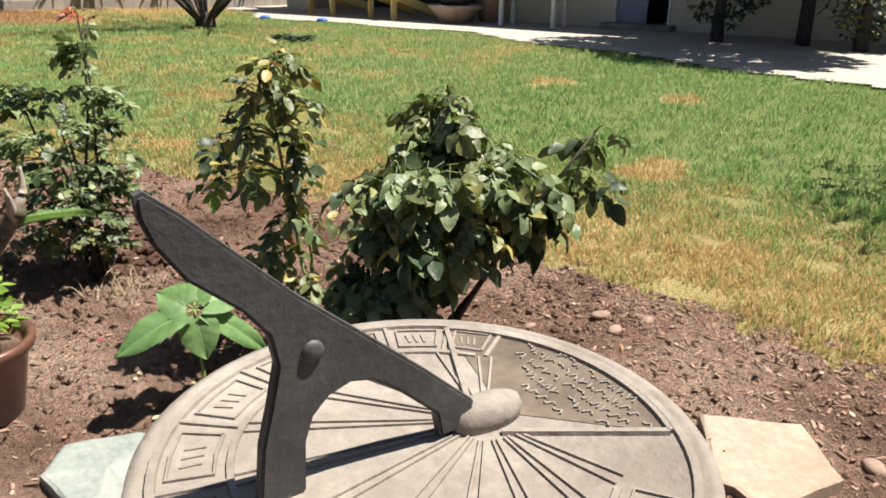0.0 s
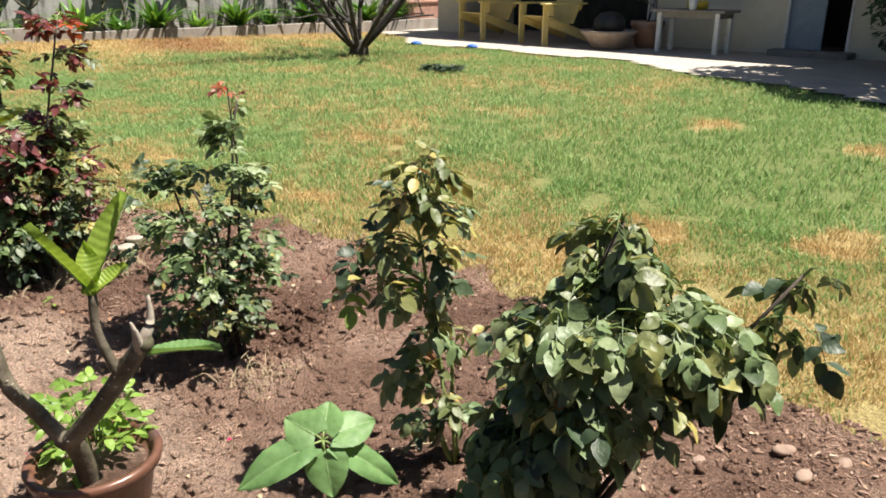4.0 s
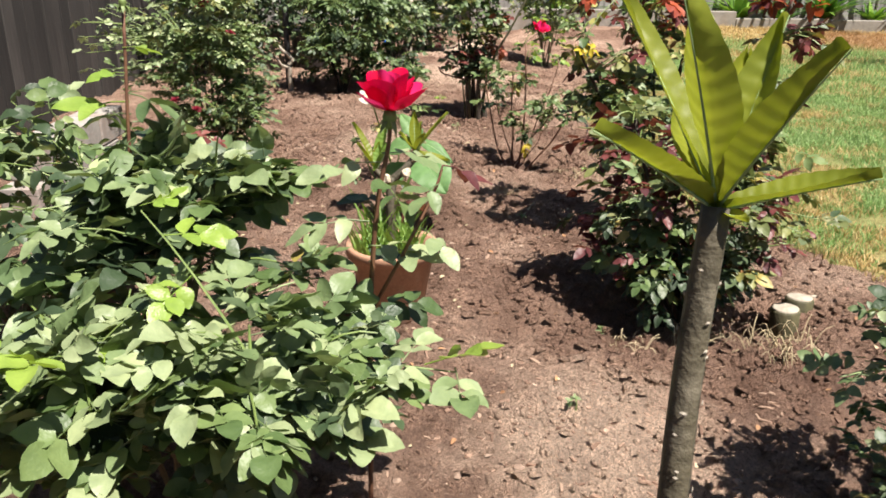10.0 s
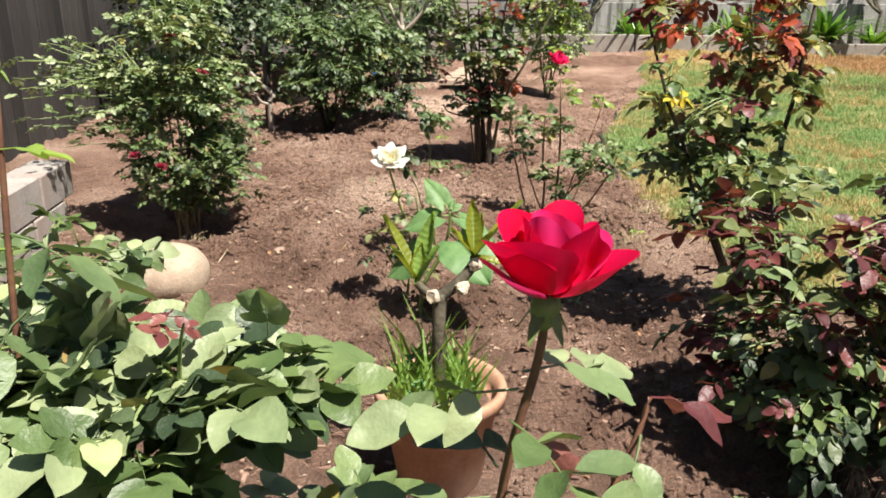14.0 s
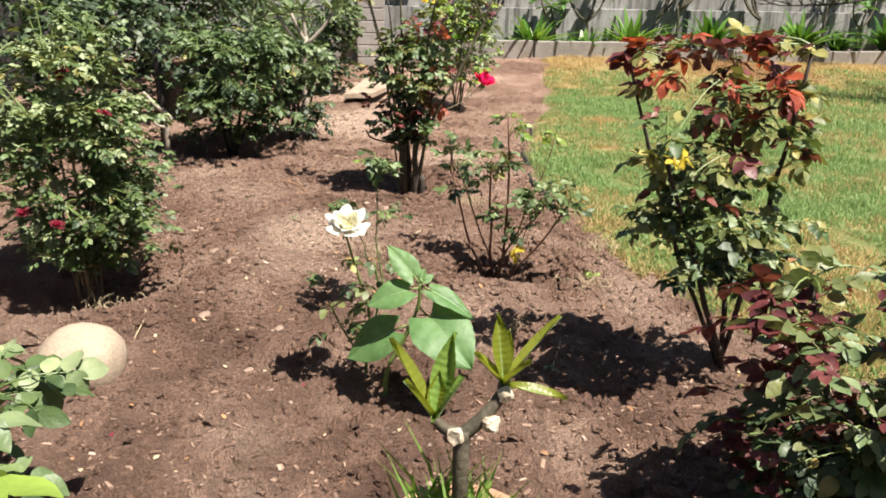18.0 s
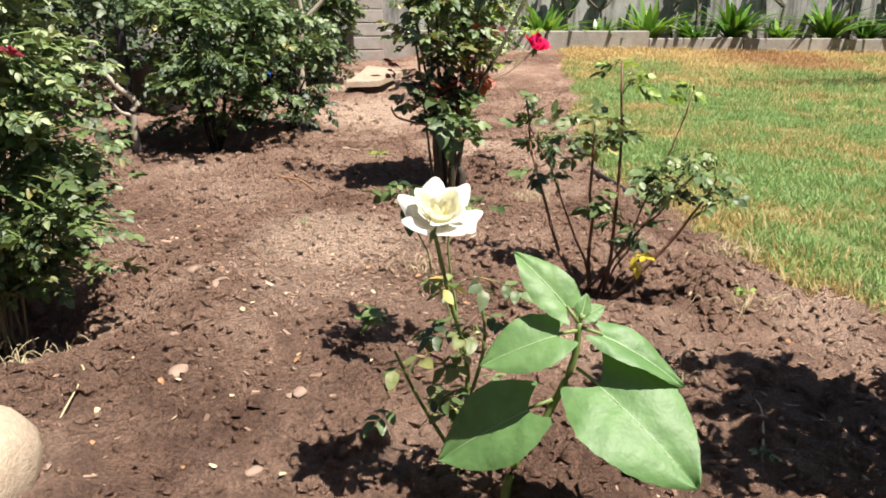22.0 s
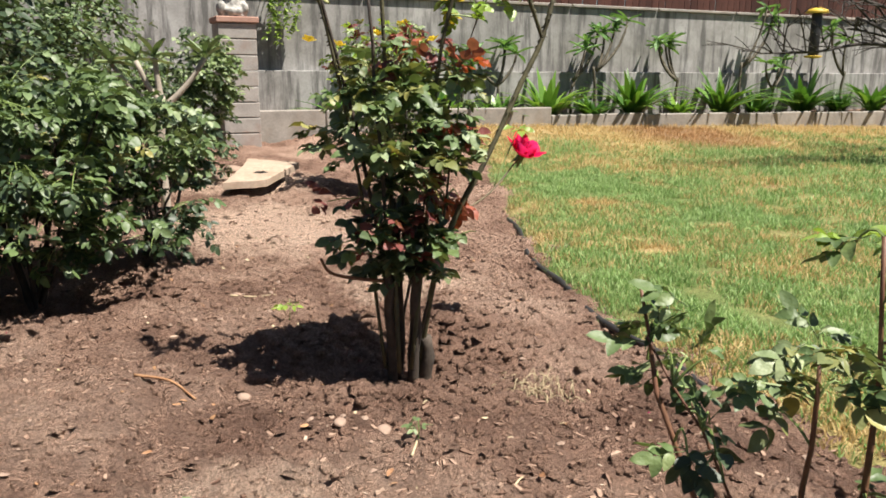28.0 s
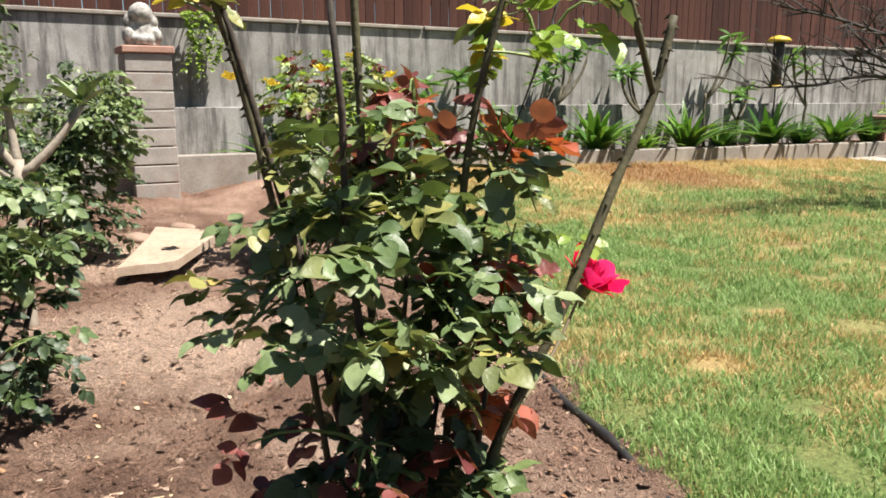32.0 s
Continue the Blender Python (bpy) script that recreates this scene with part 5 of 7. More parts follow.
wb = thing("rose_plant", (-0.44, -0.82, bed(-0.44, -0.82) - 0.02), "young rose with one open white bloom", "rose")
winv = wb.matrix_world.inverted()
stem(wb, winv, bend([(-0.42, -0.80, -0.05), (-0.40, -0.82, 0.25), (-0.45, -0.85, 0.45), (-0.49, -0.88, 0.60)], 5), 0.006, 0.004, M_CANE_GREEN)
stem(wb, winv, bend([(-0.42, -0.80, 0.1), (-0.36, -0.80, 0.3), (-0.38, -0.82, 0.46)], 5), 0.005, 0.003, M_CANE_GREEN, "side_stem")
stem(wb, winv, bend([(-0.42, -0.80, 0.05), (-0.50, -0.78, 0.2), (-0.55, -0.80, 0.32)], 5), 0.005, 0.003, M_CANE_GREEN, "side_stem")
rose_bloom(wb, winv @ Vector((-0.482, -0.885, 0.616)), (32, -8, 10), 0.072, OPEN_WHITE, 73)
for k in range(30):
    z = r.uniform(0.14, 0.5)
    me, _ = r.choice(leaf_meshes(r.choice((M_LEAF, M_LEAF_DARK, M_LEAF_YELLOW)), 0.042, 2, 0.35, 0.6))
    a = r.uniform(0, math.tau)
    c = r.choice(((-0.40, -0.83), (-0.38, -0.82), (-0.52, -0.8)))
    shared("leaf", me, winv @ aim((c[0] + math.cos(a) * 0.03, c[1] + math.sin(a) * 0.03, z), (math.cos(a), math.sin(a), r.uniform(-0.1, 0.4)), r, 20), wb)

# tall bud by the pale bush
bb = thing("rose_plant", (-1.02, -2.88, bed(-1.02, -2.88) - 0.02), "single tall rose cane with a closed cream bud", "rose")
binv = bb.matrix_world.inverted()
stem(bb, binv, bend([(-1.05, -2.9, 0.0), (-1.03, -2.9, 0.7), (-1.0, -2.88, 1.17)], 6), 0.006, 0.004, M_CANE_RED)
rose_bloom(bb, binv @ Vector((-1.0, -2.88, 1.19)), (0, 0, 0), 0.05, [(M_CREAM, 3, 18, -8, 1.0, 62, 4, 0.06), (M_WHITE, 4, 28, -8, 0.95, 52, 6, 0.08)], 74)
for z, a, mat in ((1.08, 10, M_LIME), (1.02, 200, M_LIME), (0.97, 330, M_LEAF_PALE), (0.95, 190, M_LIME), (0.92, 150, M_LEAF_PALE), (0.90, 20, M_LEAF_PALE), (0.86, 270, M_LEAF_PALE), (0.84, 60, M_LEAF_PALE), (0.80, 210, M_LEAF_PALE)):
    me, _ = r.choice(leaf_meshes(mat, 0.095 if z < 1 else 0.05, 1, 0.3, 0.62))
    shared("leaf", me, binv @ aim((-1.01, -2.89, z), (math.cos(radians(a)), math.sin(radians(a)), 0.1), r, 12), bb)


# ---- sunflower seedlings ----
def heart_leaf(length, width, seed):
    """A broad heart-shaped blade: sunk veins, a toothed wavy rim, the tip bending down."""
    rr = random.Random(seed)
    lift = rr.uniform(0, 6)
    v, f = [], []
    n, cols = 18, (-1.0, -0.8, -0.5, -0.22, 0.0, 0.22, 0.5, 0.8, 1.0)
    for i in range(n + 1):
        s = i / n
        w = min(1.0, (s + 0.09) / 0.38) ** 0.5 * max(0.0, 1 - s ** 2.8) + 0.012
        for u in cols:
            tooth = (0.035 if i % 2 else -0.02) * (abs(u) == 1.0) * (0.1 < s < 0.95)
            back = -0.20 * abs(u) ** 1.5 * (1 - min(1, s * 2.6)) * length
            rib = 0.012 * math.cos(s * 26 - abs(u) * 7) * min(1.0, 3 * abs(u)) * (1 - s)
            wave = 0.035 * abs(u) ** 2 * math.sin(s * 7 + lift + (2.0 if u > 0 else 0.0))
            v.append((s * length + back, u * (w + tooth) * width / 2, length * (-0.24 * s * s + 0.085 * abs(u) ** 0.8 - 0.05 * abs(u) ** 3 + rib + wave)))
    c = len(cols)
    for i in range(n):
        for j in range(c - 1):
            a = i * c + j
            f.append((a, a + c, a + c + 1, a + 1))
    return v, f


def seedling(base, pts, leaves, seed, label, r0=0.010, face=(-0.25, -0.9, 0.75)):
    sf = thing("sunflower_seedling", (base[0], base[1], bed(*base) - 0.01), label, "sunflower")
    inv = sf.matrix_world.inverted()
    stem(sf, inv, bend(pts, 6), r0, r0 * 0.6, M_CANE_GREEN)
    for k, (foot, tip, width, up) in enumerate(leaves):
        foot, tip = Vector(foot), Vector(tip)
        d = tip - foot
        mid = foot + d * 0.2
        stem(sf, inv, [foot, mid + Vector((0, 0, 0.004))], 0.0038, 0.003, M_CANE_GREEN, "leaf_stalk")
        v, f = heart_leaf((tip - mid).length * 1.04, width, seed * 17 + k)
        m = inv @ aim_face(mid, d, Vector(face) * (1 - up) + Vector((0, 0, up)))
        ob = ob_mesh("leaf", [m @ Vector(p) for p in v], f, M_SUNFLOWER, sf, "", True)
        sub = ob.modifiers.new("round", "SUBSURF")
        sub.levels = sub.render_levels = 2
        up_ = Vector((0, 0, 0.0012))
        ob_mesh("midrib", *tube([m @ (Vector(v[i * 9 + 4]) + up_) for i in range(19)], 0.0016, 0.0006, 4, False), M_VEIN, ob, "", True)
    return sf


seedling((-0.37, -0.98), [(-0.37, -0.98, -0.05), (-0.36, -0.98, 0.11), (-0.30, -1.0, 0.24), (-0.26, -1.02, 0.36), (-0.255, -1.03, 0.45)],
         [((-0.258, -1.03, 0.45), (-0.345, -0.955, 0.571), 0.088, 0.3), ((-0.26, -1.03, 0.435), (-0.435, -1.02, 0.398), 0.115, 0.35), ((-0.25, -1.03, 0.44), (-0.095, -1.14, 0.382), 0.080, 0.6),
          ((-0.255, -1.03, 0.36), (-0.141, -1.266, 0.272), 0.215, 0.3), ((-0.30, -1.03, 0.30), (-0.513, -0.983, 0.19), 0.165, 0.35), ((-0.255, -1.03, 0.455), (-0.21, -1.03, 0.48), 0.035, 0.2), ((-0.255, -1.03, 0.455), (-0.24, -1.02, 0.50), 0.03, 0.2)],
         31, "young sunflower with broad heart-shaped green leaves")
seedling((0.57, -4.68), [(0.565, -4.69, -0.22), (0.575, -4.675, 0.0), (0.60, -4.63, 0.185)],
         [((0.60, -4.63, 0.185), (0.370, -4.540, 0.120), 0.115, 0.35), ((0.60, -4.63, 0.185), (0.560, -4.710, 0.060), 0.13, 0.35), ((0.60, -4.63, 0.185), (0.780, -4.770, 0.030), 0.10, 0.45), ((0.60, -4.63, 0.185), (0.760, -4.670, 0.210), 0.125, 0.25), ((0.60, -4.63, 0.185), (0.550, -4.530, 0.240), 0.13, 0.25), ((0.60, -4.63, 0.185), (0.670, -4.570, 0.260), 0.115, 0.20), ((0.57, -4.685, -0.04), (0.570, -4.660, -0.220), 0.05, 0.4)],
         32, "young sunflower seedling with a rosette of pale leaves", 0.008, (-0.75, -0.5, 0.8))


# ---- pots with plumeria ----
def long_leaf(length, width, seed, n=20, curl=0.16):
    rr = random.Random(seed)
    v, f = [], []
    rows = [(k / n, max(0.05, math.sin(math.pi * (0.03 + 0.97 * k / n) ** 1.12) ** 1.05)) for k in range(n + 1)]
    for s, w in rows:
        for u in (-1, -0.5, 0, 0.5, 1):
            v.append((s * length, u * w * width / 2, 0.34 * width * abs(u) - curl * length * s * s + (0.06 if n > 20 else 0.03) * width * math.sin(s * (75 if n > 20 else 44) - abs(u) * 4) * abs(u) * (1.3 - abs(u))))
    for i in range(len(rows) - 1):
        for j in range(4):
            a = i * 5 + j
            f.append((a, a + 5, a + 6, a + 1))
    return v, f


def rosette(parent, inv, at, leaves, seed, material=None, curl=0.16):
    rr = random.Random(seed)
    for k, (way, length, width) in enumerate(leaves):
        n = 48 if seed < 100 else 20
        v, f = long_leaf(length, width, seed + k, n, curl)
        m = inv @ aim(at, way, rr, 8)
        ob = ob_mesh("leaf", [m @ Vector(p) for p in v], f, material or M_PLUMERIA, parent, "", True)
        sub = ob.modifiers.new("round", "SUBSURF")
        sub.levels = sub.render_levels = 1
        rib = [m @ (Vector(v[i * 5 + 2]) + Vector((0, 0, 0.0015))) for i in range(0, n + 1, n // 10)]
        ob_mesh("midrib", *tube(rib, 0.0022, 0.0007, 4, False), M_VEIN, ob, "", True)


def rosette_to(parent, inv, at, tips, seed, material=None):
    """A tuft whose leaves end at the given tips: (tip, width)."""
    leaves = [(tuple(Vector(t) - Vector(at)), (Vector(t) - Vector(at)).length, w) for t, w in tips]
    rosette(parent, inv, at, leaves, seed, material, 0.05)


def flower_pot(place, radius, height, material, label, rim=0.03):
    p = thing("flower_pot", place, label, "pot")
    body = [(radius * 0.62, 0), (radius * 0.66, 0.01), (radius * 0.9, height - rim * 1.4), (radius * 0.92, height - rim * 1.3), (radius * 1.0, height - rim * 1.25), (radius * 1.03, height - 0.01), (radius * 1.0, height), (radius * 0.9, height - 0.004), (radius * 0.86, height - rim), (radius * 0.8, height - rim * 1.6)]
    part("body", lathe(body, 36, 0.003), material, p, "", True)
    part("potting_soil", lathe([(radius * 0.5, height - rim * 1.9), (radius * 0.84, height - rim * 1.7), (radius * 0.6, height - rim * 1.35), (0.02, height - rim * 1.2)], 20), M_SOIL, p, "dry brown potting soil", True)
    return p


PG = bed(0.17, -4.1)
flower_pot((0.17, -4.10, PG - 0.01), 0.185, 0.27, M_GLAZE, "dark brown glazed pot on the soil")
pl = thing("plumeria", (0.14, -4.14, PG + 0.19), "leggy plumeria with pruned grey branches and leaf tufts", "plumeria")
pinv = pl.matrix_world.inverted()
stem(pl, pinv, bend([(0.14, -4.14, PG + 0.15), (0.10, -4.2, 0.20), (0.06, -4.22, 0.26)], 5), 0.030, 0.026, M_PLUM_BARK, "trunk")
stem(pl, pinv, bend([(0.07, -4.22, 0.24), (0.02, -4.18, 0.35), (-0.03, -4.17, 0.45), (-0.04, -4.145, 0.62), (-0.035, -4.115, 0.85), (-0.02, -4.092, 1.052)], 6), 0.022, 0.0155, M_PLUM_BARK, "branch")
stem(pl, pinv, bend([(0.07, -4.22, 0.24), (0.13, -4.33, 0.38), (0.19, -4.43, 0.53), (0.21, -4.45, 0.57)], 6), 0.026, 0.022, M_PLUM_BARK, "branch")
stem(pl, pinv, bend([(0.16, -4.40, 0.48), (0.135, -4.375, 0.60), (0.14, -4.37, 0.695)], 5), 0.013, 0.011, M_PLUM_BARK, "shoot")
stem(pl, pinv, bend([(0.20, -4.44, 0.55), (0.23, -4.46, 0.62), (0.235, -4.46, 0.69)], 5), 0.019, 0.004, M_LOG, "stub")
stem(pl, pinv, bend([(0.20, -4.45, 0.55), (0.185, -4.475, 0.61), (0.175, -4.48, 0.645)], 4), 0.015, 0.003, M_LOG, "stub")
v, f = lathe_lists([(0.024, -0.012), (0.027, 0.0), (0.022, 0.010), (0.010, 0.014)], 1.0, 12)
m = pinv @ pose(0.212, -4.452, 0.572, 38, 25, 0)
ob_mesh("cut_end", [m @ Vector(p) for p in v], f, M_CANE_OLD, pl, "brown callused pruned cut", True)
scars, rr = Heap(), random.Random(44)
for path_, ra, rb_ in ((bend([(0.02, -4.18, 0.35), (-0.03, -4.17, 0.45), (-0.04, -4.145, 0.62), (-0.035, -4.115, 0.85), (-0.02, -4.092, 1.052)], 9), 0.021, 0.0155), (bend([(0.07, -4.22, 0.24), (0.13, -4.33, 0.38), (0.19, -4.43, 0.53)], 6), 0.026, 0.022)):
    for i in range(len(path_) - 1):
        for _ in range(2):
            a = rr.uniform(0, math.tau)
            out_ = Vector((math.cos(a), math.sin(a), 0))
            side = Vector((-out_.y, out_.x, 0))
            p = pinv @ (path_[i].lerp(path_[i + 1], rr.random()) + out_ * ((ra + (rb_ - ra) * i / len(path_)) * 1.0))
            w = rr.uniform(0.003, 0.0055)
            scars.add([p + out_ * 0.001 + side * w * math.cos(q) + Vector((0, 0, w * 0.7 * math.sin(q))) for q in [math.tau * k / 7 for k in range(7)]] + [p + out_ * 0.0025], [(k, (k + 1) % 7, 7) for k in range(7)])
tagged(scars.make("bark_scarring", M_LOG, pl, "pale dotted leaf scars"), kind="stuff")
rosette_to(pl, pinv, (-0.02, -4.092, 1.045), [((-0.131, -3.976, 1.257), 0.038), ((-0.072, -4.14, 1.28), 0.058), ((0.033, -3.993, 1.205), 0.060), ((0.05, -4.04, 1.235), 0.046), ((0.012, -4.205, 1.23), 0.054),
                                             ((-0.155, -4.135, 1.155), 0.047), ((0.11, -4.149, 1.098), 0.040), ((-0.04, -3.97, 1.12), 0.05), ((0.0, -4.125, 1.04), 0.02)], 41)
rosette_to(pl, pinv, (0.14, -4.37, 0.69), [((-0.011, -4.347, 0.865), 0.075), ((0.293, -4.332, 0.90), 0.09), ((0.155, -4.33, 0.82), 0.055), ((0.24, -4.38, 0.73), 0.06), ((0.10, -4.30, 0.76), 0.04)], 42, M_PLUM_YOUNG)
rosette(pl, pinv, (0.215, -4.45, 0.53), [((0.55, -0.6, 0.28), 0.19, 0.06)], 43, M_SUNFLOWER)
wd = thing("weeds", (0.20, -4.03, PG + 0.22), "bright green weeds growing in the glazed pot", "weeds")
for k in range(64):
    me, _ = r.choice(leaf_meshes(M_WEED, 0.046, 1, 0.3, 0.6))
    a = r.uniform(0, math.tau)
    q = r.random() ** 0.5 * 0.11
    shared("leaf", me, aim((math.cos(a) * q, math.sin(a) * q, r.uniform(0.0, 0.19)), (math.cos(a), math.sin(a), 0.6), r, 20), wd)
for k in range(6):
    a = k
    v, f = tube(arc((math.cos(a) * 0.02, math.sin(a) * 0.02, -0.01), (math.cos(a) * 0.05, math.sin(a) * 0.05, 0.16), (0, 0, 0.01), 3), 0.003, 0.002, 5)
    ob_mesh("stem", v, f, M_CANE_GREEN, wd, "", True)

TG = bed(-0.38, -2.06)
flower_pot((-0.38, -2.06, TG - 0.01), 0.175, 0.30, M_TERRA, "plain terracotta pot holding a plumeria cutting", 0.035)
p2 = thing("plumeria", (-0.38, -2.06, TG + 0.2), "short pruned plumeria cutting with two leaf tufts", "plumeria")
p2inv = p2.matrix_world.inverted()
stem(p2, p2inv, bend([(-0.38, -2.06, TG + 0.18), (-0.385, -2.06, 0.42), (-0.381, -2.05, 0.528)], 5), 0.018, 0.019, M_PLUM_BARK, "trunk")
stem(p2, p2inv, bend([(-0.382, -2.05, 0.515), (-0.335, -2.05, 0.555), (-0.297, -2.045, 0.60), (-0.293, -2.044, 0.625)], 5), 0.017, 0.012, M_PLUM_BARK, "branch")
stem(p2, p2inv, bend([(-0.381, -2.05, 0.52), (-0.415, -2.045, 0.530), (-0.44, -2.04, 0.555)], 5), 0.015, 0.011, M_PLUM_BARK, "branch")
for at, tilt, long_, seed_ in (((-0.327, -2.075, 0.552), (70, 20, 0), 0.036, 1), ((-0.290, -2.055, 0.605), (15, 70, 0), 0.024, 2), ((-0.40, -2.07, 0.528), (30, -70, 0), 0.022, 3)):
    rr = random.Random(seed_)
    v, f = lathe_lists([(0.013, -long_ * 0.6), (0.017, -long_ * 0.1), (0.018, long_ * 0.4), (0.011, long_ * 0.55)], 1.0, 10)
    m = p2inv @ pose(*at, *tilt)
    ob_mesh("cut_end", [m @ (Vector(p) * rr.uniform(0.78, 1.2)) for p in v], f, M_CUT, p2, "pale dry pruned cut")
rosette_to(p2, p2inv, (-0.293, -2.044, 0.62), [((-0.295, -1.99, 0.765), 0.040), ((-0.275, -2.01, 0.735), 0.034), ((-0.18, -2.04, 0.775), 0.034), ((-0.355, -2.02, 0.69), 0.036), ((-0.165, -2.09, 0.615), 0.034), ((-0.26, -2.10, 0.71), 0.034)], 51)
rosette_to(p2, p2inv, (-0.44, -2.04, 0.55), [((-0.545, -1.96, 0.70), 0.044), ((-0.505, -2.05, 0.66), 0.036), ((-0.42, -2.01, 0.655), 0.038)], 52)
rosette_to(p2, p2inv, (-0.435, -2.04, 0.55), [((-0.368, -1.99, 0.725), 0.055), ((-0.385, -2.06, 0.66), 0.045)], 54, M_WEED)
wd2 = thing("weeds", (-0.38, -2.06, TG + 0.23), "tufts of grassy weeds in the terracotta pot", "weeds")
hp = Heap()
for k in range(190):
    a = r.uniform(0, math.tau)
    q = r.random() ** 0.5 * 0.12
    x, y = math.cos(a) * q - 0.02, math.sin(a) * q
    l = r.uniform(0.06, 0.2) if k > 14 else r.uniform(0.22, 0.32)
    b = r.uniform(0, math.tau)
    w = 0.004
    tip = (x + math.cos(b) * l * 0.5, y + math.sin(b) * l * 0.5, l)
    hp.add([(x - w, y, 0), (x + w, y, 0), (x + math.cos(b) * l * 0.2 + w, y + math.sin(b) * l * 0.2, l * 0.6), (x + math.cos(b) * l * 0.2 - w, y + math.sin(b) * l * 0.2, l * 0.6), tip], [(0, 1, 2, 3), (3, 2, 4)])
hp.make("grass_tuft", M_WEED, wd2)
for k in range(14):
    me, _ = r.choice(leaf_meshes(M_SUNFLOWER, 0.03, 1, 0.3, 0.4))
    a = r.uniform(0, math.tau)
    shared("leaf", me, aim((math.cos(a) * 0.07, math.sin(a) * 0.07, r.uniform(0.0, 0.1)), (math.cos(a), math.sin(a), 0.9), r, 20), wd2)


# ---- sundial ----
DC = Vector((-0.393, -6.160, 0.86))
sd = thing("sundial", (DC.x, DC.y, bed(DC.x, DC.y) - 0.02), "cast stone sundial with a black iron gnomon", "sundial")
part("pedestal", lathe([(0.17, 0), (0.17, 0.06), (0.13, 0.09), (0.09, 0.16), (0.075, 0.5), (0.09, 0.85), (0.14, 0.95), (0.14, 0.985)], 28), M_STONEDIAL, sd, "turned cast stone pedestal", True)
ZT = DC.z - sd.location.z
R = 0.220
part("dial_plate", lathe([(R * 0.9, ZT - 0.045), (R * 0.99, ZT - 0.035), (R, ZT - 0.012), (R * 0.985, ZT), (R * 0.945, ZT + 0.002), (R * 0.93, ZT - 0.0005), (0.01, ZT - 0.0005)], 72), M_STONEDIAL, sd, "", True)
GN = math.atan2(0.406, -0.914)          # way the gnomon rises
BOSS = Vector((0.052, -0.022, 0))


def raised(name, pts, w, h, material=None, label="", low=0.0):
    """A raised bar on the dial along the points (given from the dial's centre)."""
    p = [Vector((*q, 0)) for q in pts]
    v, f = [], []
    for i, q in enumerate(p):
        d = (p[min(i + 1, len(p) - 1)] - p[max(i - 1, 0)]).normalized()
        s = Vector((-d.y, d.x, 0)) * w
        z0, z1 = Vector((0, 0, ZT - 0.006 - low)), Vector((0, 0, ZT + h))
        v += [q - s + z0, q - s * 0.62 + z1, q + s * 0.62 + z1, q + s + z0]
        if i:
            o = 4 * i
            f += [(o - 4, o, o + 1, o - 3), (o - 3, o + 1, o + 2, o - 2), (o - 2, o + 2, o + 3, o - 1)]
    o = 4 * (len(p) - 1)
    f += [(0, 1, 2, 3), (o + 3, o + 2, o + 1, o)]
    return ob_mesh(name, v, f, material or M_STONEDIAL, sd, label)


def ring(rad, a0, a1, n=40):
    return [(rad * math.cos(a0 + (a1 - a0) * k / n), rad * math.sin(a0 + (a1 - a0) * k / n)) for k in range(n + 1)]


# the field with the motto lies on the far side of the boss; hour lines fan out on the other
raised("hour_ring", ring(R * 0.66, GN - 2.45, GN + 2.2), 0.0040, 0.0020)
raised("outer_ring", ring(R * 0.905, GN - math.pi, GN + math.pi, 72), 0.0050, 0.0028)
sx = Vector((math.cos(GN + math.pi / 2), math.sin(GN + math.pi / 2)))
sy = Vector((math.cos(GN), math.sin(GN)))
b2 = Vector((BOSS.x, BOSS.y))
ends = []
for k in range(13):
    a = GN + radians(-126 + 19.5 * k)
    d = Vector((math.cos(a), math.sin(a)))
    bq = b2.dot(d)
    t = -bq + math.sqrt(bq * bq - b2.dot(b2) + (R * 0.66) ** 2)
    e = b2 + d * t
    ends.append(math.atan2(e.y, e.x))
    for off in (-0.006, 0.006):
        g = Vector((-d.y, d.x)) * off
        raised("hour_line", [tuple(b2 + d * 0.028 + g * 0.3), tuple(e + g)], 0.0016, 0.0016)
for a, c in zip(ends, ends[1:]):
    # a framed cell with its numeral between two dividers
    span = (c - a) % math.tau
    raised("divider", [(R * q * math.cos(a), R * q * math.sin(a)) for q in (0.67, 0.89)], 0.0030, 0.0018)
    lo, hi = a + span * 0.16, a + span * 0.84
    rim = [(R * q * math.cos(g), R * q * math.sin(g)) for q, g in ((0.71, lo), (0.71, (lo + hi) / 2), (0.71, hi), (0.86, hi), (0.86, (lo + hi) / 2), (0.86, lo), (0.71, lo))]
    raised("cell_frame", rim, 0.0020, 0.0016)
    for q in (-0.22, 0.0, 0.22):
        m_ = (lo + hi) / 2 + q * span * 0.6
        raised("numeral_bar", [(R * 0.75 * math.cos(m_), R * 0.75 * math.sin(m_)), (R * 0.82 * math.cos(m_ + 0.02), R * 0.82 * math.sin(m_ + 0.02))], 0.0016, 0.0008)
FA, FB = radians(-52), radians(28)
pts = ring(R * 0.875, FA, FB, 24)
fv = [(x, y, ZT + 0.0002) for x, y in pts] + [(BOSS.x - sy.x * 0.02, BOSS.y - sy.y * 0.02, ZT + 0.0002)]
ob_mesh("motto_field", fv, [tuple(range(len(fv)))], M_DIALDARK, sd, "darker recessed motto field")
rr = random.Random(9)
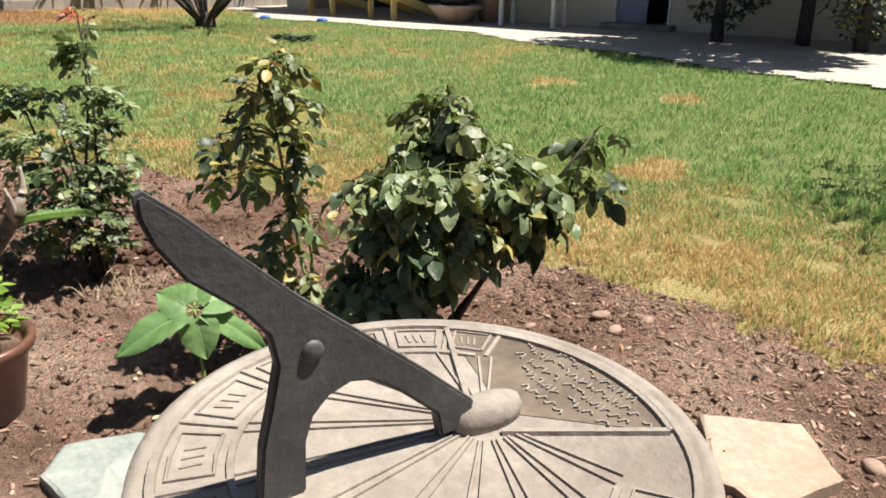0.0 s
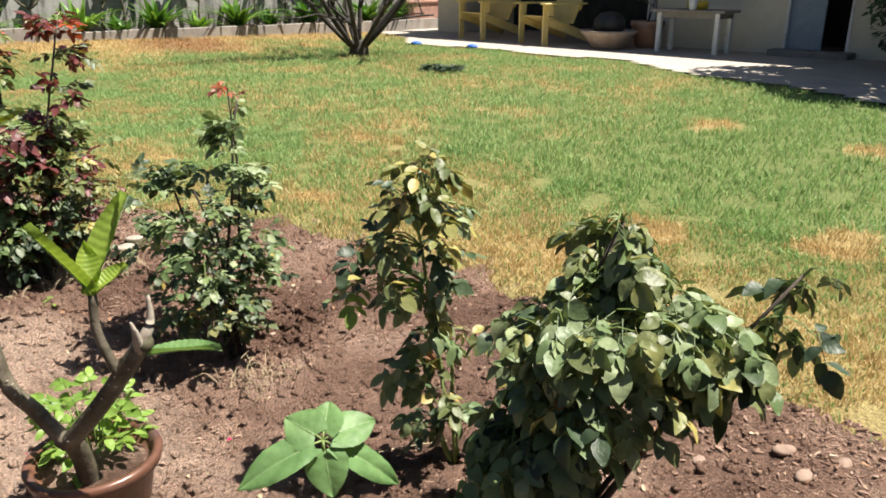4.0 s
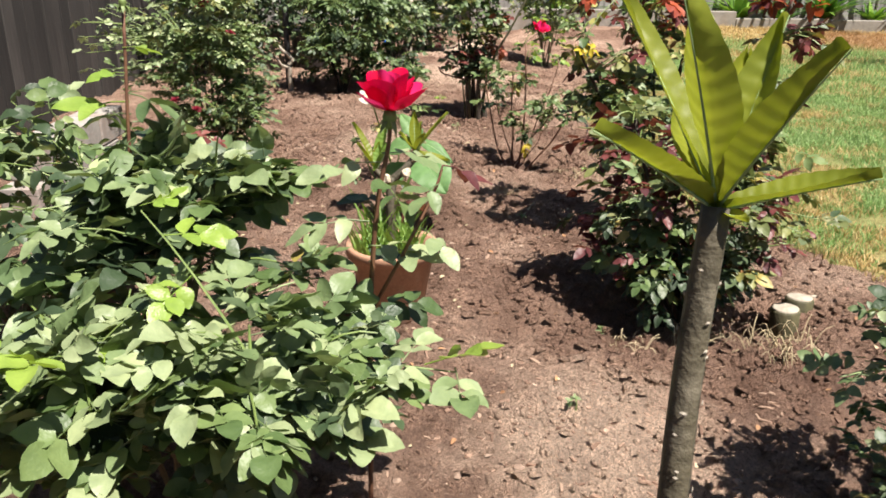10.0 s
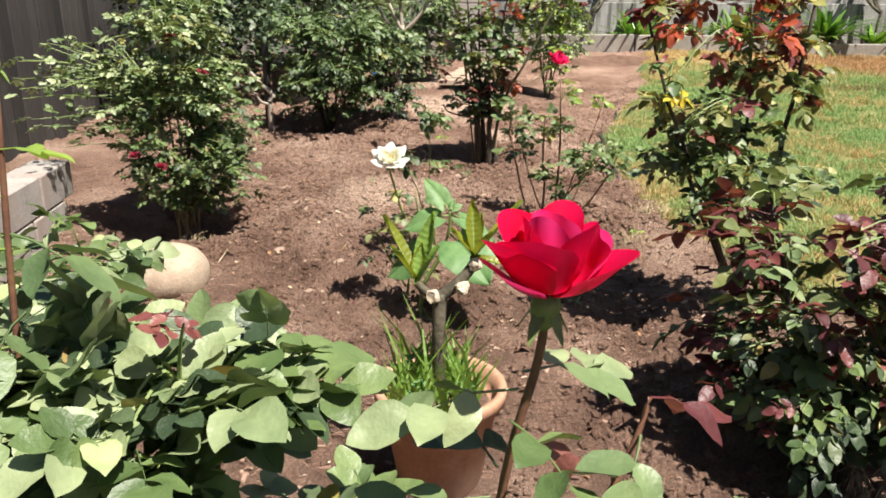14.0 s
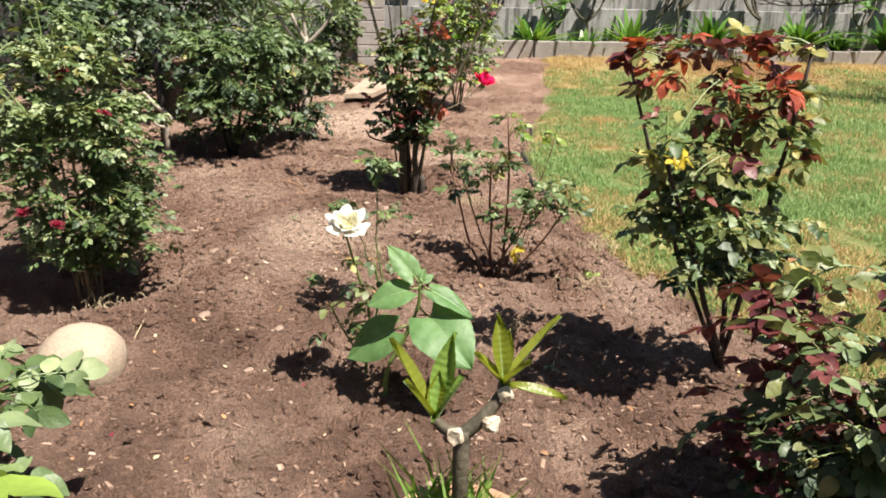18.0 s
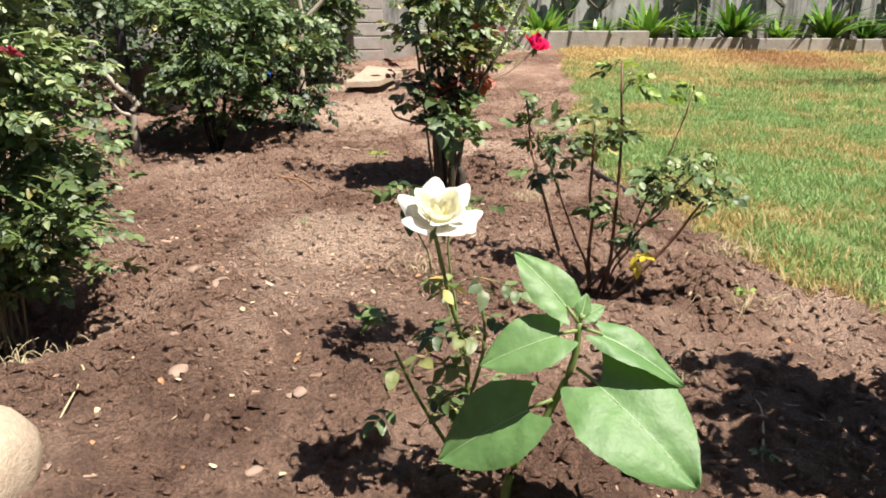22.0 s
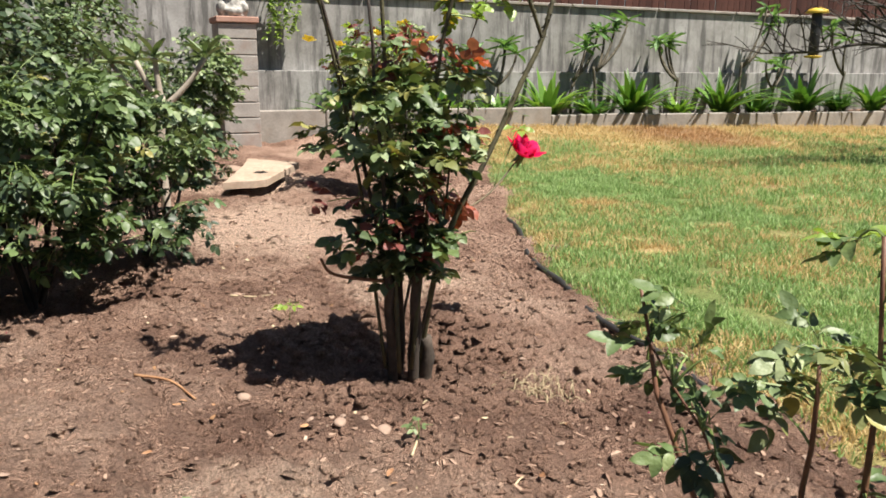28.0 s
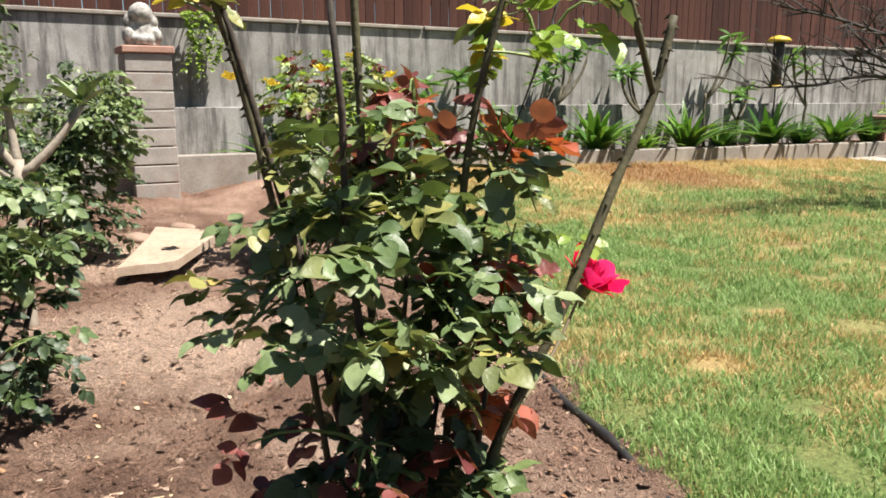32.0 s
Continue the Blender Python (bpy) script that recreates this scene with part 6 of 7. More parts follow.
for row in range(5):
    y0 = -R * (0.82 - 0.072 * row)
    half = R * (0.24, 0.38, 0.34, 0.24, 0.12)[row]
    x0 = -half
    while x0 < half - 0.01:
        l = rr.uniform(0.006, 0.010)
        if rr.random() < 0.16:
            x0 += 0.006
        zig = [sy * (y0 + q) + sx * (x0 + l * s_) for s_, q in ((0, rr.choice((-0.004, 0.003))), (0.3, rr.choice((0.004, -0.003))), (0.7, rr.choice((-0.004, 0.0))), (1.0, rr.choice((0.004, -0.001))))]
        raised("motto_letter", [tuple(q) for q in zig], 0.0013, 0.0020, M_STONEDIAL)
        x0 += l + 0.003
for s_ in (1, -1):
    g_ = FA if s_ > 0 else FB
    raised("border_bar", [tuple(b2 + sx * 0.022 * s_), (R * 0.87 * math.cos(g_), R * 0.87 * math.sin(g_))], 0.0040, 0.0036)
raised("field_rim", ring(R * 0.875, FA, FB, 30), 0.0035, 0.0036)
b = lathe([(0.019, ZT - 0.004), (0.0205, ZT + 0.008), (0.018, ZT + 0.017), (0.011, ZT + 0.0215), (0.004, ZT + 0.0225)], 28)
bmesh.ops.scale(b, vec=(1.7, 0.82, 1), verts=b.verts)
bmesh.ops.rotate(b, cent=(0, 0, 0), matrix=Matrix.Rotation(GN, 3, "Z"), verts=b.verts)
bmesh.ops.translate(b, vec=BOSS, verts=b.verts)
part("boss", b, M_STONEDIAL, sd, "rounded pale boss", True)
# the gnomon: a flat iron blade in the plane of its rise, with one leg down to the dial
foot = Vector((BOSS.x, BOSS.y, ZT + 0.008))
ux = Vector((math.cos(GN), math.sin(GN), 0))
out = [(0.016, 0.018), (0.058, 0.056), (0.112, 0.102), (0.155, 0.138), (0.192, 0.174), (0.222, 0.203), (0.240, 0.218), (0.245, 0.216), (0.244, 0.203), (0.238, 0.186), (0.223, 0.163), (0.192, 0.136), (0.176, 0.115),
       (0.172, 0.093), (0.178, 0.066), (0.186, 0.035), (0.191, -0.014), (0.157, -0.014), (0.155, 0.030), (0.149, 0.048), (0.137, 0.060), (0.120, 0.066), (0.103, 0.062), (0.086, 0.050), (0.050, 0.017), (0.046, -0.004), (0.016, -0.004)]
gb = bmesh.new()
nrm = Vector((-ux.y, ux.x, 0))
va = [gb.verts.new(foot + ux * x + Vector((0, 0, z)) - nrm * 0.006) for x, z in out]
vb = [gb.verts.new(foot + ux * x + Vector((0, 0, z)) + nrm * 0.006) for x, z in out]
n = len(out)
gb.faces.new(va)
gb.faces.new(list(reversed(vb)))
for k in range(n):
    gb.faces.new((va[k], vb[k], vb[(k + 1) % n], va[(k + 1) % n]))
bmesh.ops.recalc_face_normals(gb, faces=gb.faces[:])
bmesh.ops.bevel(gb, geom=[e for e in gb.edges if abs((e.verts[0].co - e.verts[1].co).dot(nrm)) < 0.004], offset=0.0022, segments=2, affect="EDGES")
part("gnomon", gb, M_IRON, sd, "flat blackened iron gnomon")
for s in (-1, 1):
    v, f = lathe_lists([(0.008, 0.0), (0.0076, 0.0016), (0.0055, 0.0028), (0.002, 0.0034)], 1.0, 12)
    m = Matrix.Translation(foot + ux * 0.148 + Vector((0, 0, 0.098)) + nrm * 0.006 * s) @ nrm.to_track_quat("Z", "Y").to_matrix().to_4x4() @ Matrix.Diagonal((1, 1, s, 1))
    ob_mesh("rivet", [m @ Vector(p) for p in v], f if s > 0 else [tuple(reversed(q)) for q in f], M_IRON, sd, "", True)


# ---- stones ----
def boulder(name, place, size, material, label, seed, flat=1.0, group=""):
    rr = random.Random(seed)
    bm = bmesh.new()
    bmesh.ops.create_icosphere(bm, subdivisions=3, radius=1)
    o = Vector((rr.uniform(0, 50), rr.uniform(0, 50), rr.uniform(0, 50)))
    for v in bm.verts:
        v.co *= 1 + 0.16 * noise.noise(v.co * 1.1 + o) + 0.04 * noise.noise(v.co * 3.1 + o)
        v.co = Vector((v.co.x * size[0], v.co.y * size[1], v.co.z * size[2]))
    ob = part(name, bm, material, None, "", True)
    ob.matrix_world = pose(*place, 0, 0, rr.uniform(0, 360)) if flat else pose(*place)
    return tagged(ob, label, "stone", group)


def flagstone(corners, z, thick, material, label, seed, tilt=0.0):
    rr = random.Random(seed)
    cx = sum(c[0] for c in corners) / len(corners)
    cy = sum(c[1] for c in corners) / len(corners)
    rim = []
    n = len(corners)
    for k in range(n):
        a, b = Vector(corners[k]), Vector(corners[(k + 1) % n])
        for s in (0.0, 0.33, 0.66):
            p = a.lerp(b, s)
            rim.append((p.x - cx + rr.uniform(-0.012, 0.012), p.y - cy + rr.uniform(-0.012, 0.012)))
    bm = bmesh.new()
    lo = [bm.verts.new((x * 1.02, y * 1.02, -thick)) for x, y in rim]
    hi = [bm.verts.new((x, y, rr.uniform(-0.003, 0.003))) for x, y in rim]
    inn = [bm.verts.new((x * 0.93, y * 0.93, 0.006 + rr.uniform(-0.002, 0.002))) for x, y in rim]
    n = len(rim)
    for A, B in ((lo, hi), (hi, inn)):
        for k in range(n):
            bm.faces.new((A[k], A[(k + 1) % n], B[(k + 1) % n], B[k]))
    mid = bm.verts.new((0, 0, 0.007))
    for k in range(n):
        bm.faces.new((inn[k], inn[(k + 1) % n], mid))
    bmesh.ops.recalc_face_normals(bm, faces=bm.faces[:])
    ob = part("flagstone", bm, material)
    ob.matrix_world = pose(cx, cy, z, tilt, 0, 0)
    return tagged(ob, label, "flagstone", "flagstones in the bed")


boulder("boulder", (-1.45, -0.60, bed(-1.45, -0.6) + 0.05), (0.155, 0.185, 0.14), M_ROCK, "smooth rounded tan boulder on the soil", 5)
flagstone([(1.42, -6.01), (1.53, -6.29), (1.29, -6.42), (1.05, -6.30), (1.10, -6.12)], bed(1.3, -6.2) + 0.035, 0.06, M_FLAG, "pale sandstone flag lying on the soil", 1)
flagstone([(0.06, -4.60), (0.19, -4.51), (0.36, -4.63), (0.37, -4.82), (0.17, -4.89), (0.05, -4.77)], bed(0.2, -4.65) + 0.035, 0.05, M_SLATE, "grey-green flagstone lying on the soil", 2)
flagstone([(0.21, 5.20), (0.57, 6.05), (0.92, 5.80), (0.53, 5.22)], bed(0.55, 5.57) + 0.125, 0.05, M_FLAG, "pale stepping stone tilted in the soil", 3, 5.0)
for k, (x, y, s, l) in enumerate([(1.99, -5.44, 0.032, 0), (1.86, -5.55, 0.03, 0), (2.05, -5.62, 0.026, 0), (1.5, -6.5, 0.035, 0), (1.72, -5.25, 0.024, 0), (-0.92, 0.36, 0.035, 1), (-0.85, -0.63, 0.018, 0), (-0.72, -0.37, 0.02, 0), (-1.04, -0.12, 0.03, 1),
                                  (-0.3, 1.85, 0.022, 0), (0.04, 1.45, 0.025, 0), (-0.08, 1.5, 0.022, 0), (-1.0, 0.62, 0.04, 1), (0.5, 6.5, 0.10, 1), (0.7, 6.6, 0.07, 0), (0.85, 6.7, 0.08, 0), (0.2, 6.4, 0.05, 0), (1.4, 1.3, 0.05, 0), (0.05, -4.05, 0.04, 0), (-0.15, -4.0, 0.05, 1)]):
    boulder("stone", (x, y, bed(x, y) + crumbs(x, y) + s * 0.25), (s * 1.3, s * 0.9, s * 0.5), M_STONE, "rounded pale stone lying on the soil", 20 + k, group="loose stones")
# short log edging beside the purple rose
le = thing("log_edging", (1.19, -2.11, -0.055), "row of short log rounds with pale sawn tops beside the rose", "edging")
for x, y, top in ((0, 0, 0.055), (0.10, 0.09, 0.06), (0.20, 0.16, 0.045)):
    v, f = lathe_lists([(0.052, -0.14), (0.056, -0.03), (0.057, top - 0.008), (0.052, top)], 1.0, 18)
    ob = ob_mesh("log_round", v, f, M_CANE_OLD, le, "", True)
    lean = pose(x, y, 0, rng.uniform(-5, 5), rng.uniform(-5, 5), 0)
    ob.matrix_local = lean
    v, f = lathe_lists([(0.050, 0.0), (0.051, 0.003), (0.046, 0.005), (0.02, 0.006)], 1.0, 18)
    cap = ob_mesh("sawn_top", v, f, M_LOG, le, "", True)
    cap.matrix_local = lean @ pose(0, 0, top)
# black edging strip between bed and lawn
pts = [(edge_x(y) - 0.03 + 0.012 * math.sin(y * 5), y, bed(edge_x(y) - 0.03, y) - 0.004 + 0.022 * noise.noise(Vector((y * 1.3, 0, 0)))) for y in steps_between(1.2, 4.2, 0.12)]
v, f = tube(pts, 0.017, 0.017, 8, True, 0.12, rng)
tagged(ob_mesh("lawn_edging", v, f, M_HOSE, None, "", True), "black plastic edging half sunk along the lawn", "edging")
# twigs and straw on the soil
for k, (a, b, bow, rad, mat) in enumerate([((-0.62, 2.05), (-0.45, 1.87), 0.02, 0.006, M_DEADLEAF), ((-0.93, 0.55), (-0.75, 0.52), 0.01, 0.012, M_DEADLEAF), ((-1.35, -0.05), (-1.30, -0.35), 0.05, 0.004, M_STRAW), ((0.12, 0.9), (0.28, 1.02), 0.04, 0.004, M_STRAW),
                                           ((0.95, 0.45), (0.8, 0.3), 0.03, 0.004, M_STRAW), ((0.3, -0.9), (0.42, -0.7), 0.02, 0.004, M_STRAW), ((0.05, 1.25), (0.1, 1.38), 0.04, 0.004, M_STRAW), ((0.9, -4.35), (1.2, -4.55), 0.03, 0.004, M_STRAW), ((0.35, -1.3), (0.5, -1.22), 0.02, 0.003, M_STRAW), ((-0.15, 2.95), (0.05, 2.9), 0.01, 0.005, M_STRAW)]):
    p = [Vector((x, y, bed(x, y) + crumbs(x, y) + 0.006)) for x, y in (a, ((a[0] + b[0]) / 2 + bow, (a[1] + b[1]) / 2 + bow), b)]
    v, f = tube(bend(p, 5), rad, rad * 0.6, 5)
    tagged(ob_mesh("fallen_twig", v, f, mat, None, "", True), "dry bent twig lying on the soil", "twig", "fallen twigs")


# ---- planter by the wall ----
def strap_clump(x, y, seed, s=1.0):
    rr = random.Random(seed)
    c = thing("agapanthus_clump", (x, y, 0.29), "clump of arching strap leaves in the planter", "agapanthus", "clumps along the planter")
    h = Heap()
    for k in range(46):
        a = rr.uniform(0, math.tau)
        lean = rr.uniform(0.25, 1.35)
        l = s * rr.uniform(0.5, 0.85)
        w = rr.uniform(0.042, 0.066)
        d = Vector((math.cos(a), math.sin(a), 0))
        side = Vector((-d.y, d.x, 0)) * w
        foot = d * rr.uniform(0.01, 0.10)
        pv, pf_ = [], []
        for i in range(5):
            q = i / 4
            p = foot + d * l * lean * q * (0.6 + 0.5 * q) + Vector((0, 0, l * (q * 1.05 - 0.55 * lean * q * q)))
            ww = side * (1 - 0.9 * max(0, q - 0.55) / 0.45)
            pv += [p - ww, p + Vector((0, 0, -0.006)), p + ww]
        for i in range(4):
            b_ = i * 3
            pf_ += [(b_, b_ + 1, b_ + 4, b_ + 3), (b_ + 1, b_ + 2, b_ + 5, b_ + 4)]
        h.add(pv, pf_)
    h.make("strap_leaves", M_STRAP, c, "", True)


for k, (x, big) in enumerate([(2.6, 0.8), (4.05, 1.0), (5.0, 0.6), (5.95, 1.05), (6.75, 0.6), (7.5, 1.15), (8.5, 0.55), (9.42, 1.2), (10.4, 0.6), (11.45, 1.15), (12.4, 0.6), (13.35, 1.1), (14.4, 0.9)]):
    strap_clump(x, 9.75 + rng.uniform(-0.08, 0.08), 100 + k, big)


def wall_plumeria(x, y, h, seed, leaf=1.0):
    rr = random.Random(seed)
    t = thing("plumeria", (x, y, 0.24), "bare-branched plumeria with leaf tufts against the wall", "plumeria", "plumerias along the wall")
    v, f = tube(bend([(0, 0, 0), (rr.uniform(-0.05, 0.05), 0, h * 0.3), (rr.uniform(-0.08, 0.08), 0, h * 0.5)], 4), 0.030, 0.022, 7)
    ob_mesh("trunk", v, f, M_PLUM_BARK, t, "", True)
    for k in range(rr.choice((3, 4))):
        a = rr.uniform(0, math.tau)
        e = Vector((math.cos(a) * h * 0.33, math.sin(a) * 0.12, h * rr.uniform(0.8, 1.0)))
        v, f = tube(arc((0, 0, h * 0.46), e, (e.x * 0.2, 0, -0.03), 5), 0.026, 0.018, 6)
        ob_mesh("branch", v, f, M_PLUM_BARK, t, "", True)
        leaves = [((math.cos(b), math.sin(b), rr.uniform(-0.5, 0.9)), rr.uniform(0.2, 0.34) * leaf, 0.085 * leaf) for b in [rr.uniform(0, math.tau) for _ in range(8)]]
        rosette(t, Matrix.Identity(4), e, leaves, seed * 10 + k, M_SUNFLOWER)


for k, (x, h) in enumerate([(3.3, 1.3), (4.6, 1.0), (5.15, 1.25), (6.55, 1.4), (7.0, 1.75), (8.7, 1.4), (10.2, 1.95), (11.0, 1.1), (12.85, 1.65)]):
    wall_plumeria(x, 10.02, h, 200 + k)

lp = thing("garden_lamp", (11.93, 10.0, 0.24), "black post lamp with a yellow cap by the wall", "lamp")
part("post", lathe([(0.014, 0), (0.014, 1.12)], 10), M_BLACK, lp)
part("tray", lathe([(0.05, 1.06), (0.15, 1.08), (0.16, 1.11), (0.08, 1.115)], 20), M_LAMPTOP, lp, "faded amber tray", True)
part("body", lathe([(0.085, 1.11), (0.095, 1.13), (0.095, 1.86), (0.08, 1.88)], 18), M_BLACK, lp, "black cylindrical lantern body", True)
part("cap", lathe([(0.20, 1.88), (0.21, 1.90), (0.15, 1.95), (0.03, 1.985)], 20), M_LAMPTOP, lp, "faded yellow cap", True)

# block pier with a weathered statue
pr = thing("block_pier", (1.07, 9.2, 0.1), "square pier of pale blocks and bricks", "pier", kind="structure")
zz = 0.0
for k in range(8):
    hgt = 0.185
    part("pier_block", box(0.44 + rng.uniform(-0.01, 0.01), 0.44, hgt - 0.012, (rng.uniform(-0.008, 0.008), 0, zz + hgt / 2), 0.008), M_BLOCK, pr)
    zz += hgt
part("cap_brick", box(0.5, 0.5, 0.07, (0, 0, zz + 0.035), 0.01), M_BRICK, pr, "reddish brick cap")
ST = 0.1 + zz + 0.07
bm = bmesh.new()
for c, s in (((0, 0, 0.14), (0.15, 0.12, 0.15)), ((0.0, -0.05, 0.32), (0.12, 0.11, 0.11)), ((-0.13, -0.05, 0.10), (0.06, 0.09, 0.09)), ((0.13, -0.05, 0.10), (0.06, 0.09, 0.09)), ((0, -0.12, 0.06), (0.10, 0.08, 0.06)), ((-0.10, -0.02, 0.24), (0.07, 0.07, 0.09)), ((0.10, -0.02, 0.24), (0.07, 0.07, 0.09)), ((0, 0.0, 0.01), (0.18, 0.16, 0.02))):
    bmesh.ops.create_icosphere(bm, subdivisions=2, radius=1, matrix=Matrix.Translation(c) @ Matrix.Diagonal((*s, 1)))
for v in bm.verts:
    v.co += Vector((noise.noise(v.co * 14), noise.noise(v.co * 14 + Vector((5, 0, 0))), noise.noise(v.co * 14 + Vector((0, 5, 0))))) * 0.012
st = part("statue", bm, M_STATUE, None, "", True)
rm = st.modifiers.new("join", "REMESH")
rm.mode, rm.voxel_size, rm.use_smooth_shade = "VOXEL", 0.016, True
st.location = (1.05, 9.18, ST)
tagged(st, "weathered white seated stone figure on the pier", "statue")


# fallen dead leaves and petals on the soil
for mat, cnt, sz, nm, lb in ((M_DEADLEAF, 420, 0.022, "dead_leaves", "curled brown dead leaves strewn on the soil"), (M_STRAW, 380, 0.018, "dry_leaf_flakes", "pale dry leaf flakes strewn on the soil"), (M_PINKRED, 26, 0.012, "fallen_petals", "a few fallen red petals on the soil")):
    hp = Heap()
    for _ in range(cnt):
        y = rng.uniform(-6.6, 4.5)
        x = rng.uniform(-1.8, edge_x(y))
        v, f = leaflet(sz * rng.uniform(0.6, 1.5), sz * rng.uniform(0.4, 0.9), rng.uniform(-0.3, 0.9), rng.uniform(-0.4, 0.6))
        hp.add(v, f, pose(x, y, bed(x, y) + crumbs(x, y) + 0.007, rng.uniform(-30, 30), rng.uniform(-20, 20), rng.uniform(0, 360)))
    tagged(hp.make(nm, mat, None, "", True), lb, "leaf litter", kind="stuff")


# ---- bare multi-stemmed tree on the lawn ----
tr = thing("tree", (9.0, 5.0, turf(9.0, 5.0) - 0.03), "small leafless multi-stemmed tree on the lawn", "tree")
rt_ = random.Random(77)
tw = Heap()


def grow(a, way, length, rad, depth):
    b = a + way * length
    pts = arc(a, b, Vector((rt_.uniform(-1, 1), rt_.uniform(-1, 1), rt_.uniform(0, 0.6))) * length * 0.08, 5)
    v, f = tube(pts, rad, rad * 0.62, 6 if depth < 2 else 4, depth < 2)
    if depth < 2:
        ob_mesh("limb", v, f, M_BARK, tr, "", True)
    else:
        tw.add(v, f)
    if depth > 4:
        return
    for k in range(rt_.choice((2, 3, 3))):
        s = rt_.uniform(0.45, 1.0)
        p = pts[min(5, int(s * 5))]
        d = (way + Vector((rt_.gauss(0, 0.42), rt_.gauss(0, 0.42), rt_.gauss(0.02, 0.25)))).normalized()
        grow(p, d, length * rt_.uniform(0.5, 0.72), rad * 0.55, depth + 1)


v, f = tube([(0, 0, 0), (0.02, 0, 0.12), (0, 0, 0.30)], 0.20, 0.17, 10)
ob_mesh("trunk", v, f, M_BARK, tr, "", True)
for k in range(11):
    a = k * 0.571 + rt_.uniform(-0.2, 0.2)
    lean = rt_.uniform(0.3, 1.25)
    grow(Vector((math.cos(a) * 0.10, math.sin(a) * 0.10, 0.16)), Vector((math.cos(a) * lean, math.sin(a) * lean, 1)).normalized(), rt_.uniform(1.5, 2.0), 0.048, 0)
# low limbs reaching out over the lawn
base_ = Vector((9.0, 5.0, turf(9.0, 5.0) - 0.03))
for limb in ([(9.0, 5.0, 0.5), (8.2, 5.3, 1.15), (7.5, 5.5, 1.37), (6.6, 5.5, 1.27), (5.78, 5.5, 1.24)], [(8.6, 5.15, 0.95), (7.9, 5.2, 1.55), (6.9, 5.4, 1.85), (6.1, 5.6, 1.98)], [(8.3, 5.0, 1.2), (7.4, 4.9, 1.75), (6.5, 5.0, 2.15)]):
    pts = [p - base_ for p in bend(limb, 5)]
    v, f = tube(pts, 0.034, 0.008, 6, True, 0.1, rt_)
    ob_mesh("limb", v, f, M_BARK, tr, "", True)
    for p in pts[6:]:
        for _ in range(2):
            grow(p, Vector((-0.7 + rt_.gauss(0, 0.4), rt_.gauss(0, 0.5), rt_.gauss(0.25, 0.35))).normalized(), rt_.uniform(0.25, 0.5), 0.009, 4)
tagged(tw.make("brushwood", M_BARK, tr), kind="stuff")


# ---- big leafy tree behind the west roses ----
def leafy_tree(place, trunk_h, blobs, count, leaf, seed, label, material):
    rr = random.Random(seed)
    t = thing("tree", place, label, "tree")
    v, f = tube(bend([(0, 0, -0.1), (0.05, 0.02, trunk_h * 0.5), (0.0, 0.0, trunk_h)], 5), 0.12, 0.08, 9)
    ob_mesh("trunk", v, f, M_BARK, t, "", True)
    h = Heap()
    lv, lf = leaflet(leaf, leaf * 0.55, 0.2, 0.3)
    for (c, rad) in blobs:
        v, f = tube(arc((0, 0, trunk_h * 0.8), c, (0, 0, 0.1), 5), 0.045, 0.015, 6)
        ob_mesh("limb", v, f, M_BARK, t, "", True)
        for _ in range(int(count * rad[0] * rad[1] * rad[2])):
            p, d = in_blob((c, rad), rr, 0.35)
            if noise.noise(p * 2.3 + Vector((seed, 0, 0))) < -0.18:
                continue
            a = rr.uniform(0, math.tau)
            h.add(lv, lf, aim(p, (d.x + math.cos(a), d.y + math.sin(a), rr.uniform(-0.6, 0.3)), rr, 40, rr.uniform(0.6, 1.2)))
    h.make("crown", material, t, "", True)


leafy_tree((-2.2, 8.0, 0.1), 1.4, [((-0.3, 0, 1.5), (1.0, 0.9, 0.9)), ((0.9, -0.1, 1.2), (0.9, 0.8, 0.8)), ((0.2, 0.2, 2.3), (1.2, 1.0, 0.8)), ((-0.4, -1.0, 0.9), (0.8, 0.8, 0.8)), ((1.3, 0.6, 1.7), (0.8, 0.7, 0.8))], 5000, 0.10, 91, "dark leafy shrub-like tree in the corner by the fence", M_LEAF_DARK)
leafy_tree((-0.6, 7.2, 0.1), 0.8, [((0, 0, 1.15), (0.7, 0.6, 0.45)), ((0.3, -0.2, 0.8), (0.55, 0.5, 0.4))], 9000, 0.055, 92, "feathery bright green shrub behind the roses", M_LEAF_PALE)
leafy_tree((-2.5, 4.2, 0.05), 0.9, [((0, 0, 1.1), (0.6, 0.9, 0.8)), ((0.5, 0.6, 0.8), (0.8, 0.7, 0.7)), ((0.9, 1.4, 1.1), (0.8, 0.8, 0.8))], 3800, 0.09, 93, "dark shrub growing against the grey fence", M_LEAF_DARK)
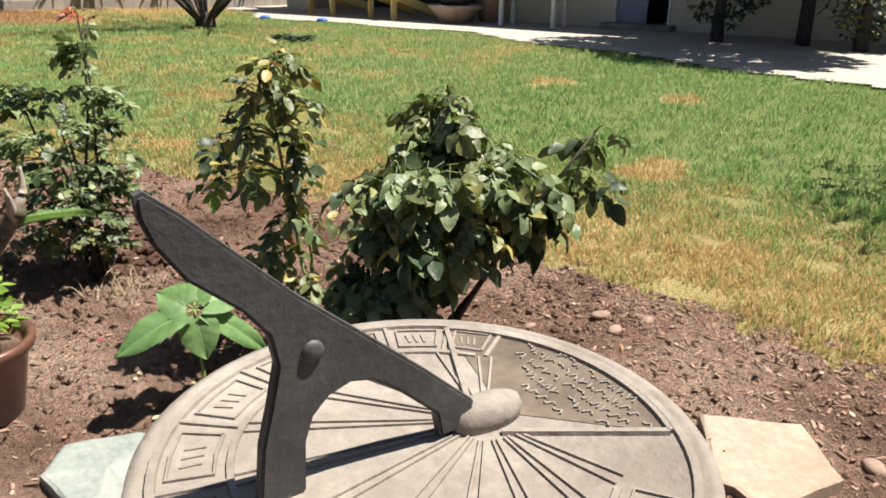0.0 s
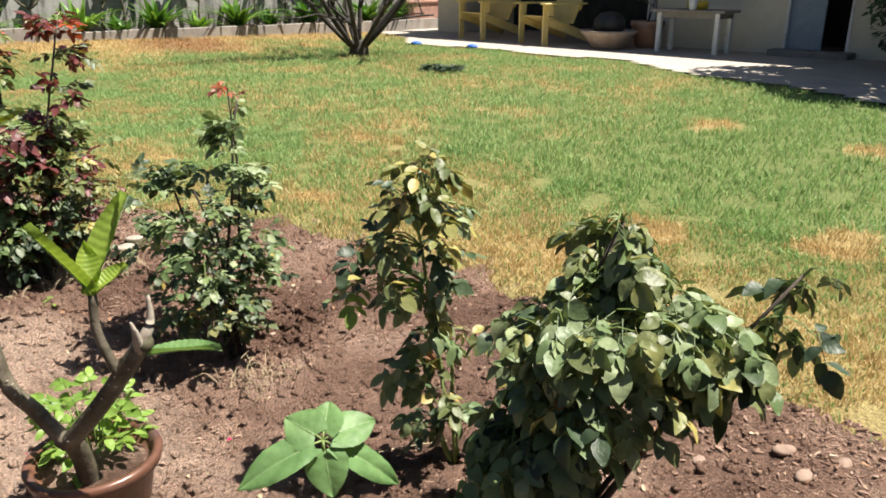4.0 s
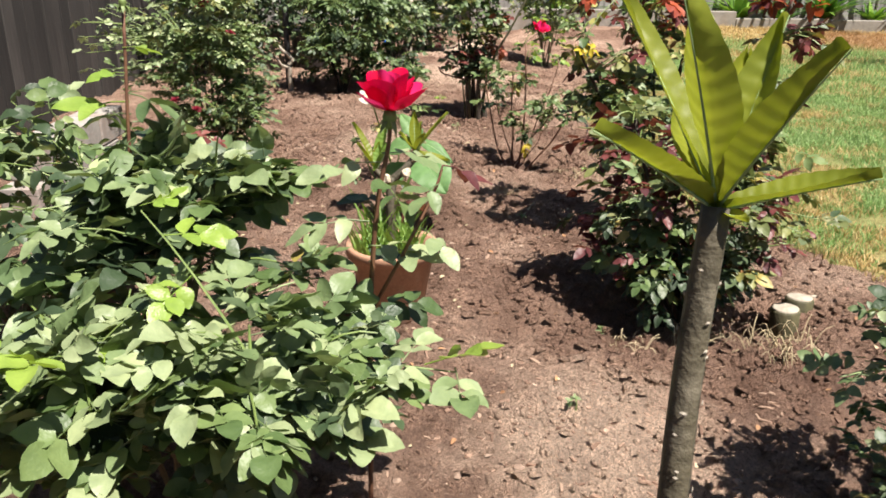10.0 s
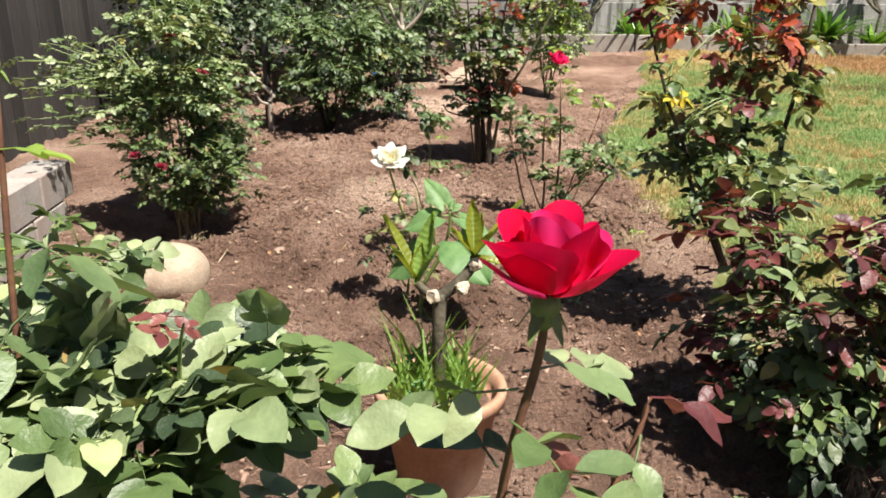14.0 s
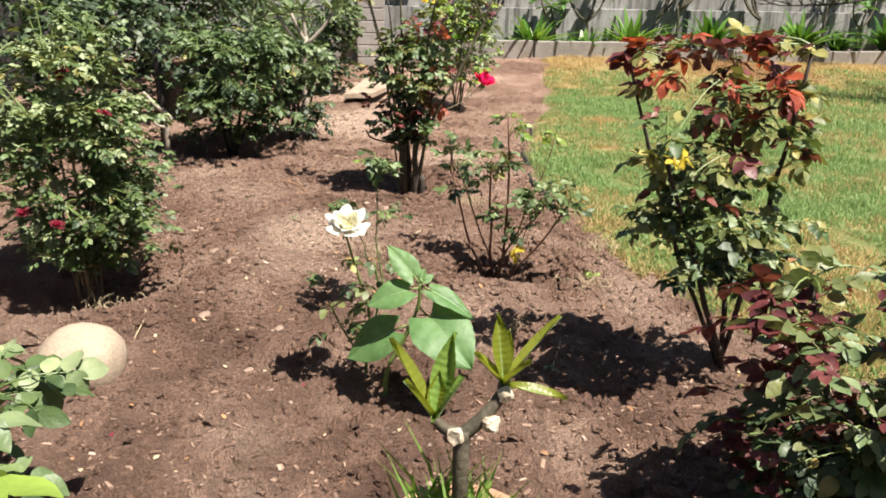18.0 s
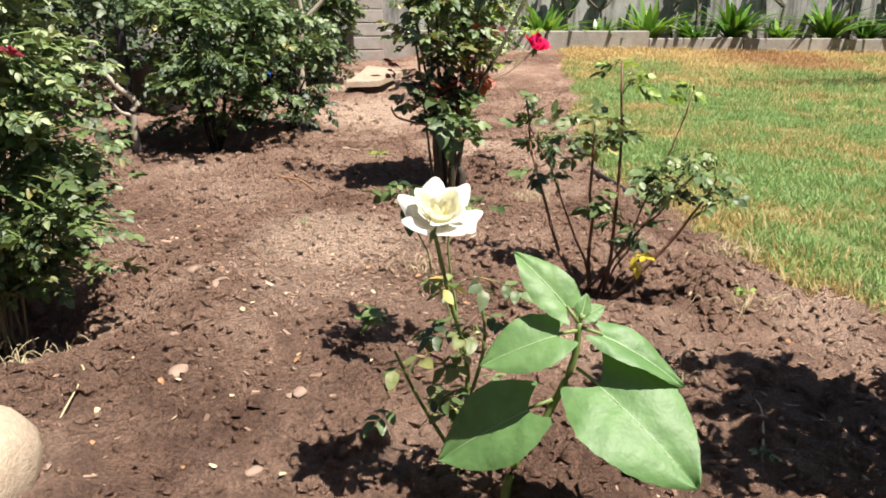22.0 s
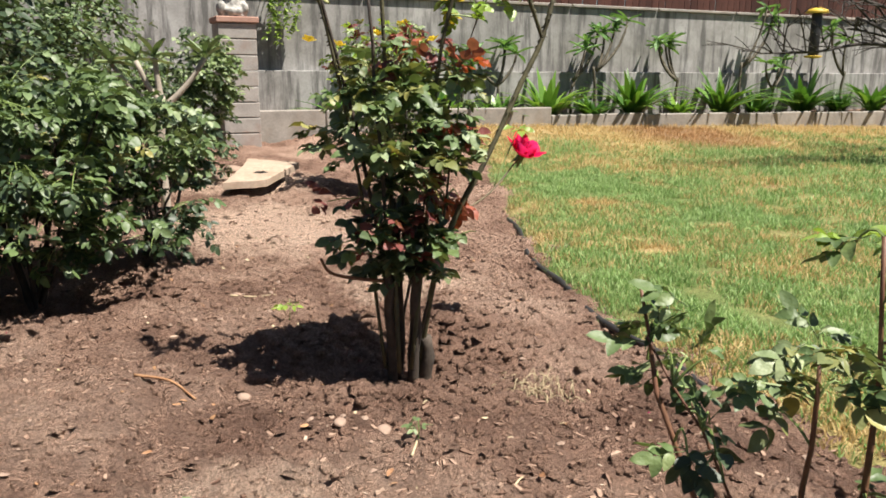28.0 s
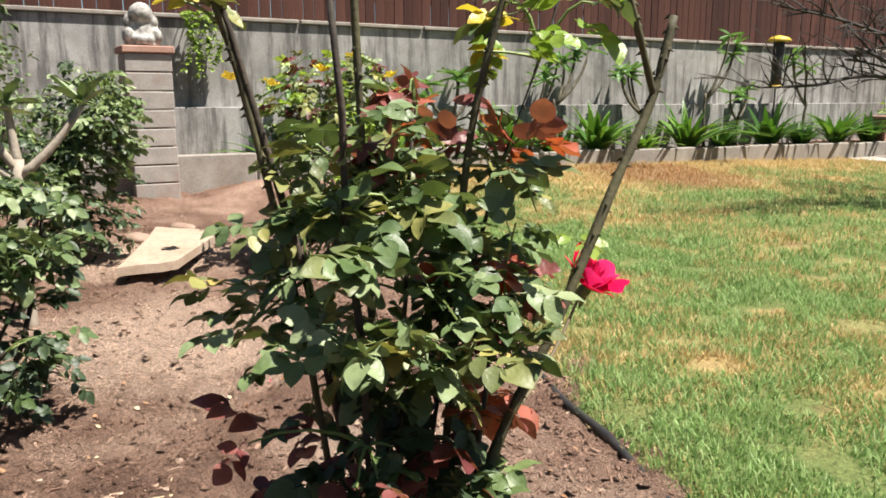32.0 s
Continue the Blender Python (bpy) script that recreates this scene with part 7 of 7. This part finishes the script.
# grey-branched plumeria among the west roses
gp2 = thing("plumeria", (-0.26, 4.75, bed(-0.26, 4.75)), "grey forked plumeria with long green leaves among the roses", "plumeria")
ginv = gp2.matrix_world.inverted()
stem(gp2, ginv, bend([(-0.24, 4.75, 0.0), (-0.25, 4.75, 0.5), (-0.226, 4.75, 0.88)], 4), 0.034, 0.028, M_LOG, "trunk")
for k, (e, r0) in enumerate((((-0.245, 4.75, 1.12), 0.024), ((-0.36, 4.72, 1.10), 0.022), ((0.06, 4.72, 1.12), 0.024), ((-0.50, 4.78, 1.08), 0.020))):
    stem(gp2, ginv, arc((-0.226, 4.75, 0.86 - 0.03 * k), e, (0.0, 0.0, -0.03), 5), r0, r0 * 0.7, M_LOG, "branch")
    rr = random.Random(261 + k)
    rosette(gp2, ginv, Vector(e), [((math.cos(b), math.sin(b), rr.uniform(-0.1, 1.6)), rr.uniform(0.12, 0.24), 0.055) for b in [rr.uniform(0, math.tau) for _ in range(8)]], 270 + 10 * k, M_LEAF_PALE)
# dead cane standing between the west roses, its top bleached
dc = thing("dead_branch", (-1.46, 3.12, bed(-1.46, 3.12) - 0.02), "dead rose cane with a bleached bent top", "branch")
dinv = dc.matrix_world.inverted()
stem(dc, dinv, bend([(-1.46, 3.12, -0.06), (-1.47, 3.1, 0.27), (-1.44, 3.1, 0.335), (-1.47, 3.1, 0.395), (-1.53, 3.1, 0.44), (-1.575, 3.1, 0.50), (-1.62, 3.1, 0.555)], 4), 0.026, 0.014, M_LOG)
stem(dc, dinv, bend([(-1.47, 3.1, 0.27), (-1.54, 3.08, 0.30), (-1.59, 3.06, 0.38)], 4), 0.014, 0.008, M_LOG, "side_stem")
bn = thing("compost_bin", (-1.43, 4.73, bed(-1.43, 4.73) - 0.01), "low black plastic bin in the shade of the roses", "bin")
part("body", lathe([(0.19, 0), (0.20, 0.02), (0.24, 0.40), (0.255, 0.41), (0.255, 0.44), (0.23, 0.445), (0.22, 0.40)], 28), M_BLACK, bn, "", True)
gp = thing("fence_post", (-1.52, 3.39, bed(-1.52, 3.39) - 0.02), "thin black metal post between the roses", "post")
part("shaft", lathe([(0.032, 0), (0.032, 0.80), (0.026, 0.81)], 14), M_BLACK, gp)
part("cap", lathe([(0.036, 0.79), (0.038, 0.80), (0.036, 0.84), (0.015, 0.855)], 14), M_BLACK, gp, "", True)
# tree beyond the lawn's south corner, whose shade falls on the grass
leafy_tree((5.4, -7.9, -0.1), 1.4, [((0.0, 1.1, 2.1), (0.5, 0.35, 0.35)), ((-0.55, 0.95, 2.1), (0.5, 0.35, 0.35)), ((-1.1, 0.8, 2.0), (0.4, 0.3, 0.3)), ((0.3, -0.1, 2.4), (0.8, 0.8, 0.6))], 1900, 0.09, 96, "small leafy tree in the south corner of the lawn", M_LEAF)


# ---- patio things ----
def adirondack(place, turn, s):
    c = thing("patio_chair", (place[0], place[1], 0.055), "yellow painted wooden slatted armchair on the patio", "chair", "chairs on the patio", turn=turn)

    def plank(name, size, at, rx=0, ry=0, rz=0):
        ob = part(name, box(*[q * s for q in size], bevel=0.008), M_CHAIR, c)
        ob.matrix_local = pose(*[q * s for q in at], rx, ry, rz)

    for y in (-0.29, 0.29):
        plank("front_leg", (0.09, 0.035, 0.54), (0.0, y, 0.27))
        plank("arm_rest", (0.72, 0.13, 0.025), (0.28, y * 1.12, 0.555))
        plank("side_rail", (0.86, 0.03, 0.12), (0.38, y * 0.9, 0.22), 0, 18, 0)
        plank("arm_bracket", (0.10, 0.03, 0.14), (0.05, y * 1.12, 0.47))
    for k in range(6):
        plank("seat_slat", (0.085, 0.56, 0.022), (0.02 + 0.092 * k, 0, 0.375 - 0.027 * k), 0, 16, 0)
    for k in range(7):
        u = k - 3
        plank("back_slat", (0.02, 0.078, 0.86 - 0.018 * u * u), (0.62, u * 0.084, 0.60), 0, 24, 0)
    plank("back_rail", (0.03, 0.60, 0.08), (0.60, 0, 0.50), 0, 24, 0)


adirondack((13.25, 5.95), -14, 1.5)
adirondack((13.05, 4.05), -18, 1.5)
tb = thing("side_table", (13.75, 0.78, 0.055), "weathered white wooden table on the patio", "table")
part("tabletop", box(0.7, 1.45, 0.05, (0, 0, 0.76), 0.008), M_KERB, tb, "bare weathered table top")
part("apron", box(0.55, 1.25, 0.1, (0, 0, 0.685)), M_KERB, tb)
for x in (-0.26, 0.26):
    for y in (-0.58, 0.58):
        part("leg", box(0.085, 0.085, 0.73, (x, y, 0.365), 0.006), M_TRIM, tb)
td = thing("yellow_tub", (13.75, 0.75, 0.84), "yellow plastic tub standing on the table", "tub")
part("body", lathe([(0.13, 0), (0.19, 0.02), (0.20, 0.15), (0.18, 0.15), (0.12, 0.03)], 20), M_LAMPTOP, td, "", True)
cu = thing("white_cup", (13.5, 0.72, 0.84), "white cup standing on the table", "cup")
part("body", lathe([(0.06, 0), (0.07, 0.02), (0.08, 0.18), (0.072, 0.18), (0.05, 0.02)], 16), M_TRIM, cu, "", True)
bo = thing("stone_bowl", (13.3, 2.35, 0.055), "wide brown stone planter bowl on the patio", "planter")
part("body", lathe([(0.28, 0), (0.32, 0.02), (0.50, 0.26), (0.56, 0.30), (0.56, 0.36), (0.50, 0.36), (0.44, 0.24)], 32), M_BOWL, bo, "", True)
part("dark_ball", lathe([(0.05, 0.2), (0.24, 0.26), (0.32, 0.42), (0.30, 0.56), (0.2, 0.68), (0.04, 0.72)], 20), M_BLACK, bo, "dark round ball in the bowl", True)
tp = thing("flower_pot", (14.1, 1.95, 0.055), "tall terracotta pot with a spindly plant", "pot")
part("body", lathe([(0.22, 0), (0.24, 0.02), (0.32, 0.42), (0.34, 0.44), (0.34, 0.52), (0.30, 0.52), (0.26, 0.4)], 26), M_TERRA, tp, "", True)
for k in range(5):
    a = k * 1.3
    v, f = tube(arc((0, 0, 0.4), (math.cos(a) * 0.3, math.sin(a) * 0.3, 1.2 + 0.1 * k), (0, 0, 0.1), 5), 0.012, 0.005, 5)
    ob_mesh("stem", v, f, M_BARK, tp, "", True)
    for i in range(6):
        me, _ = r.choice(leaf_meshes(M_LEAF_PALE, 0.09, 1, 0.3, 0.5))
        q = 0.5 + 0.5 * i / 5
        shared("leaf", me, aim((math.cos(a) * 0.3 * q, math.sin(a) * 0.3 * q, 0.4 + (0.8 + 0.1 * k) * q), (math.cos(i * 2), math.sin(i * 2), 0.2), r), tp)
for x, y in ((11.3, 5.8), (11.5, 4.4)):
    b_ = thing("blue_ball_toy", (x, y, turf(x, y) + 0.01), "small blue plastic toy on the grass edge", "toy", "blue toys")
    part("body", lathe([(0.03, 0), (0.10, 0.02), (0.12, 0.05), (0.09, 0.08), (0.02, 0.095)], 16), M_BLUE, b_, "", True)
# dark leaves laid in place of a small shadow on the grass
dk = thing("dark_clod", (8.31, 2.2, turf(8.3, 2.2)), "low clump of dark leaves standing for a shadow spot on the lawn", "weeds")
h = Heap()
for k in range(260):
    a = rng.uniform(0, math.tau)
    q = rng.random() ** 0.5
    v, f = leaflet(rng.uniform(0.08, 0.14), 0.055, 0.2, 0.4)
    h.add(v, f, aim((math.cos(a) * 0.22 * q, math.sin(a) * 0.30 * q, 0.02 + 0.05 * rng.random()), (math.cos(a), math.sin(a), 0.5), rng, 30))
h.make("leaves", M_LEAF_DARK, dk)
# terracotta trough at the end of the planter
tg = thing("planter_trough", (15.35, 9.72, 0.30), "brick-red rectangular planter trough with a leafy plant", "planter")
part("body", box(1.3, 0.34, 0.44, (0, 0, 0.22), 0.02), M_BRICK, tg)
part("rim", box(1.38, 0.42, 0.07, (0, 0, 0.455), 0.015), M_BRICK, tg)
for k in range(26):
    me, _ = rng.choice(leaf_meshes(M_LIME if k % 2 else M_LEAF_PALE, 0.11, 1, 0.4, 0.5))
    a = rng.uniform(0, math.tau)
    shared("leaf", me, aim((rng.uniform(-0.5, 0.5), rng.uniform(-0.1, 0.1), 0.48 + 0.35 * rng.random()), (math.cos(a), math.sin(a), 0.5), rng), tg)
for k in range(5):
    v, f = tube(arc((-0.4 + 0.2 * k, 0, 0.44), (-0.45 + 0.22 * k, 0.05, 0.85), (0, 0, 0.03), 4), 0.012, 0.006, 5)
    ob_mesh("stem", v, f, M_CANE_GREEN, tg, "", True)
# hanging white bird feeder
bf = thing("bird_feeder", (13.2, 6.25, 1.15), "white slatted bird feeder hanging from a cord", "bird feeder")
part("tray", box(0.5, 0.5, 0.04, (0, 0, 0.02), 0.005), M_TRIM, bf)
part("back_board", box(0.04, 0.5, 0.5, (0.22, 0, 0.27), 0.005), M_TRIM, bf)
for y in (-0.23, 0.23):
    part("side_rail", box(0.5, 0.035, 0.06, (0, y, 0.3), 0.005), M_TRIM, bf)
    part("front_post", box(0.04, 0.04, 0.28, (-0.22, y, 0.16), 0.004), M_TRIM, bf)
    v, f = tube([(0.0, y, 0.3), (0.0, 0, 1.75)], 0.007, 0.007, 5)
    ob_mesh("cord", v, f, M_TRIM, bf)
# shrubs trained against the house
leafy_tree((12.9, -3.1, 0.05), 0.8, [((0.2, 0, 0.9), (0.5, 0.7, 0.7)), ((0.7, 0.5, 1.6), (0.4, 0.8, 0.6)), ((0.9, -0.9, 1.7), (0.4, 0.9, 0.5))], 5200, 0.11, 94, "dark climbing shrub against the house wall", M_LEAF_DARK)
# added tree: its crown stays above the view and only darkens the patio
leafy_tree((13.2, -4.4, 0.05), 2.4, [((-1.6, -0.4, 3.0), (1.8, 1.8, 0.55)), ((-1.0, 1.5, 3.0), (1.3, 1.2, 0.5)), ((0.2, 0, 3.3), (1.2, 1.6, 0.5))], 4600, 0.17, 97, "broad tree beside the house, its unseen crown added to shade the patio", M_LEAF)
leafy_tree((12.7, -5.3, 0.05), 0.7, [((0.2, 0, 0.7), (0.5, 0.7, 0.6)), ((0.9, 0.3, 1.5), (0.4, 0.9, 0.6))], 5200, 0.11, 95, "leafy shrub against the house wall", M_LEAF_DARK)


# climbing vine hanging over the back wall
vn = thing("vine", (1.9, 10.26, 2.06), "lime green vine hanging over the grey wall", "vine")
rv = random.Random(301)
hp, hs = Heap(), Heap()
for k in range(9):
    x0 = rv.uniform(-0.22, 0.22)
    drop = rv.uniform(0.3, 0.75)
    pts = bend([(x0, 0.15, 0.03), (x0, -0.02, 0.05), (x0 + rv.uniform(-0.06, 0.06), -0.05, -drop * 0.5), (x0 + rv.uniform(-0.1, 0.1), -0.04, -drop)], 5)
    v, f = tube(pts, 0.006, 0.003, 4, False)
    hs.add(v, f)
    for p in pts[4:]:
        for _ in range(4):
            a = rv.uniform(0, math.tau)
            lv, lf = leaflet(rv.uniform(0.05, 0.085), 0.04, 0.2, 0.3)
            hp.add(lv, lf, aim(p, (math.cos(a), math.sin(a) - 0.6, rv.uniform(-0.7, 0.3)), rv, 30))
hs.make("stems", M_CANE_GREEN, vn)
tagged(hp.make("foliage", M_LIME, vn, "", True), kind="stuff")
# thin blue stake by the roses
bs = thing("plant_stake", (-0.536, 4.59, bed(-0.536, 4.59) - 0.05), "thin wooden stake with a blue tip", "stake")
part("shaft", lathe([(0.006, 0), (0.006, 0.33), (0.005, 0.34)], 8), M_CANE_DARK, bs)
part("tip", lathe([(0.016, 0.32), (0.018, 0.33), (0.018, 0.39), (0.008, 0.40)], 10), M_BLUE, bs, "blue plastic tip", True)


# weeds and dry tangles on the soil
def tangle(x, y, radius, count, height, material, name, label, seed):
    rr = random.Random(seed)
    t = thing(name, (x, y, bed(x, y) + crumbs(x, y)), label, "weeds", "weeds in the bed")
    h = Heap()
    for _ in range(count):
        a, b = rr.uniform(0, math.tau), rr.uniform(0, math.tau)
        q = radius * rr.random()
        l = height * rr.uniform(0.5, 1.3)
        p = Vector((math.cos(a) * q, math.sin(a) * q, -0.005))
        w = Vector((math.cos(b), math.sin(b), 0)) * l * rr.uniform(0.4, 1.2)
        v, f = tube(bend([p, p + w * 0.5 + Vector((0, 0, l * 0.7)), p + w + Vector((0, 0, l * rr.uniform(0.1, 0.9)))], 3), 0.0022, 0.0010, 3, False)
        h.add(v, f)
    h.make("blades", material, t, "", True)
    return t


for k, (x, y, r_, c_, h_) in enumerate([(0.61, 1.50, 0.14, 70, 0.06), (0.80, -2.22, 0.16, 60, 0.10), (0.45, -2.30, 0.12, 30, 0.06), (-0.22, 0.43, 0.12, 30, 0.04), (0.79, -0.14, 0.14, 30, 0.07), (1.05, 0.35, 0.14, 50, 0.07), (0.28, -0.57, 0.10, 24, 0.06), (1.0, -2.45, 0.15, 50, 0.10), (0.95, -3.75, 0.16, 50, 0.08), (-1.5, 0.1, 0.2, 50, 0.07)]):
    tangle(x, y, r_, c_, h_, M_STRAW, "dry_weeds", "tangle of dry straw-coloured stalks on the soil", 320 + k)
for k, (x, y, s_) in enumerate([(0.10, 1.33, 1.0), (0.03, 2.57, 1.5), (-0.57, 1.19, 0.7), (0.61, -2.57, 0.8), (0.41, -2.25, 0.7), (0.85, -0.05, 1.0), (0.3, -0.9, 0.8), (0.55, -4.9, 0.9), (0.2, -2.75, 0.7)]):
    sp = thing("weed_sprout", (x, y, bed(x, y) + crumbs(x, y)), "small green weed sprout in the soil", "weeds", "weeds in the bed")
    rr = random.Random(350 + k)
    v, f = tube(arc((0, 0, -0.02), (rr.uniform(-0.01, 0.01), 0.01, 0.06 * s_), (0.004, 0, 0), 3), 0.0025, 0.0015, 5)
    ob_mesh("stem", v, f, M_CANE_GREEN, sp, "", True)
    for i in range(5):
        me, _ = rr.choice(leaf_meshes(M_LIME if k % 2 else M_LEAF_PALE, 0.026, 1, 0.3, 0.5))
        a = rr.uniform(0, math.tau)
        shared("leaf", me, aim((0, 0, 0.06 * s_ * rr.uniform(0.4, 1.0)), (math.cos(a), math.sin(a), 0.3), rr, 20, s_), sp)
